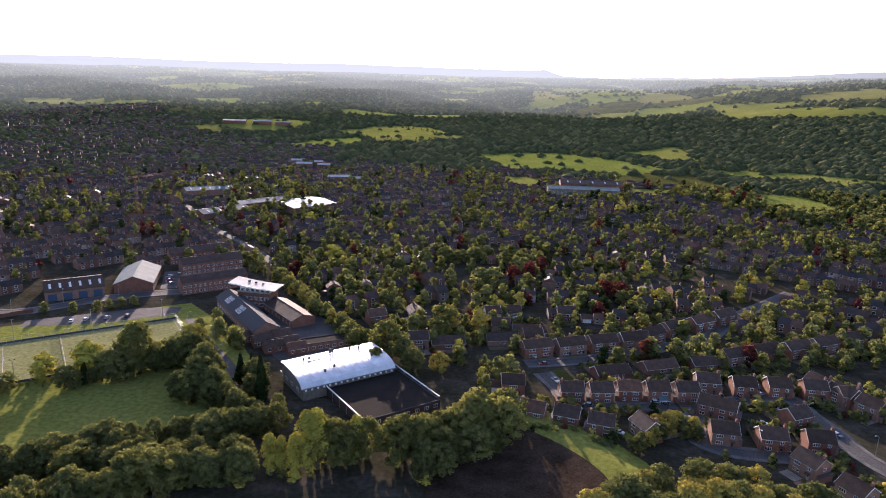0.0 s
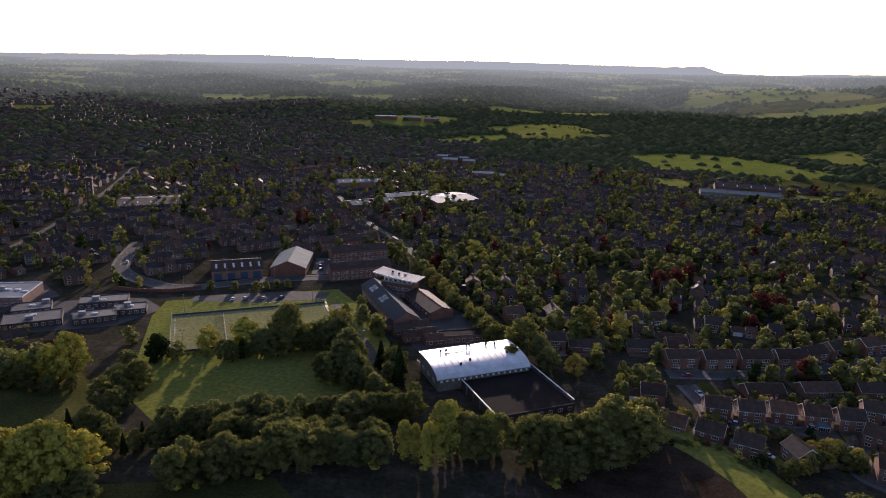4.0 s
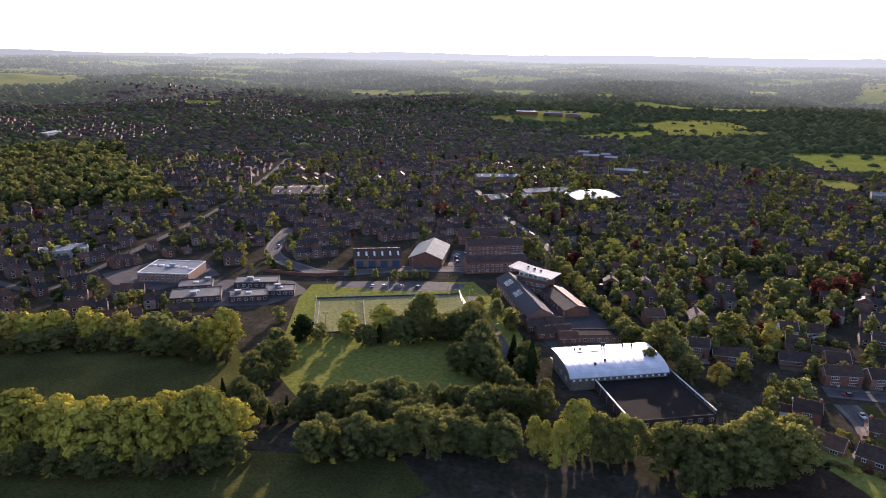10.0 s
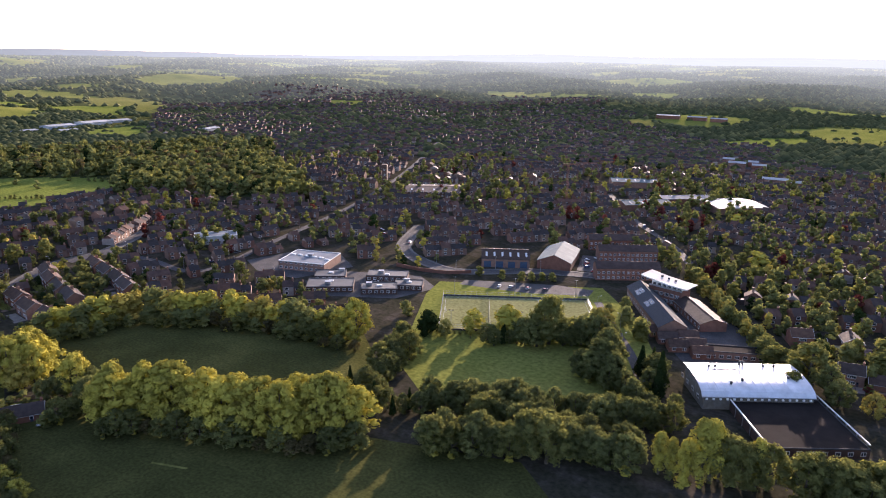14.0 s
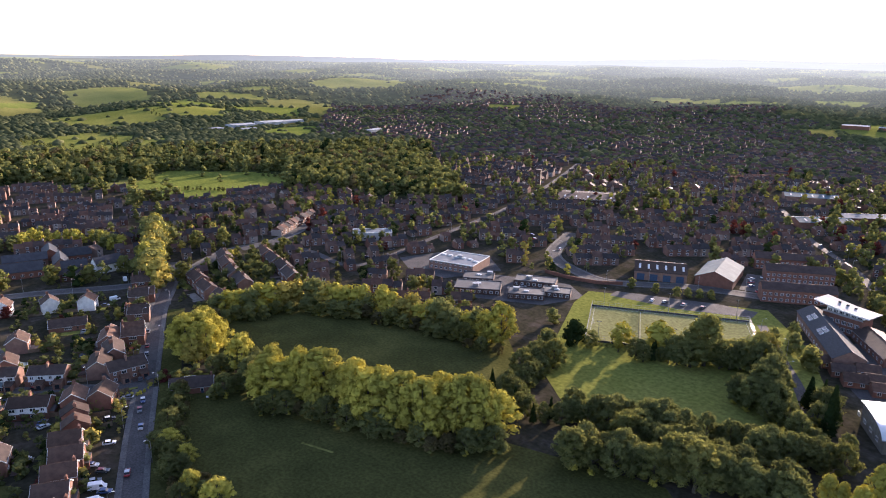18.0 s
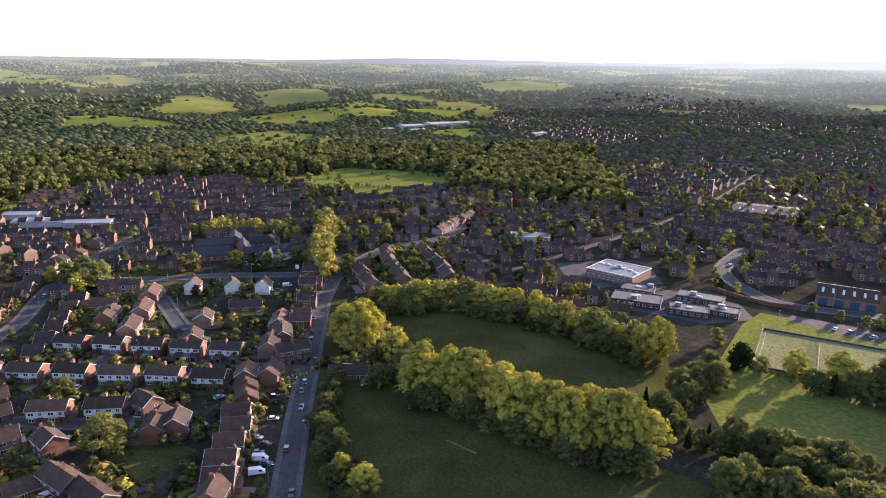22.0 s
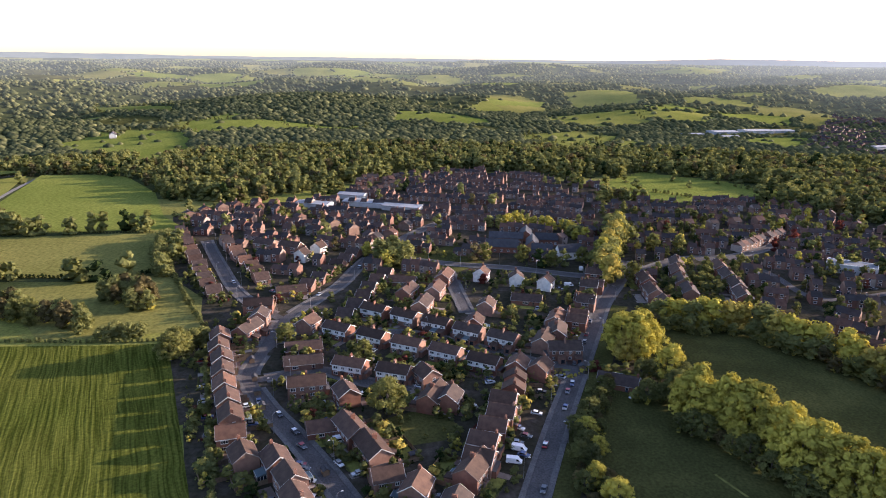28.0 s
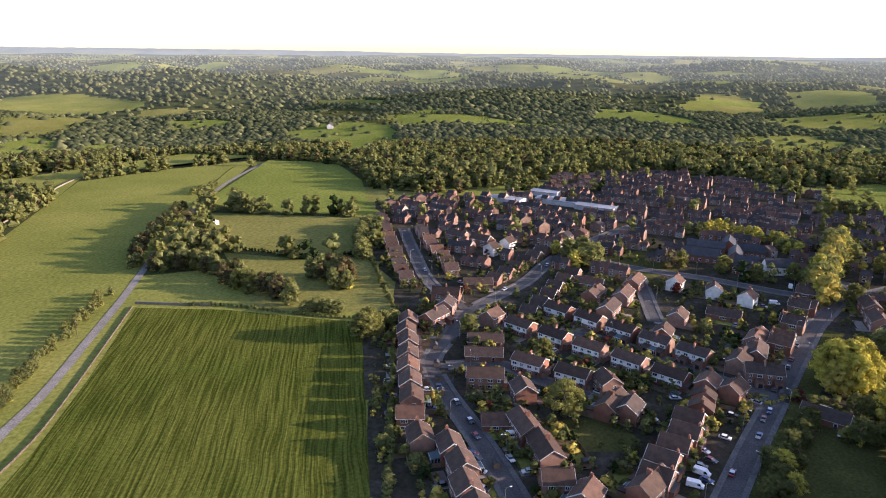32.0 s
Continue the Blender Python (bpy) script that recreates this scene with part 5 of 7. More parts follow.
# ---- cars and caravans ----
car(-214.8, -17.0, 110, "caravan")
car(-207.9, 43.7, 67, "van")
car(-411.3, 113.8, 168, "van")
car(-379.7, 99.1, 93, "van")
car(-200.6, 40.9, 78, "van")
car(-201.2, -28.3, 85)
car(-198.6, -26.7, 82)
car(-192.4, -24.0, 73)
car(-183.4, -21.5, 74)
car(-240.7, -53.8, 118)
car(-227.2, -49.1, 104)
car(-233.8, -40.7, 31)
car(-244.1, -50.1, 14)
car(-221.6, -33.1, 39)
car(-201.3, -15.8, 36)
car(-221.7, 45.8, 53)
car(-216.3, 47.4, 59)
car(-204.5, 44.7, 62)
car(-212.1, 43.8, 74)
car(-232.0, 53.9, 69)
car(-249.1, 58.6, 79)
car(-255.7, 72.7, -18)
car(-248.9, 69.3, -19)
car(-236.1, 65.5, -22)
car(-212.1, -29.2, 40)
car(-228.4, -22.8, 44)
car(-320.8, -49.2, 47)
car(-302.7, -12.8, 64)
car(-301.0, 6.4, 53)
car(-289.2, 31.7, 59)
car(-290.5, 54.7, 57)
car(-446.2, -108.3, 18)
car(-389.2, -94.4, 29)
car(-366.5, -42.5, -25)
car(-430.2, -47.7, 160)
car(-417.6, -23.8, -14)
car(-453.6, -11.4, 158)
car(-371.8, -68.7, 57)
car(-269.5, -22.7, 87)
car(-254.9, 11.1, 64)
car(-257.5, 39.6, 104)
car(-298.0, 88.2, 159)
car(-274.5, 78.0, 159)
car(-323.3, 97.2, -23)
car(-182.4, 406.2, 73)
car(-179.1, 399.0, 73)
car(-175.8, 392.0, 72)
car(-179.2, 415.2, 76)
car(-170.5, 395.8, 72)
car(-167.9, 385.7, 53)
car(-198.3, 324.2, 108)
car(-192.5, 327.2, 96)
car(-183.5, 331.2, 95)
car(-174.7, 335.1, 94)
car(-131.2, 311.6, -53)
car(55.3, 262.6, 27)
car(71.0, 265.7, 44)
car(117.9, 270.5, -74)
car(128.0, 275.2, 25)
car(116.0, 229.9, -93)
car(119.6, 230.3, -91)
car(60.4, 236.8, -30)
car(118.6, 248.9, -16)
car(31.4, 242.7, -29)
car(143.6, 242.6, -61)
car(80.8, 263.2, 6)
car(128.8, 263.0, -37)
car(-276.6, 267.6, 71)
car(-265.4, 269.6, 70)
car(-261.1, 278.8, 70)
car(-259.3, 286.4, 36)
car(-244.2, 278.8, 69)
car(-241.0, 284.7, 53)
car(-348.3, 380.4, -12)
car(-338.1, 381.5, -1)
car(-336.8, 367.7, 37)
car(-328.6, 373.8, 15)
car(-365.4, 250.4, 98)
car(-370.2, 274.9, 98)
car(-368.6, 296.4, 121)
car(-298.7, 366.3, -57)
car(-279.5, 336.6, -55)
car(-176.3, 509.1, 120)
car(-188.5, 523.4, 121)
car(-155.8, 481.9, 123)
car(-211.7, 558.0, 124)
car(-398.5, 249.2, -4)

# ---- large buildings ----
def slab_house(name, label, category, x, y, turn, long, wide, eave, ridge, roof, wall, skylights=0, doors=0, band=None, windows=0, storeys=1):
    """A long shed with a pitched roof, its ridge along its own x."""
    b = thing(name, label, category, m=pose(x, y, float(land(x, y)), 0, 0, turn))
    OCCUPIED.append((x, y, max(long, wide) * 0.55))
    part("wall", wall_mesh(long, wide, eave, ridge, wall), b)
    part("roof", roof_mesh(long, wide, eave, ridge, 0.5, roof), b)
    pitch = math.degrees(math.atan2(ridge - eave, wide / 2))
    for k in range(skylights):
        for s in (-1, 1):
            at = pose(-long / 2 + long * (k + 0.6) / skylights, s * wide * 0.27, eave + (ridge - eave) * 0.46 + 0.22, -s * pitch)
            part("skylight", shared("skylight", lambda: Geo().box(-0.6, 0.6, -2.6, 2.6, -0.04, 0.1).mesh("skylight", "lamp_glass")), b, "pale translucent roof light", at)
    for k in range(doors):
        dx = -long / 2 + long * (k + 0.5) / doors
        part("loading_door", shared("loading_door", lambda: Geo().box(-2.2, 2.2, -0.08, 0.06, 0, 4).mesh("loading_door", "blue_door")), b, "blue roller door", pose(dx, -wide / 2, 0))
    for z in range(storeys):
        for k in range(windows):
            for s in (-1, 1):
                add_window(b, -long / 2 + long * (k + 0.5) / windows, s * wide / 2, 1.0 + 3.0 * z, 1.6, 1.5, 0 if s < 0 else 180, False)
    return b


def flat_block(name, label, category, x, y, turn, long, wide, high, wall="brick", roof="flat_roof", windows=0, storeys=1, lights=0, coping="trim", plant=0):
    """A flat-roofed block with a parapet."""
    b = thing(name, label, category, m=pose(x, y, float(land(x, y)), 0, 0, turn))
    OCCUPIED.append((x, y, max(long, wide) * 0.5))
    part("wall", Geo().box(-long / 2, long / 2, -wide / 2, wide / 2, -0.3, high).mesh("wall", wall), b)
    part("roof", Geo().box(-long / 2 + 0.25, long / 2 - 0.25, -wide / 2 + 0.25, wide / 2 - 0.25, high - 0.1, high + 0.12).mesh("roof", roof), b)
    for x0, x1, y0, y1 in ((-long / 2, long / 2, -wide / 2 - 0.04, -wide / 2 + 0.3), (-long / 2, long / 2, wide / 2 - 0.3, wide / 2 + 0.04), (-long / 2 - 0.04, -long / 2 + 0.3, -wide / 2, wide / 2), (long / 2 - 0.3, long / 2 + 0.04, -wide / 2, wide / 2)):
        part("parapet", Geo().box(x0, x1, y0, y1, high + 0.004, high + 0.45).mesh("parapet", coping), b, "pale parapet coping")
    for z in range(storeys):
        for k in range(windows):
            for s in (-1, 1):
                add_window(b, -long / 2 + long * (k + 0.5) / windows, s * wide / 2, 0.9 + 3.2 * z, 1.8, 1.5, 0 if s < 0 else 180, False)
    for k in range(lights):
        part("roof_light", shared("roof_light", lambda: Geo().box(-1.4, 1.4, -0.9, 0.9, 0, 0.35).box(-1.3, 1.3, -0.8, 0.8, 0.35, 0.6, 1).mesh("roof_light", "trim", "lamp_glass")), b, "domed roof light", pose(-long / 2 + long * (k + 0.5) / lights, random.uniform(-0.2, 0.2) * wide, high + 0.1))
    for k in range(plant):
        part("roof_plant", shared("roof_plant", lambda: Geo().box(-1.6, 1.6, -1.1, 1.1, 0, 1.5).box(-1.7, 1.7, -1.2, 1.2, 1.5, 1.65).mesh("roof_plant", "steel")), b, "grey ventilation unit", pose(random.uniform(-0.35, 0.35) * long, random.uniform(-0.3, 0.3) * wide, high + 0.1))
    return b


def arched_hall():
    """Sports hall with a curved silver roof that rises from a low eave."""
    b = thing("sports_hall", "large sports hall with a curved silver metal roof", "sports hall", m=pose(-62, 250, 0, 0, 0, 36))
    OCCUPIED.append((-50, 275, 30))
    long, deep, low, rise, crest = 42.0, 22.0, 5.2, 3.9, 16.0
    prof = []
    for k in range(17):
        y = deep * k / 16
        u = (crest - y) / crest if y < crest else (y - crest) / 16.0
        prof.append((y, low + rise * math.sqrt(max(0, 1 - u * u))))
    part("wall", Geo().prism_x([(0.3, -0.3), (deep - 0.3, -0.3)] + [(min(max(y, 0.3), deep - 0.3), z - 0.12) for y, z in reversed(prof)], 0.3, long - 0.3).mesh("wall", "stone"), b)
    n = 14
    shell = [(y, z) for y, z in prof] + [(y, z + 0.25) for y, z in reversed(prof)]
    for k in range(n):
        a = long * k / n
        g = Geo().prism_x(shell, a - (0.5 if k == 0 else 0), a + long / n - 0.03 + (0.5 if k == n - 1 else 0))
        part("roof_panel", g.mesh("roof_panel", "hall_roof"), b)
        g = Geo().prism_x([(y, z + 0.2) for y, z in prof] + [(y, z + 0.31) for y, z in reversed(prof)], a - 0.05, a + 0.05)
        part("seam", g.mesh("seam", "hall_roof"), b)
    part("gutter", Geo().box(-0.5, long + 0.5, -0.35, 0.05, low - 0.15, low + 0.12).mesh("gutter", "steel"), b)
    for k in range(16):
        part("eave_bracket", shared("bracket", lambda: Geo().prism_x([(0, 0), (-0.5, -0.3), (-0.5, -0.8), (0, -0.8)], -0.4, 0.4).mesh("eave_bracket", "trim")), b, "white eave light", pose(1.3 + k * 2.6, -0.02, low - 0.2))
    for px, py, kind in ((8, 18, 0), (10.5, 18, 0), (21, 20, 1), (22.2, 20, 1), (30, 19, 0), (34, 18.5, 0), (17, 7, 0), (35.5, 9, 0), (12, 5, 0)):
        z = low + rise * math.sqrt(max(0, 1 - ((crest - py) / crest) ** 2 if py < crest else 1 - ((py - crest) / 16) ** 2))
        part("roof_vent", shared(("vent", kind), lambda: Geo().box(-0.35, 0.35, -0.35, 0.35, -0.3, 1.0 + 0.8 * kind).box(-0.45, 0.45, -0.45, 0.45, 1.0 + 0.8 * kind, 1.15 + 0.8 * kind).mesh("roof_vent", "lead")), b, "dark roof vent", pose(px, py, z + 0.2))
    part("roof_rail", Geo().rod((8, 15.5, low + rise + 0.35), (18, 15.5, low + rise + 0.35), 0.12, 0.12).mesh("roof_rail", "lead"), b)
    for s in (0, 1):
        for k in range(4):
            add_window(b, 0.28 if s == 0 else long - 0.28, 6 + 6 * k, 2.0, 2.4, 1.6, -90 if s == 0 else 90, False)
    return b


arched_hall()
flat_block("hall_annexe", "dark flat-roofed hall annexe with pale parapets", "building", -31, 254, 36, 34, 34, 3.2, "soot_brick", "dark_roof", 8, 1, 0, "lead")
for x, y in ((-44.8, 244.0), (-18.0, 266.0)):
    beam = thing("roof_beam", "long white steel roof beam over the dark annexe", "beam", m=pose(x, y, 0, 0, 0, -54))
    part("beam", Geo().box(-17.6, 17.6, -0.18, 0.18, 4.1, 4.5).mesh("beam", "trim"), beam)
    for k in range(6):
        part("post", shared("beam_post", lambda: Geo().box(-0.15, 0.15, -0.15, 0.15, 0, 4.1).mesh("post", "steel")), beam, at=pose(-16 + 6.4 * k, 0, 0))
wing = slab_house("school_wing", "long school wing with dark roof and skylights", "school", -112, 336, -54, 60, 13, 5.6, 9.2, "lead", "brick", 0, 0, None, 14, 1)
for k in (-18, -14.5, 0, 3.5):
    for row_z in (0.30, 0.62):
        part("skylight", shared("wing_light", lambda: Geo().box(-1.4, 1.4, -0.95, 0.95, -0.02, 0.16).box(-1.25, 1.25, -0.8, 0.8, 0.16, 0.2, 1).mesh("skylight", "trim", "glass")), wing, "white framed roof window", pose(k, -6.5 * (1 - row_z), 5.6 + 3.6 * row_z + 0.2, 29))
slab_house("school_wing", "low pitched school wing beside the yard", "school", -92, 345, -50, 34, 13, 4.2, 6.4, "tiles", "brick", 0, 0, None, 8, 1)
patch("school_yard", [(-93, 334), (-79, 352), (-58, 328), (-68, 306), (-82, 312)], "asphalt", 0.045, "dark asphalt yard between school wings", "yard")


def school_tower():
    """A glazed block under a thin white roof that sweeps up and out over it."""
    b = thing("school_tower", "school block with a thin upswept white roof", "school", m=pose(-114, 361, 0, 0, 0, -8))
    OCCUPIED.append((-118, 361, 16))
    part("wall", Geo().prism([(-9, -0.3), (10, -0.3), (10, 8.6), (-9, 8.6)], -4.5, 5.5).mesh("wall", "brick"), b)
    part("gallery", Geo().prism([(-8, 8.6), (9, 8.6), (9, 11.2), (-8, 12.4)], -3.2, 5).mesh("gallery", "render"), b, "set-back white top storey")
    part("terrace_rail", Geo().box(-9, 10, -4.5, -4.4, 8.6, 9.6).mesh("terrace_rail", "steel"), b)
    n = 9
    low = [(-13.5 + 27 * k / n, 13.6 - 2.5 * math.sin(0.5 * math.pi * k / n)) for k in range(n + 1)]
    part("roof", Geo().prism(low + [(x, z + 0.35) for x, z in reversed(low)], -6, 6.5).mesh("roof", "white_metal"), b, "thin upswept white roof")
    part("fascia", Geo().prism([(x, z - 0.25) for x, z in low] + [(x, z + 0.42) for x, z in reversed(low)], -6.12, -6.0).mesh("fascia", "trim"), b, "white roof edge")
    for k in range(6):
        for z in (1.2, 4.6):
            add_window(b, -7.4 + 3.0 * k, -4.5, z, 2.2, 1.9, 0, False)
        add_window(b, -6.6 + 2.9 * k, -3.2, 9.0, 2.2, 1.6, 0, False)
    for k in range(3):
        part("roof_vent", shared("tower_vent", lambda: Geo().box(-0.5, 0.5, -0.5, 0.5, 0, 0.9).mesh("roof_vent", "lead")), b, "", pose(-5 + 4 * k, 2, 12.6 - 0.5 * k))


school_tower()
for x, y, turn in ((-101, 312, 31), (-95, 306, 31), (-88, 300, 31), (-88, 314, 31), (-82, 306, 31), (-77, 299, 31)):
    slab_house("classroom", "small pitched classroom block with weathered roof", "classroom", x, y, turn, 9, 7, 3.0, 5.0, "tiles", "brick", 0, 0, None, 2)
flat_block("school_range", "low dark brick school range with a flat roof", "school", -62, 309, 28, 30, 8, 3.6, "brick", "dark_roof", 9, 1, 0, "lead")
slab_house("workshop", "metal-roofed workshop with pale blue roof slopes", "warehouse", -195, 391, 107, 36, 21, 5.2, 9.5, "blue_metal", "brick", 0, 0)
slab_house("depot", "brick depot with roof lights and blue doors", "warehouse", -222, 369, 33, 30, 24, 5.5, 8.5, "tiles", "brick", 6, 4)
flat_block("library", "brick building with a wide pale flat roof", "building", -313, 286, 22, 30, 26, 5.2, "brick", "pale_roof", 9, 2, 6, "trim", 1)
flat_block("primary_school", "low school block with a grey flat roof", "school", -272, 263, 40, 26, 16, 3.0, "soot_brick", "flat_roof", 8, 1, 1, "lead", 2)
flat_block("primary_school", "low school block with a grey flat roof", "school", -247, 276, 40, 20, 12, 3.0, "soot_brick", "flat_roof", 6, 1, 1, "lead", 1)
flat_block("primary_school", "low school block with a pale flat roof", "school", -258, 296, 33, 24, 12, 3.2, "soot_brick", "flat_roof", 7, 1, 1, "lead", 1)
flat_block("primary_school", "low school block with a dark flat roof", "school", -285, 276, 40, 18, 13, 2.8, "soot_brick", "flat_roof", 5, 1, 1, "lead", 1)
flat_block("primary_school", "low school block with a dark flat roof", "school", -238, 291, 33, 16, 11, 2.8, "soot_brick", "flat_roof", 5, 1, 1, "lead", 1)
patch("school_yard", [(-292, 262), (-270, 248), (-232, 272), (-225, 300), (-246, 312), (-285, 292)], "asphalt", 0.045, "asphalt playground of a low school", "yard")
patch("car_park", [(-352, 268), (-330, 258), (-300, 262), (-290, 300), (-320, 318), (-345, 300)], "asphalt", 0.04, "asphalt car park round a public building", "car park")
flat_block("glass_office", "white modern building with glazed front", "building", -404, 283, 56, 28, 13, 5.5, "white_metal", "pale_roof", 8, 1)
for x, y in ((-163, 424), (-148, 387), (-180, 446)):
    slab_house("brick_block", "long three-storey brick block with rows of windows", "building", x, y, 36, 38, 10, 7.5, 10.2, "slate", "brick", 0, 0, None, 13, 2)
slab_house("supermarket", "long low store with a bright white metal roof", "warehouse", -153, 636, 45, 46, 42, 5.5, 7.0, "white_metal", "brick")
slab_house("store", "grey metal store roof among trees", "warehouse", -215, 592, 45, 44, 22, 5.0, 7.0, "blue_metal", "brick", 4)
slab_house("store", "grey metal store roof among trees", "warehouse", -195, 640, 45, 50, 18, 5.0, 6.6, "pale_roof", "brick")
slab_house("store", "pale metal roof of a town warehouse", "warehouse", -264, 690, 30, 46, 24, 6.0, 8.0, "blue_metal", "brick", 5)
slab_house("mill", "big dark mill with bright roof lights", "mill", -398, 524, 36, 52, 44, 4.5, 6.5, "slate", "soot_brick", 5, 0, None, 14, 2)
for x, y, turn, long, wide in ((-1195, 500, 97, 36, 16), (-1212, 560, 97, 46, 30), (-1222, 625, 97, 50, 34), (-1240, 680, 97, 40, 26), (-1150, 545, 97, 30, 14), (-960, 676, 110, 34, 16), (-640, -45, 70, 26, 14), (-606, -30, 70, 40, 16), (-588, 2, 70, 34, 14), (-600, -75, 70, 30, 14)):
    slab_house("warehouse", "white industrial shed with a low metal roof", "warehouse", x, y, turn, long, wide, 7.0 if long > 45 else 4.0, 8.5 if long > 45 else 5.2, "white_metal", "white_metal")
for x, y, long, wide in ((-470, 1390, 44, 18), (-415, 1394, 36, 14), (-375, 1398, 30, 12), (-215, 903, 20, 12), (-188, 897, 16, 10), (-150, 800, 26, 10), (-128, 792, 16, 8), (-232, 930, 14, 10), (-200, 920, 12, 8)):
    slab_house("works", "low works roof shining in the sun", "warehouse", x, y, 10, long, wide, 6.0, 7.5, "white_metal", "brick")
slab_house("secondary_school", "long pale blue school building beyond the terraces", "school", 128, 765, -2, 78, 22, 8.0, 10.0, "blue_metal", "stone", 0, 0, None, 18, 2)
slab_house("secondary_school", "long dark school range beyond the terraces", "school", 142, 800, -2, 70, 24, 9.0, 12.0, "slate", "brick", 5, 0, None, 16, 2)
# old brick school in the estate
for x, y, turn, long, wide, ridge in ((-455, 70, 80, 22, 9, 8.6), (-462, 92, 170, 20, 8, 8.2), (-478, 76, 80, 24, 8, 7.8), (-473, 104, 80, 16, 8, 8.2), (-490, 92, 170, 18, 8, 7.6), (-447, 96, 80, 14, 7, 7.4)):
    slab_house("old_school", "old brick school wing with a steep dark slate roof", "school", x, y, turn, long, wide, 4.6, ridge, "dark_slate", "brick", 0, 0, None, 5, 1)
slab_house("old_school", "gabled stone-trimmed school wing", "school", -438, 112, 100, 16, 8, 5.5, 9.5, "dark_slate", "render", 0, 0, None, 3, 1)
slab_house("farmhouse", "distant farmhouse among fields", "house", -1140, -464, 20, 22, 10, 5.5, 9.0, "slate", "render", 0, 0, None, 4, 2)
slab_house("cottage", "stone cottage beside the lane under trees", "cottage", -455, -296, 30, 14, 7, 3.0, 5.6, "slate", "render", 0, 0, None, 3, 1)
slab_house("barn", "small pale barn beside the lane", "barn", -460, -281, 60, 12, 7, 3.0, 4.8, "pale_roof", "render")


def mill_tower(x, y):
    t = thing("mill_chimney", "tall square brick tower over the terraces", "tower", m=pose(x, y, 0, 0, 0, 30))
    part("shaft", Geo().box(-2.4, 2.4, -2.4, 2.4, 0, 22).mesh("shaft", "soot_brick"), t)
    part("cornice", Geo().box(-2.8, 2.8, -2.8, 2.8, 22, 23).box(-2.5, 2.5, -2.5, 2.5, 23, 24.2).mesh("cornice", "soot_brick"), t)
    for k in range(4):
        add_window(t, 0, -2.4, 3 + 5 * k, 1.4, 2.0, 0, False)


mill_tower(-447, 510)


def tower_crane(x, y):
    c = thing("tower_crane", "red lattice tower crane over the town", "crane", m=pose(x, y, 0, 0, 0, 60))
    g = Geo()
    for sx in (-0.8, 0.8):
        for sy in (-0.8, 0.8):
            g.rod((sx, sy, 0), (sx, sy, 36), 0.08, 0.08, 4)
    for k in range(18):
        z, s = 2 * k, 1 if k % 2 else -1
        for a in (-0.8, 0.8):
            g.rod((-0.8 * s, a, z), (0.8 * s, a, z + 2), 0.06, 0.06, 4).rod((a, -0.8 * s, z), (a, 0.8 * s, z + 2), 0.06, 0.06, 4)
    part("mast", g.mesh("mast", "red_steel"), c)
    g = Geo()
    for sy, z in ((-0.6, 36), (0.6, 36), (0, 37.2)):
        g.rod((-9, sy, z), (30, sy, z), 0.1, 0.1, 4)
    for k in range(26):
        x0 = -9 + 1.5 * k
        g.rod((x0, -0.6, 36), (x0 + 0.75, 0, 37.2), 0.05, 0.05, 4).rod((x0 + 0.75, 0, 37.2), (x0 + 1.5, 0.6, 36), 0.05, 0.05, 4)
    part("jib", g.mesh("jib", "red_steel"), c)
    part("counterweight", Geo().box(-9, -6.5, -0.9, 0.9, 34.6, 36).mesh("counterweight", "stone"), c)
    part("cab", Geo().box(0.8, 2.2, -0.7, 0.7, 34, 36).mesh("cab", "glass"), c)


tower_crane(-274, 558)


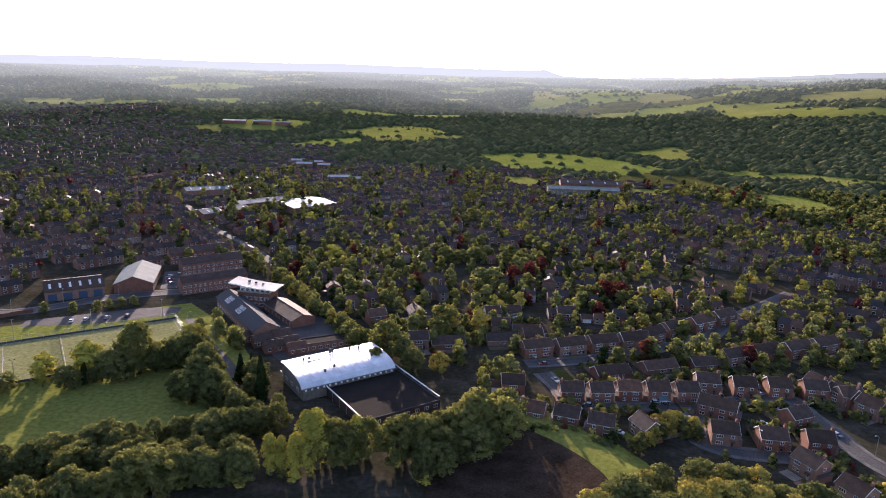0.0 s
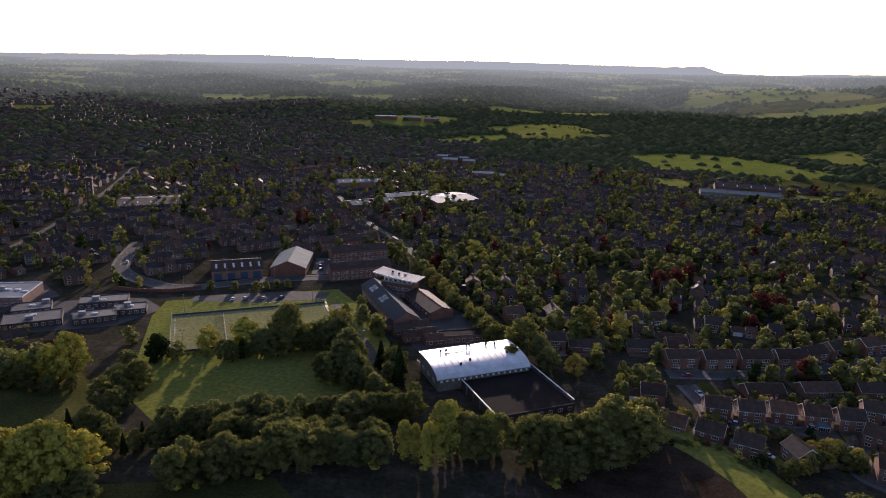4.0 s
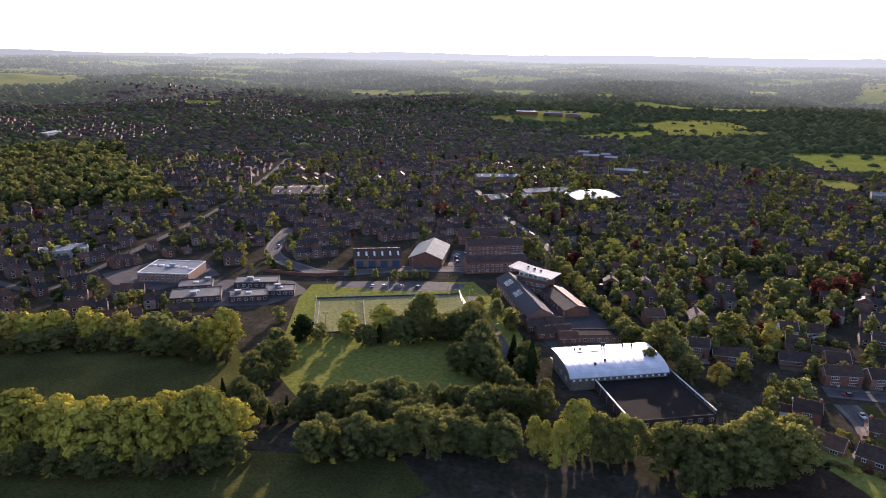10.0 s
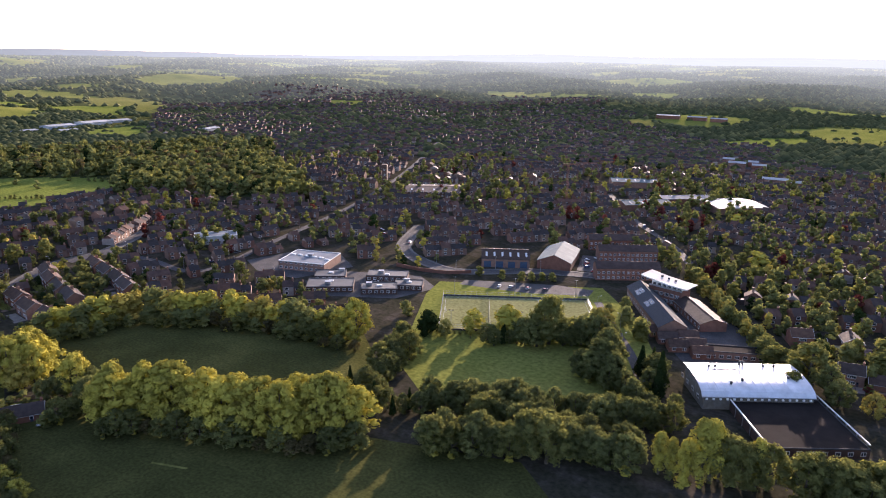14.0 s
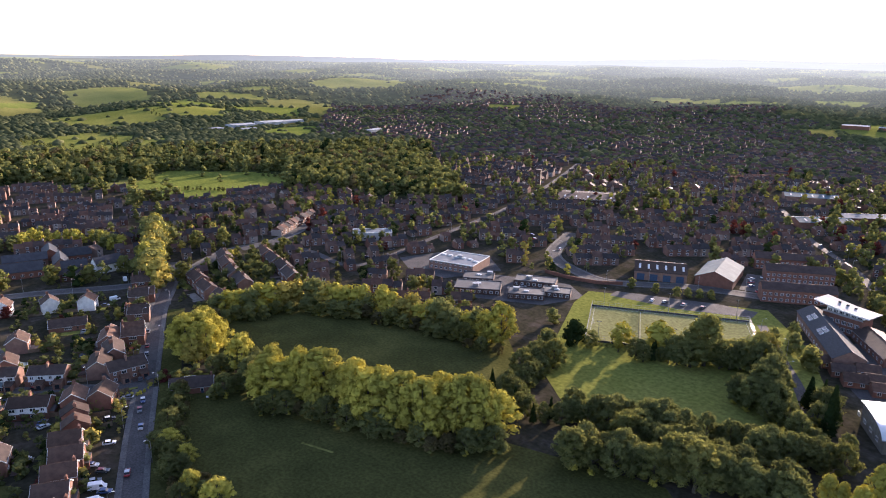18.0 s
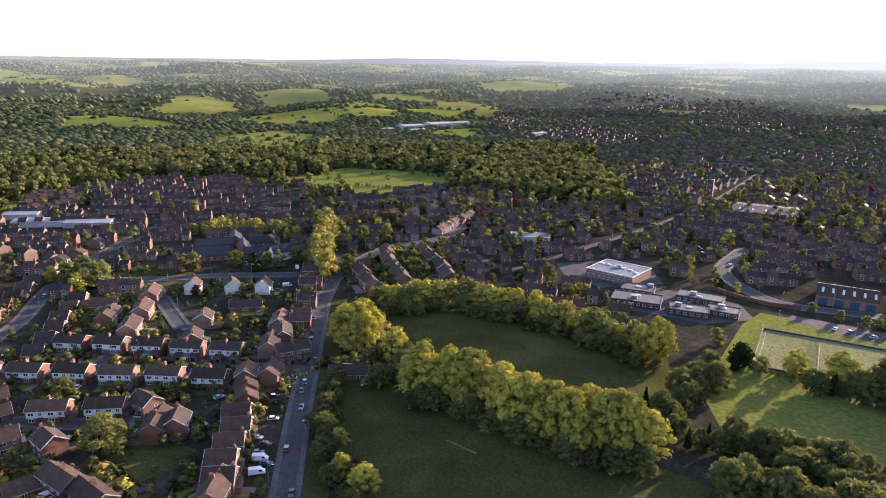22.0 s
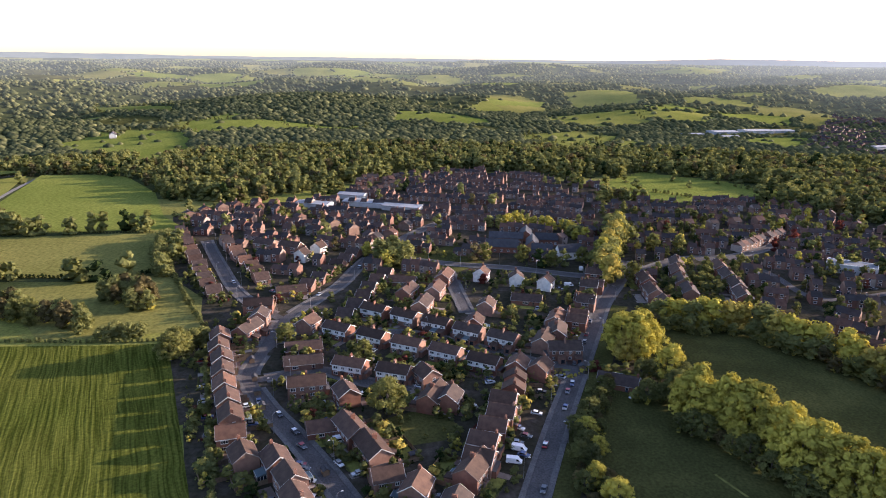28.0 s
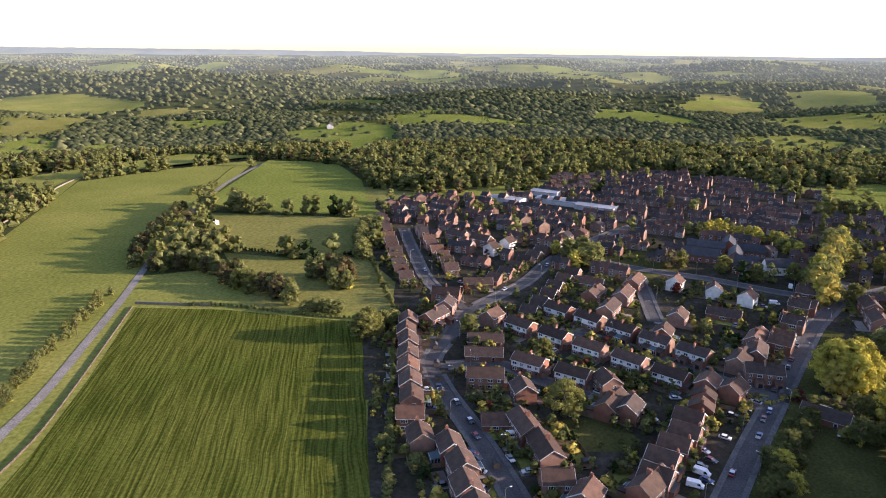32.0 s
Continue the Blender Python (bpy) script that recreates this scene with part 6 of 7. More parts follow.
# ---- sports pitch ----
def pitch():
    ox, oy, turn, long, wide = -187, 251, 33.5, 78, 49
    at = pose(ox, oy, 0, 0, 0, turn)
    p = tagged(new("sports_pitch", Geo().box(0, long, 0, wide, 0.0, 0.12).mesh("sports_pitch", "astro")), "sand-coloured artificial turf pitch", "sports pitch", kind="structure")
    p.matrix_basis = at
    g = Geo()
    for x in (1.5, long * 0.32, long * 0.66, long - 1.5):
        g.box(x - 0.06, x + 0.06, 1.5, wide - 1.5, 0.12, 0.126)
    for y in (1.5, wide - 1.5):
        g.box(1.5, long - 1.5, y - 0.06, y + 0.06, 0.12, 0.126)
    m = tagged(new("pitch_marking", g.mesh("pitch_marking", "line")), "thin white pitch lines", "marking", kind="structure")
    m.matrix_basis = at
    f = thing("pitch_fence", "tall steel mesh fence round the pitch", "fence", m=at)
    post = Geo().rod((0, 0, 0), (0, 0, 3.2), 0.06, 0.05, 6).mesh("post", "steel")
    for k in range(27):
        for y in (0, wide):
            part("post", post, f, at=pose(long * k / 26, y, 0))
    for k in range(1, 17):
        for x in (0, long):
            part("post", post, f, at=pose(x, wide * k / 17, 0))
    for z in (0.15, 1.1, 2.1, 3.1):
        for y in (0, wide):
            part("rail", Geo().rod((0, y, z), (long, y, z), 0.04, 0.04, 5).mesh("rail", "steel"), f)
        for x in (0, long):
            part("rail", Geo().rod((x, 0, z), (x, wide, z), 0.04, 0.04, 5).mesh("rail", "steel"), f)
    part("kickboard", Geo().box(0, long, -0.08, -0.03, 0, 1.0).box(0, long, wide + 0.03, wide + 0.08, 0, 1.0).mesh("kickboard", "lead"), f)
    n = thing("divider_net", "dark net hung across the pitch", "net", m=at @ pose(long * 0.31, 0, 0.12))
    g = Geo()
    for k in range(26):
        g.box(-0.02, 0.02, wide * k / 25 - 0.03, wide * k / 25 + 0.03, 0, 2.6)
    for z in range(9):
        g.box(-0.02, 0.02, 0, wide, 0.3 * z, 0.3 * z + 0.06)
    part("net", g.mesh("net", "lead"), n)
    for x, y in ((6, -1.5), (long - 6, -1.5), (6, wide + 1.5), (long - 6, wide + 1.5), (long / 2, -1.5), (long / 2, wide + 1.5)):
        put("floodlight", build_floodlight, at @ pose(x, y, 0, 0, 0, 0 if y < 0 else 180))
    for k, y in ((2.0, wide / 2), (long - 2.0, wide / 2)):
        put("goal", build_goal, at @ pose(k, y, 0.12))


def build_floodlight():
    f = thing("floodlight", "slim steel floodlight mast with two lamps", "floodlight", "pitch floodlights")
    part("mast", Geo().rod((0, 0, 0), (0, 0, 11), 0.14, 0.07, 8).mesh("mast", "steel"), f)
    part("crossbar", Geo().box(-1.0, 1.0, -0.06, 0.06, 10.8, 10.92).mesh("crossbar", "steel"), f)
    for s in (-0.8, 0.8):
        part("lamp", shared("flood_lamp", lambda: Geo().box(-0.3, 0.3, -0.15, 0.25, -0.2, 0.2).mesh("lamp", "lead")), f, at=pose(s, 0.15, 10.9, -30))
    return f


def build_goal():
    g = thing("goal", "white steel goal frame with net", "goal", "goals")
    part("frame", Geo().rod((0, -1.8, 0), (0, -1.8, 2.1), 0.05, 0.05, 6).rod((0, 1.8, 0), (0, 1.8, 2.1), 0.05, 0.05, 6).rod((0, -1.8, 2.1), (0, 1.8, 2.1), 0.05, 0.05, 6).mesh("frame", "trim"), g)
    n = Geo()
    for k in range(9):
        n.rod((0, -1.8 + 0.45 * k, 2.1), (0.9, -1.8 + 0.45 * k, 0), 0.015, 0.015, 3)
    part("net", n.mesh("net", "trim"), g)
    return g


pitch()


def grass_bank():
    """A long low bank: rough grass falling to the sunny side, bare earth on the shaded one."""
    line = glide([(14, 247), (27, 240), (40, 229), (50, 217), (56, 205), (58, 192)], 2.0)
    cut = [(-30, -0.3), (-22, 0.3), (-14, 1.3), (-7, 2.6), (-2, 3.4), (0, 3.5), (3, 3.2), (7, 2.2), (11, 1.0), (15, -0.3)]
    v, q, mats, n = [], [], [], len(cut)
    for i, (x, y, _) in enumerate(line):
        x0, y0, _ = line[max(0, i - 1)]
        x1, y1, _ = line[min(len(line) - 1, i + 1)]
        d = math.hypot(x1 - x0, y1 - y0)
        nx, ny = (y1 - y0) / -d, (x1 - x0) / d
        fade = min(1.0, 0.25 + i / 9, 0.25 + (len(line) - 1 - i) / 6)
        for o, z in cut:
            px, py = x + nx * o, y + ny * o
            v.append((px, py, z * fade + 0.22 * noise.noise((px * 0.3, py * 0.3, 0)) - 0.1))
    for i in range(len(line) - 1):
        for j in range(n - 1):
            a = i * n + j
            q.append((a, a + 1, a + n + 1, a + n))
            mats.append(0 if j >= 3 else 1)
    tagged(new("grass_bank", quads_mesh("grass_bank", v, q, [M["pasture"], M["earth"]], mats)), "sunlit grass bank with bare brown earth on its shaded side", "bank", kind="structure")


grass_bank()
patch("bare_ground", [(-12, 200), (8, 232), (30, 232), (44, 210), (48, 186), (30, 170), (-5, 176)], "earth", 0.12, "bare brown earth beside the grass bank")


# ---- walls, hedges and poles of the fields ----
def wall_line(pts, high, wide, mat, label, name="field_wall"):
    strip(name, glide(pts, 9), wide / 2, -wide / 2, high, mat, label, "wall", high + 0.2)


wall_line([(-149, -167), (-173, -173), (-208, -187), (-291, -223)], 0.8, 0.3, "bark", "low dry-stone wall along the lane")
wall_line([(-414, -427), (-470, -456), (-544, -494), (-600, -516)], 1.3, 0.6, "stone", "dry-stone wall round a pasture")
wall_line([(-600, -516), (-655, -519), (-731, -478), (-793, -415)], 1.3, 0.6, "stone", "dry-stone wall round a pasture")
wall_line([(-296, -225), (-300, -201), (-303, -185)], 1.3, 0.5, "stone", "short stone wall at the field corner")
wall_line([(-270, 318), (-250, 320), (-236, 325), (-225, 335)], 2.2, 0.4, "brick", "curved brick boundary wall", "boundary_wall")


def hedge(pts, high, leaf="green", gap=2.2, wide=1.3):
    spots = []
    for p in glide(pts, gap):
        spots.append((p.x + random.uniform(-0.4, 0.4), p.y + random.uniform(-0.4, 0.4), float(land(p.x, p.y)) - 0.3, high * random.uniform(0.8, 1.3), wide * random.uniform(0.9, 1.3)))
    woods("hedge", spots, 1, leaf, "clipped and overgrown field hedge in leaf")


hedge([(-519, -324), (-512, -273), (-507, -216), (-507, -177)], 1.6, "green")
hedge([(-402, -235), (-400, -201), (-399, -169), (-413, -143)], 2.6, "dark")
hedge([(-300, -201), (-305, -172), (-303, -140), (-305, -104)], 2.2, "green")
hedge([(-172, -48), (-240, -68), (-300, -86)], 3.5, "green", 3.5)
hedge([(-320, -92), (-372, -118), (-420, -140), (-500, -170)], 3.5, "green", 3.5)
hedge([(-640, -560), (-700, -520), (-800, -440)], 4.0, "green", 5)
hedge([(-600, -365), (-700, -400), (-780, -420)], 1.5, "green", 4)
hedge([(-187, 246), (-160, 264), (-130, 285)], 1.8, "green", 2.5)
hedge([(-268, 80), (-262, 74), (-266, 68)], 1.6, "lime", 1.5)
hedge([(-662, 189), (-673, 219), (-669, 248), (-642, 275)], 3.5, "green", 4.0)
hedge([(-622, 186), (-614, 212), (-600, 232), (-589, 253)], 7.0, "green", 8.0)
hedge([(-697, 345), (-667, 363), (-629, 375)], 5.0, "green", 6.0)


def build_lamp():
    s = thing("street_lamp", "tall grey street lamp with a curved arm", "street lamp", "street lamps")
    part("pole", Geo().rod((0, 0, 0), (0, 0, 1.2), 0.11, 0.1, 8).rod((0, 0, 1.2), (0, 0, 7.5), 0.075, 0.055, 8).mesh("pole", "steel"), s)
    part("arm", Geo().rod((0, 0, 7.4), (0.5, 0, 7.9), 0.045, 0.04, 6).rod((0.5, 0, 7.9), (1.4, 0, 8.0), 0.04, 0.04, 6).mesh("arm", "steel"), s)
    part("lamp_head", Geo().prism([(1.2, 7.93), (2.0, 7.95), (1.9, 8.12), (1.3, 8.12)], -0.14, 0.14).mesh("lamp_head", "lamp_glass"), s)
    return s


def build_pole():
    s = thing("utility_pole", "wooden utility pole with a crossarm", "pole", "utility poles")
    part("pole", Geo().rod((0, 0, 0), (0, 0, 9), 0.16, 0.11, 8).mesh("pole", "bark"), s)
    part("crossarm", Geo().box(-0.9, 0.9, -0.06, 0.06, 8.3, 8.45).mesh("crossarm", "bark"), s)
    for k in (-0.75, 0.0, 0.75):
        part("insulator", shared("insulator", lambda: Geo().rod((0, 0, 0), (0, 0, 0.22), 0.06, 0.04, 6).mesh("insulator", "lamp_glass")), s, at=pose(k, 0, 8.45))
    return s


for k, (pts, half) in enumerate(ROADS[:12]):
    for i in range(3, len(pts) - 1, 6):
        x, y = pts[i]
        if math.hypot(x, y) < 520:
            dx, dy = pts[i + 1] - pts[i - 1]
            d = math.hypot(dx, dy)
            s = 1 if (i // 6) % 2 else -1
            put("lamp", build_lamp, pose(x - s * dy / d * (half + 0.3), y + s * dx / d * (half + 0.3), 0.1, 0, 0, math.degrees(math.atan2(dy, dx)) - 90 * s))
for x, y in ((-250, -221), (-345, -262), (-470, -320), (-560, -350), (-500, -470), (-420, -425), (-590, -500)):
    put("pole", build_pole, pose(x, y, 0, 0, 0, 20))


# ---- cars along the kerbs ----
def street_cars():
    rnd = random.Random(11)
    for pts, half in ROADS[1:7] + ROADS[11:14]:
        for i in range(2, len(pts) - 2, 3):
            x, y = pts[i]
            if math.hypot(x, y) > 330 or rnd.random() < 0.8:
                continue
            dx, dy = pts[i + 1] - pts[i - 1]
            d = math.hypot(dx, dy)
            s = rnd.choice((1, -1))
            o = half - 2 - 1.05
            car(x - s * dy / d * o, y + s * dx / d * o, math.degrees(math.atan2(dy, dx)) + (0 if s > 0 else 180))


street_cars()


# ---- gardens ----
def gardens():
    rnd = random.Random(5)
    lawn, drive, panels, bushes = Geo(), Geo(), Geo(), []

    def rect(g, m, x0, x1, y0, y1, z):
        g.face([m @ Vector((x, y, z)) for x, y in ((x0, y0), (x1, y0), (x1, y1), (x0, y1))])

    def fence(m, x0, y0, x1, y1):
        n = max(1, round(math.hypot(x1 - x0, y1 - y0) / 1.85))
        for k in range(n):
            a, b = k / n, (k + 0.97) / n
            ax, ay, bx, by = x0 + (x1 - x0) * a, y0 + (y1 - y0) * a, x0 + (x1 - x0) * b, y0 + (y1 - y0) * b
            d = math.hypot(bx - ax, by - ay)
            nx, ny = -(by - ay) / d * 0.03, (bx - ax) / d * 0.03
            q = [m @ Vector(p) for p in ((ax - nx, ay - ny, 0), (bx - nx, by - ny, 0), (bx + nx, by + ny, 0), (ax + nx, ay + ny, 0))]
            if any(on_road(p.x, p.y) for p in q[:1]):
                continue
            i = len(panels.v)
            panels.v += [(p.x, p.y, z) for z in (0, 1.7) for p in q]
            panels.f += [tuple(i + j for j in f) for f in ((4, 5, 6, 7), (0, 1, 5, 4), (1, 2, 6, 5), (2, 3, 7, 6), (3, 0, 4, 7))]
            panels.m += [0] * 5

    for kind, x, y, turn, fine in PLOTS:
        if math.hypot(x, y) > 430 or kind == "garage":
            continue
        w, d = HOUSES[kind][0], HOUSES[kind][1]
        m = pose(x, y, 0, 0, 0, turn)
        z = rnd.uniform(0.02, 0.05)
        if kind != "terrace":
            deep = rnd.uniform(2.0, 5.0)
            rect(lawn, m, -w / 2, w / 2, d / 2 + deep + 0.1, d / 2 + 9.5, z)
            rect(rnd.choice((lawn, drive)), m, -w / 2, w / 2 - 3.2, -d / 2 - 5.0, -d / 2 - 0.6, z)
            rect(drive, m, w / 2 - 3.0, w / 2, -d / 2 - 6.0, -d / 2, z)
            rect(drive, m, -w / 2, -0.1, d / 2, d / 2 + deep, z)
            rect(drive, m, 0.1, w / 2, d / 2, d / 2 + deep, z)
            fence(m, -w / 2, d / 2, -w / 2, d / 2 + 10)
            fence(m, w / 2, d / 2, w / 2, d / 2 + 10)
            fence(m, -w / 2, d / 2 + 10, w / 2, d / 2 + 10)
        else:
            fence(m, -w / 2, d / 2, -w / 2, d / 2 + 7)
        if kind != "terrace" and rnd.random() < 0.7:
            for k in range(int((w - 3.4) / 1.0)):
                p = m @ Vector((-w / 2 + k, -d / 2 - 5.4, 0))
                if not on_road(p.x, p.y, 0.2):
                    bushes.append((p.x, p.y, -0.2, rnd.uniform(1.1, 1.6), rnd.uniform(0.9, 1.2), 0.2))
        for k in range(26 if kind != "terrace" else 6):
            p = m @ Vector((rnd.uniform(-w / 2 - 1.5, w / 2 + 1.5), rnd.choice((1, 1, 1, -1)) * (d / 2 + rnd.uniform(3.0, 11.0)), 0))
            if not on_road(p.x, p.y, 0.3):
                s = rnd.choice((1.2, 1.6, 2.0, 2.6, 3.4, 4.5, 5.5))
                bushes.append((p.x, p.y, -0.2, s, rnd.uniform(1.1, 1.7), rnd.random()))
        if kind != "terrace" and y < 170 and rnd.random() < (0.75 if fine else 0.45):
            p = m @ Vector((w / 2 - 1.5, -d / 2 - 3.4, 0))
            if not on_road(p.x, p.y, -1.0):
                car(p.x, p.y, turn + rnd.choice((90, -90)))
        if fine and kind not in ("terrace",):
            if rnd.random() < 0.6:
                put("shed", build_shed, m @ pose(rnd.choice((-1, 1)) * (w / 2 - 2.2), d / 2 + 8, 0, 0, 0, rnd.choice((0, 90))))
            if rnd.random() < 0.4:
                put("conservatory", build_conservatory, m @ pose(-1.4, d / 2, 0))
    # brighter pasture colour puts a sunlit look into the lawns
    tagged(new("garden_lawns", lawn.mesh("garden_lawns", "pasture")), "small mown lawns behind and before houses", "lawn", kind="stuff")
    tagged(new("driveways", drive.mesh("driveways", "drive")), "paved drives and patios beside houses", "driveway", kind="stuff")
    tagged(new("garden_fences", panels.mesh("garden_fences", "fence_wood")), "brown wooden panel fences between gardens", "fence", kind="stuff")
    for leaf, lo, hi in (("green", 0, 0.5), ("garden", 0.5, 0.74), ("gold", 0.74, 0.86), ("dark", 0.86, 0.96), ("red", 0.96, 1.0)):
        woods("garden_shrubs", [b[:5] for b in bushes if lo <= b[5] < hi], 2, leaf, "shrubs and small trees in back gardens")


def build_shed():
    s = thing("garden_shed", "small wooden garden shed with felt roof", "shed", "garden sheds")
    part("wall", wall_mesh(2.6, 2.0, 1.9, 2.4, "fence_wood"), s)
    part("roof", roof_mesh(2.6, 2.0, 1.9, 2.4, 0.15, "lead"), s)
    part("door", Geo().box(-0.4, 0.4, -1.05, -0.98, 0, 1.75).mesh("door", "fence_wood"), s)
    return s


def build_conservatory():
    c = thing("conservatory", "white framed glass conservatory against a house", "conservatory", "conservatories")
    part("base", Geo().box(-2, 2, 0, 3, 0, 0.6).mesh("base", "brick"), c)
    part("glazing", Geo().box(-1.95, 1.95, 0, 2.95, 0.6, 2.2).mesh("glazing", "glass"), c)
    part("roof", Geo().prism_x([(0, 2.2), (3.1, 2.2), (3.1, 2.3), (0, 3.0)], -2.1, 2.1).mesh("roof", "blue_metal"), c)
    g = Geo()
    for k in range(6):
        g.box(-2 + 0.8 * k - 0.05, -2 + 0.8 * k + 0.05, 2.92, 3.02, 0.6, 2.25)
    for s in (-2, 2):
        for k in range(4):
            g.box(s - 0.05, s + 0.05, k - 0.04, k + 0.04, 0.6, 2.25)
    g.box(-2.1, 2.1, 2.95, 3.12, 2.15, 2.32)
    part("frame", g.mesh("frame", "trim"), c)
    return c


# ---- the town and the woods beyond ----
KEEP_CLEAR = [
    [(-335, 130), (-180, 30), (60, 150), (64, 225), (45, 262), (20, 250), (-60, 200), (-190, 235), (-230, 225), (-320, 190)],
    MEADOW_NORTH, MEADOW_SOUTH, CROP,
    [(-300, 250), (-240, 240), (-160, 200), (-60, 190), (30, 235), (-5, 290), (-40, 330), (-90, 385), (-150, 435), (-260, 410), (-250, 330), (-300, 300)],
    [(-345, 255), (-280, 255), (-280, 315), (-345, 320)],
    [(20, 250), (60, 190), (160, 190), (170, 300), (30, 300)],
]
FIELDS_CLEAR = [[(v.co.x, v.co.y) for v in o.data.vertices] for o in scene.objects if o.name.startswith(("field", "park_meadow"))]


def house_units(far):
    """Faces of one plain town house, ridge along x: walls, roof, chimney and openings."""
    g = Geo()
    w, d, e, r = 2.8, 4.0, 4.9, 7.2
    for s in (-1, 1):
        g.face([(-w, s * d, 0), (w, s * d, 0), (w, s * d, e), (-w, s * d, e)][::s], 0)
        g.face([(s * w, -d, 0), (s * w, d, 0), (s * w, d, e), (s * w, -d, e)], 0)
        g.face([(s * w, -d, e), (s * w, d, e), (s * w, 0, r), (s * w, 0, r - 0.01)], 0)
        g.face([(-w - 0.1, s * (d + 0.3), e - 0.15), (w + 0.1, s * (d + 0.3), e - 0.15), (w + 0.1, 0, r), (-w - 0.1, 0, r)], 1)
    g.box(w - 0.8, w, -0.5, 0.5, r - 0.8, r + 1.1, 0, False)
    if not far:
        for s in (-1, 1):
            for z in (1.0, 3.3):
                g.face([(-1.6, s * (d + 0.03), z), (0.2, s * (d + 0.03), z), (0.2, s * (d + 0.03), z + 1.4), (-1.6, s * (d + 0.03), z + 1.4)], 2)
                g.face([(-1.45, s * (d + 0.05), z + 0.15), (0.05, s * (d + 0.05), z + 0.15), (0.05, s * (d + 0.05), z + 1.25), (-1.45, s * (d + 0.05), z + 1.25)], 3)
        g.box(-2.6, -0.2, d, d + 3.2, 0, 2.9, 1, False)
        g.rod((w - 0.4, -0.2, r + 1.05), (w - 0.4, -0.2, r + 1.6), 0.15, 0.12, 4, 4)
    return g


def quads_of(g):
    """Faces as quads, a triangle or a larger end repeated or left out."""
    f, m = [], []
    for q, k in zip(g.f, g.m):
        if len(q) == 4:
            f.append(q)
            m.append(k)
    return np.array(g.v), np.array(f), np.array(m)


def houses_stuff(name, spots, far, label):
    v, f, m = quads_of(house_units(far))
    sp = np.asarray(spots, float)
    c, s = np.cos(sp[:, 3])[:, None], np.sin(sp[:, 3])[:, None]
    k = sp[:, 4][:, None]
    g = np.random.RandomState(len(sp))
    low = np.where(g.rand(len(sp), 1) < 0.25, 0.68, 1.0) * g.uniform(0.9, 1.12, (len(sp), 1)) * (0.76 if far else 1.0)
    x = (v[None, :, 0] * c - v[None, :, 1] * s) * k + sp[:, 0][:, None]
    y = (v[None, :, 0] * s + v[None, :, 1] * c) * k + sp[:, 1][:, None]
    z = v[None, :, 2] * k * low + sp[:, 2][:, None]
    V = np.stack([x, y, z], -1).reshape(-1, 3)
    F = (f[None] + (np.arange(len(sp)) * len(v))[:, None, None]).reshape(-1, 4)
    me = quads_mesh(name, V, F, [M["town_brick"], M["slate"], M["trim"], M["glass"], M["pot"]], np.tile(m, len(sp)), False)
    tagged(new(name, me), label, "houses", kind="stuff")


rng = np.random.RandomState(7)
near_spots = []
occ = np.array([o for o in OCCUPIED])
road_pts = np.concatenate([p for p, _ in ROADS])


def town_rows():
    """Rows of houses in each quarter of the town, square to the quarter's own streets."""
    for ci in range(-14, 14):
        for cj in range(-6, 16):
            cx, cy = (ci + 0.5) * CELL, (cj + 0.5) * CELL
            r0, a0 = math.hypot(cx, cy), float(azimuth(cx, cy))
            if not (-52 < a0 < 112) or r0 > 2500 or r0 < 180:
                continue
            turn = radians(a0 + rng.uniform(-24, 24))
            old = bool(inside(cx, cy, VILLAGE) | inside(cx, cy, MIDDLE) | inside(cx, cy, EAST))
            turn = radians(73) if old else turn
            ux, uy = math.cos(turn), math.sin(turn)
            terrace = rng.rand() < (1.0 if old else 0.06 if a0 < 24 and r0 < 470 else 0.85)
            pitch = 5.6 if terrace else 9.4
            gap = 22 if terrace else 27
            for j in range(-5, 6):
                run, on, off, swing = -CELL * 0.75, True, 0.0, 0.0
                left = rng.uniform(25, 70)
                pair = False
                while run < CELL * 0.75:
                    pair = not pair
                    run += pitch if terrace else (6.4 if pair else rng.uniform(10.5, 15))
                    left -= pitch
                    if left < 0:
                        on, left = not on, rng.uniform(30, 90) if not on else rng.uniform(6, 16)
                    if not on:
                        continue
                    if terrace or pair:
                        off, swing = (0.0, 0.0) if terrace else (rng.uniform(-2.5, 2.5), radians(rng.uniform(-9, 9)) + (math.pi / 2 if rng.rand() < 0.2 else 0))
                    o = j * gap + off
                    x, y = cx + ux * run - uy * o, cy + uy * run + ux * o
                    if abs(x - cx) > CELL / 2 - 4 or abs(y - cy) > CELL / 2 - 4:
                        continue
                    near_spots.append((x, y, turn + swing, 1.0, terrace))


town_rows()
sp = np.array(near_spots)
r, a = np.hypot(sp[:, 0], sp[:, 1]), azimuth(sp[:, 0], sp[:, 1])
kind, edge = kind_of(sp[:, 0], sp[:, 1])
beyond = inside(sp[:, 0], sp[:, 1], EAST) | inside(sp[:, 0], sp[:, 1], VILLAGE) | inside(sp[:, 0], sp[:, 1], MIDDLE)
kind = np.where(beyond, 0, kind)
ok = (kind == 0) & (r > 225) & ((a < 82) | beyond) & (a > -45)
ok &= beyond | ~((a > 53) & (r < 520) | (a > 62) & (r < 780))
for poly in KEEP_CLEAR + FIELDS_CLEAR:
    ok &= ~inside(sp[:, 0], sp[:, 1], poly)
sp, r, a = sp[ok], r[ok], a[ok]
d_occ = np.array([np.min(np.hypot(occ[:, 0] - x, occ[:, 1] - y) - occ[:, 2]) for x, y in sp[:, :2]])
d_road = np.array([np.min(np.hypot(road_pts[:, 0] - x, road_pts[:, 1] - y)) for x, y in sp[:, :2]])
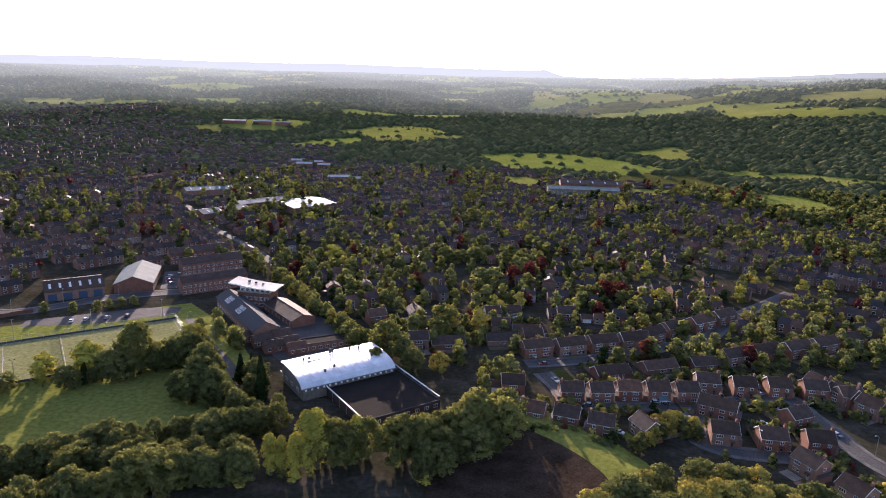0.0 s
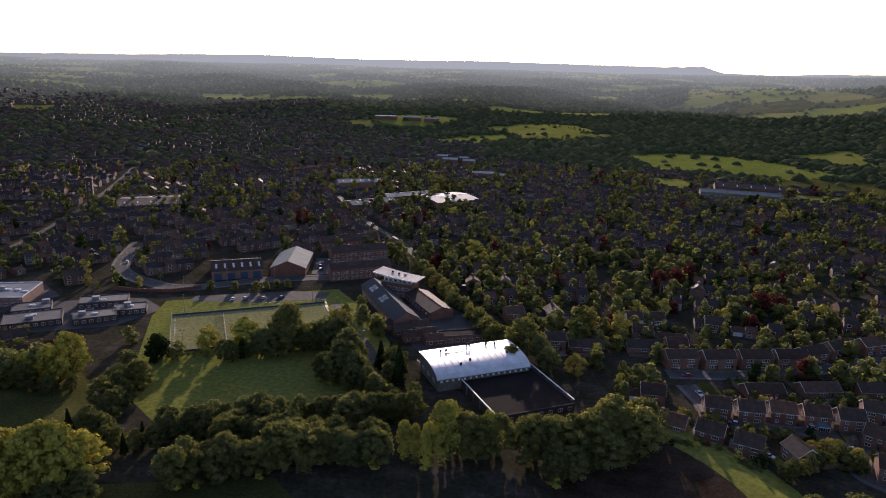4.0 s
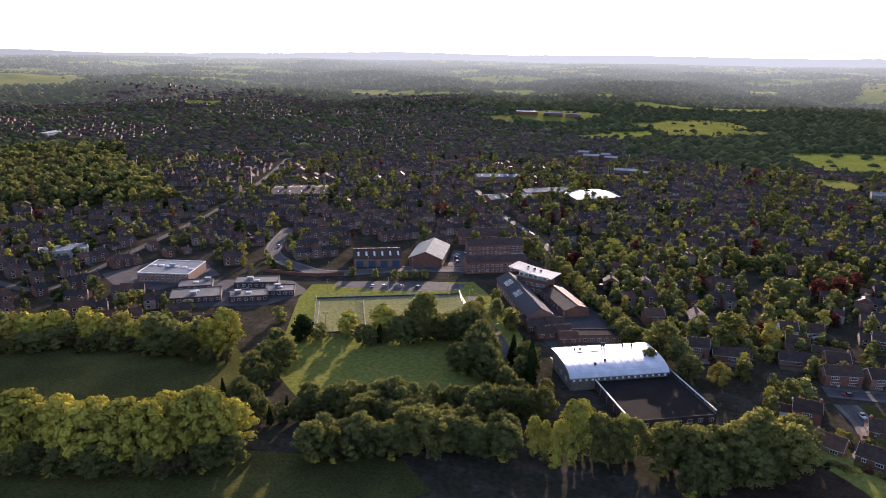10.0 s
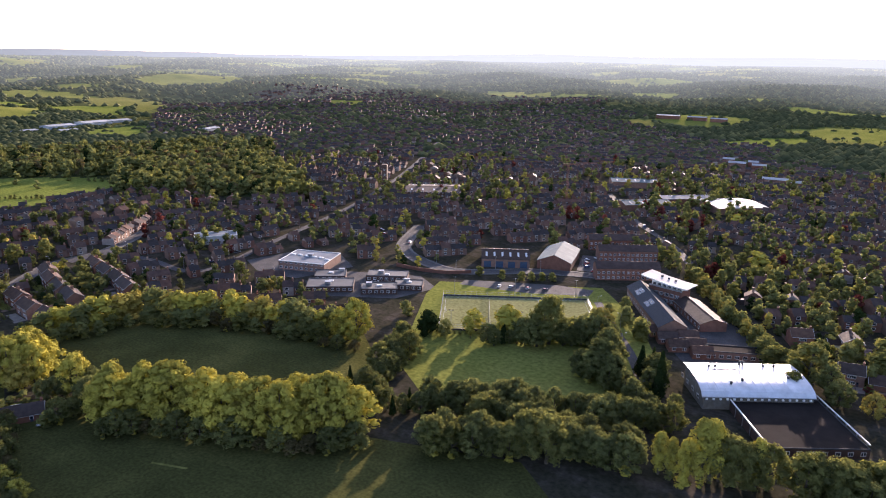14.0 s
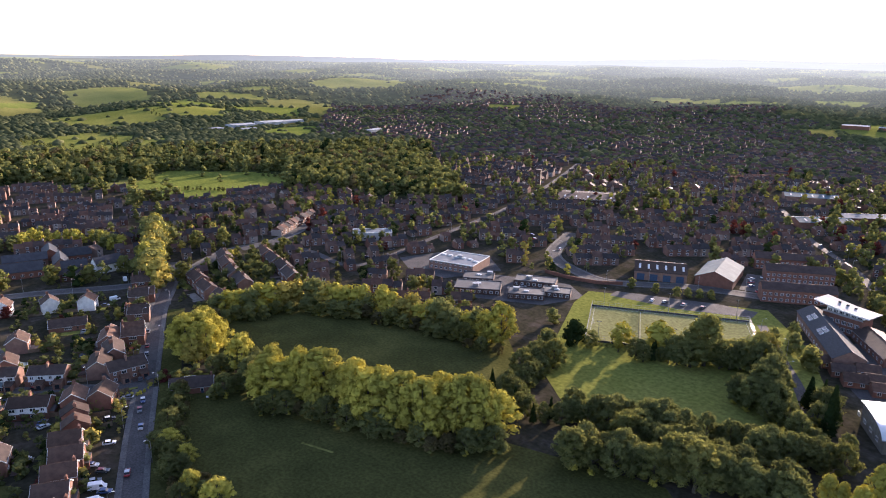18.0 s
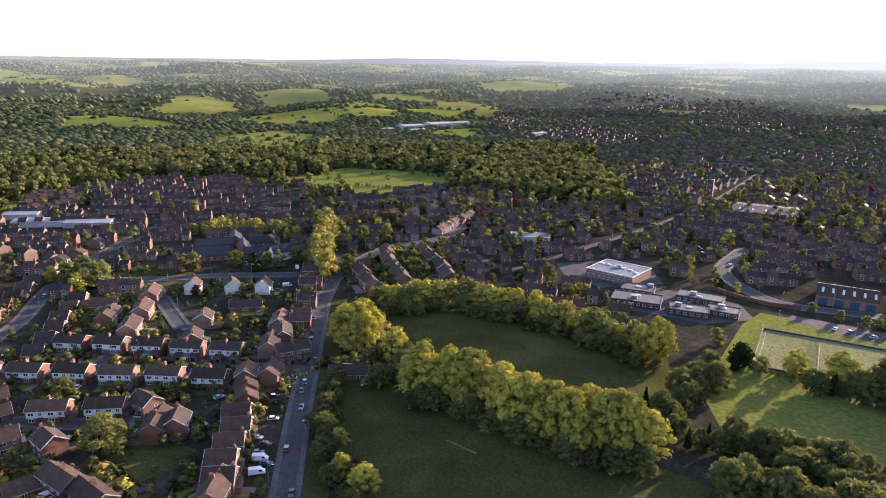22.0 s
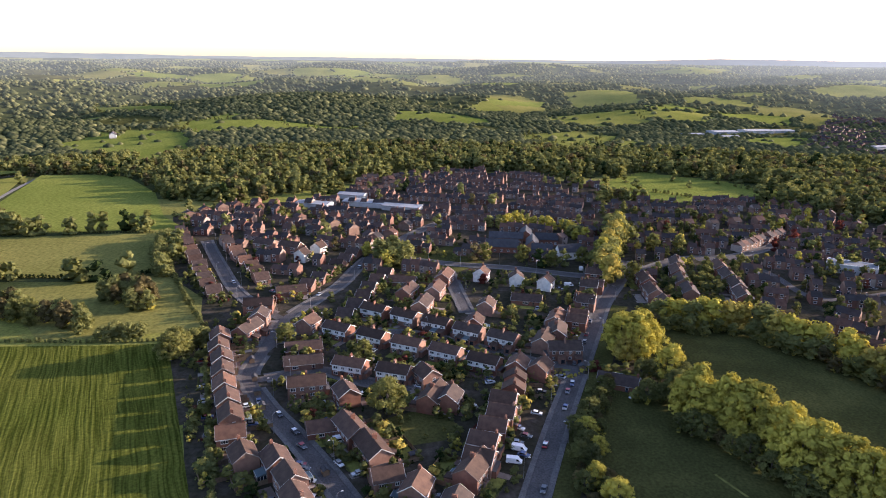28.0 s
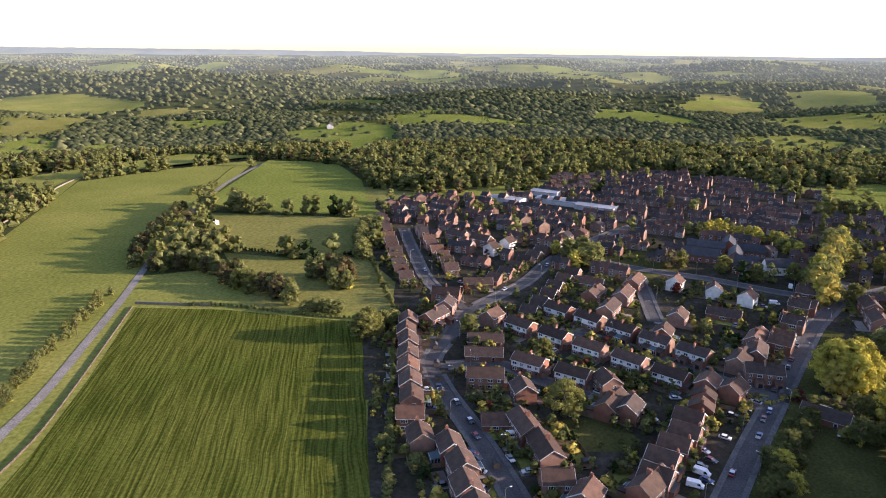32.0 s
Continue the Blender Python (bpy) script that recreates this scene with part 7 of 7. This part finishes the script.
ok = (d_occ > 3.5) & (d_road > 8.0)
ok &= rng.rand(len(r)) < np.interp(r, [800, 1000, 1400, 2100], [1.0, 0.72, 0.5, 0.28])
leafy_side = (a < 22) & (r < 640)
ok &= ~(leafy_side & (waves(sp[:, 0], sp[:, 1], 110, 41) > 0.5))
sp, r, a = sp[ok], r[ok], a[ok]
built = 0
for x, y, turn, k, terrace in sp[r < 365]:
    if built < 90:
        house("terrace" if terrace else ("detached", "bungalow", "detached", "garage")[built % 4], round(x, 1), round(y, 1), round(math.degrees(turn), 1), False)
        built += 1
rest = sp[r >= 365]
gardens()
h = land(rest[:, 0], rest[:, 1])
rows5 = np.stack([rest[:, 0], rest[:, 1], h - 0.2, rest[:, 2], rest[:, 3] * rng.uniform(0.92, 1.12, len(rest))], 1)
extra = np.array([(x, y, float(land(x, y)) - 0.2, a, k) for x, y, a, k in FAR_HOUSES])
rows5 = np.concatenate([rows5, extra])
rest = rows5
rr = np.hypot(rest[:, 0], rest[:, 1])
houses_stuff("town_houses", rows5[rr < 850], False, "dense rows of brick terraces with dark slate roofs")
houses_stuff("distant_houses", rows5[rr >= 850], True, "far rooftops of the town in dense rows")


def scatter(n, r0, r1, a0, a1, seed):
    g = np.random.RandomState(seed)
    r = np.sqrt(g.uniform(r0 ** 2, r1 ** 2, n))
    a = np.radians(g.uniform(a0, a1, n))
    return np.stack([-r * np.sin(a), r * np.cos(a)], 1), g


def grow(n, r0, r1, a0, a1, seed, level, names, dens_town, dens_wood, dens_edge, dens_field=0.0, size=(7, 13)):
    p, g = scatter(n, r0, r1, a0, a1, seed)
    kind, edge = kind_of(p[:, 0], p[:, 1])
    r = np.hypot(p[:, 0], p[:, 1])
    patchy = 0.4 + 0.6 * smooth(-0.5, 0.7, waves(p[:, 0], p[:, 1], 170, 21))
    prob = np.where(kind == 0, dens_town * patchy, np.where(kind == 1, dens_wood, np.where(edge < 5 + r * 0.002, dens_edge, dens_field)))
    keep = g.rand(n) < prob
    if seed == 34:
        keep &= (kind == 1) | (azimuth(p[:, 0], p[:, 1]) > 60)
        keep &= ~inside(p[:, 0], p[:, 1], EAST) & (~(inside(p[:, 0], p[:, 1], VILLAGE) | inside(p[:, 0], p[:, 1], MIDDLE)) | (g.rand(n) < 0.3))
    if seed == 41:
        keep &= inside(p[:, 0], p[:, 1], ESTATE)
    if seed == 37:
        keep &= inside(p[:, 0], p[:, 1], EAST)
    for poly in KEEP_CLEAR + FIELDS_CLEAR:
        keep &= ~inside(p[:, 0], p[:, 1], poly)
    p, kind = p[keep], kind[keep]
    if r0 < 900 and len(p):
        d = np.array([np.min(np.hypot(ALL_HOUSES[:, 0] - x, ALL_HOUSES[:, 1] - y)) for x, y in p])
        dr = np.array([np.min(np.hypot(road_pts[:, 0] - x, road_pts[:, 1] - y)) for x, y in p])
        keep = (d > 4.6) & (dr > 6.5)
        p, kind = p[keep], kind[keep]
    hgt = g.uniform(size[0], size[1], len(p)) * np.where(kind == 1, 1.25, 1.0)
    spots = np.stack([p[:, 0], p[:, 1], land(p[:, 0], p[:, 1]) - 0.3, hgt, g.uniform(0.9, 1.35, len(p))], 1)
    u = g.rand(len(p))
    lo = 0.0
    for leaf, share, name, label in names:
        woods(name, spots[(u >= lo) & (u < lo + share)], level, leaf, label)
        lo += share


ALL_HOUSES = np.concatenate([np.array([o[:2] for o in OCCUPIED]), rest[:, :2]])
TOWN = [("green", 0.52, "garden_trees", "round green trees in gardens and streets"), ("garden", 0.30, "garden_trees", "fresh green trees in gardens"), ("lime", 0.06, "garden_trees", "yellow-green garden trees"), ("gold", 0.04, "garden_trees", "golden-green garden trees"), ("dark", 0.05, "garden_trees", "dark evergreens in gardens"), ("red", 0.03, "garden_trees", "copper-red garden trees")]
DEEP = [("far_green", 0.8, "garden_trees", "hazy green trees across the town"), ("far_lime", 0.2, "garden_trees", "hazy light green trees across the town")]
WILD = [("green", 0.56, "woodland", "dense green woodland and hedgerow trees"), ("garden", 0.26, "woodland", "light green woodland trees"), ("olive", 0.12, "woodland", "olive-brown woodland trees"), ("dark", 0.06, "woodland", "dark conifers among woodland")]
FAR = [("far_green", 0.75, "distant_woods", "far woods and hedges paled by a haze glow"), ("far_lime", 0.25, "distant_woods", "far light green woods paled by a haze glow")]
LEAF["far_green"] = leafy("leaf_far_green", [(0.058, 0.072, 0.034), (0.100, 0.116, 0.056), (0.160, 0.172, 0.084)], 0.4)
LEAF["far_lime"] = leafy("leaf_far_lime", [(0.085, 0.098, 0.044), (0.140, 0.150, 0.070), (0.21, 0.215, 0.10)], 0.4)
# copies of the far leaves with distance haze added as emission
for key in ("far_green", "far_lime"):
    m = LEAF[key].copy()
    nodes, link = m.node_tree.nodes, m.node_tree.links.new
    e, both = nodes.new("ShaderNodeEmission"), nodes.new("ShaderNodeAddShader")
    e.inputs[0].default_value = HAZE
    link(haze_glow(nodes, link, 0.13), e.inputs[1])
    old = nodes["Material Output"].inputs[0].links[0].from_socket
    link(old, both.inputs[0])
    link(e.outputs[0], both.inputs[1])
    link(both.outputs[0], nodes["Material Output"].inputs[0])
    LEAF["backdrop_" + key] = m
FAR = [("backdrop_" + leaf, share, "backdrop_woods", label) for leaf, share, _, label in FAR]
grow(2200, 230, 480, -42, 20, 38, 1, TOWN, 0.60, 0.9, 0.6, size=(5, 12))
grow(2200, 215, 450, -42, 56, 31, 1, TOWN, 0.52, 0.9, 0.6, size=(4, 10))
grow(2600, 480, 760, -42, 20, 39, 2, TOWN, 0.55, 0.9, 0.6, size=(6, 12))
grow(8000, 450, 900, -42, 62, 32, 2, TOWN, 0.50, 0.95, 0.7, size=(6, 13))
grow(26000, 900, FAR_FROM, -42, 62, 33, 3, DEEP, 0.75, 0.9, 0.7, 0.03, size=(8, 15))
grow(3200, 190, 620, 58, 112, 41, 2, TOWN, 0.8, 0.0, 0.0, size=(2.0, 6.5))
grow(1000, 300, 620, 53, 76, 37, 1, TOWN, 0.9, 0.5, 0.4, size=(4, 10))
grow(9000, 420, 1000, 46, 142, 34, 2, WILD, 0.3, 0.9, 1.0, 0.02, size=(9, 15))
grow(17000, 1000, FAR_FROM, 62, 142, 35, 3, DEEP, 0.3, 0.9, 1.0, 0.03, size=(9, 14))
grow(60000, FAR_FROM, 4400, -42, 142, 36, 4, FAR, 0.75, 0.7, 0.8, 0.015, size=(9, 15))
for use, outline in ZONES:
    line = [p for p in glide(outline + outline[:1], 8.0) if random.random() < 0.62]
    if use not in ("wood", "town") and min(math.hypot(x, y) for x, y in outline) < 1500:
        woods("hedge", [(p.x + random.uniform(-2, 2), p.y + random.uniform(-2, 2), float(land(p.x, p.y)) - 0.4, random.uniform(3, 8), random.uniform(1.0, 1.5)) for p in line], 2, "green", "overgrown hedge with trees round a field")
woods("undergrowth", UNDERGROWTH[::2], 1, "green", "bushes and brambles under the tree belts")
woods("undergrowth", UNDERGROWTH[1::2], 1, "lime", "light green bushes under the tree belts")
for leaf, spots in FAR_TREES.items():
    woods("street_trees", spots, 0, leaf, "rows of trees along streets and field edges")
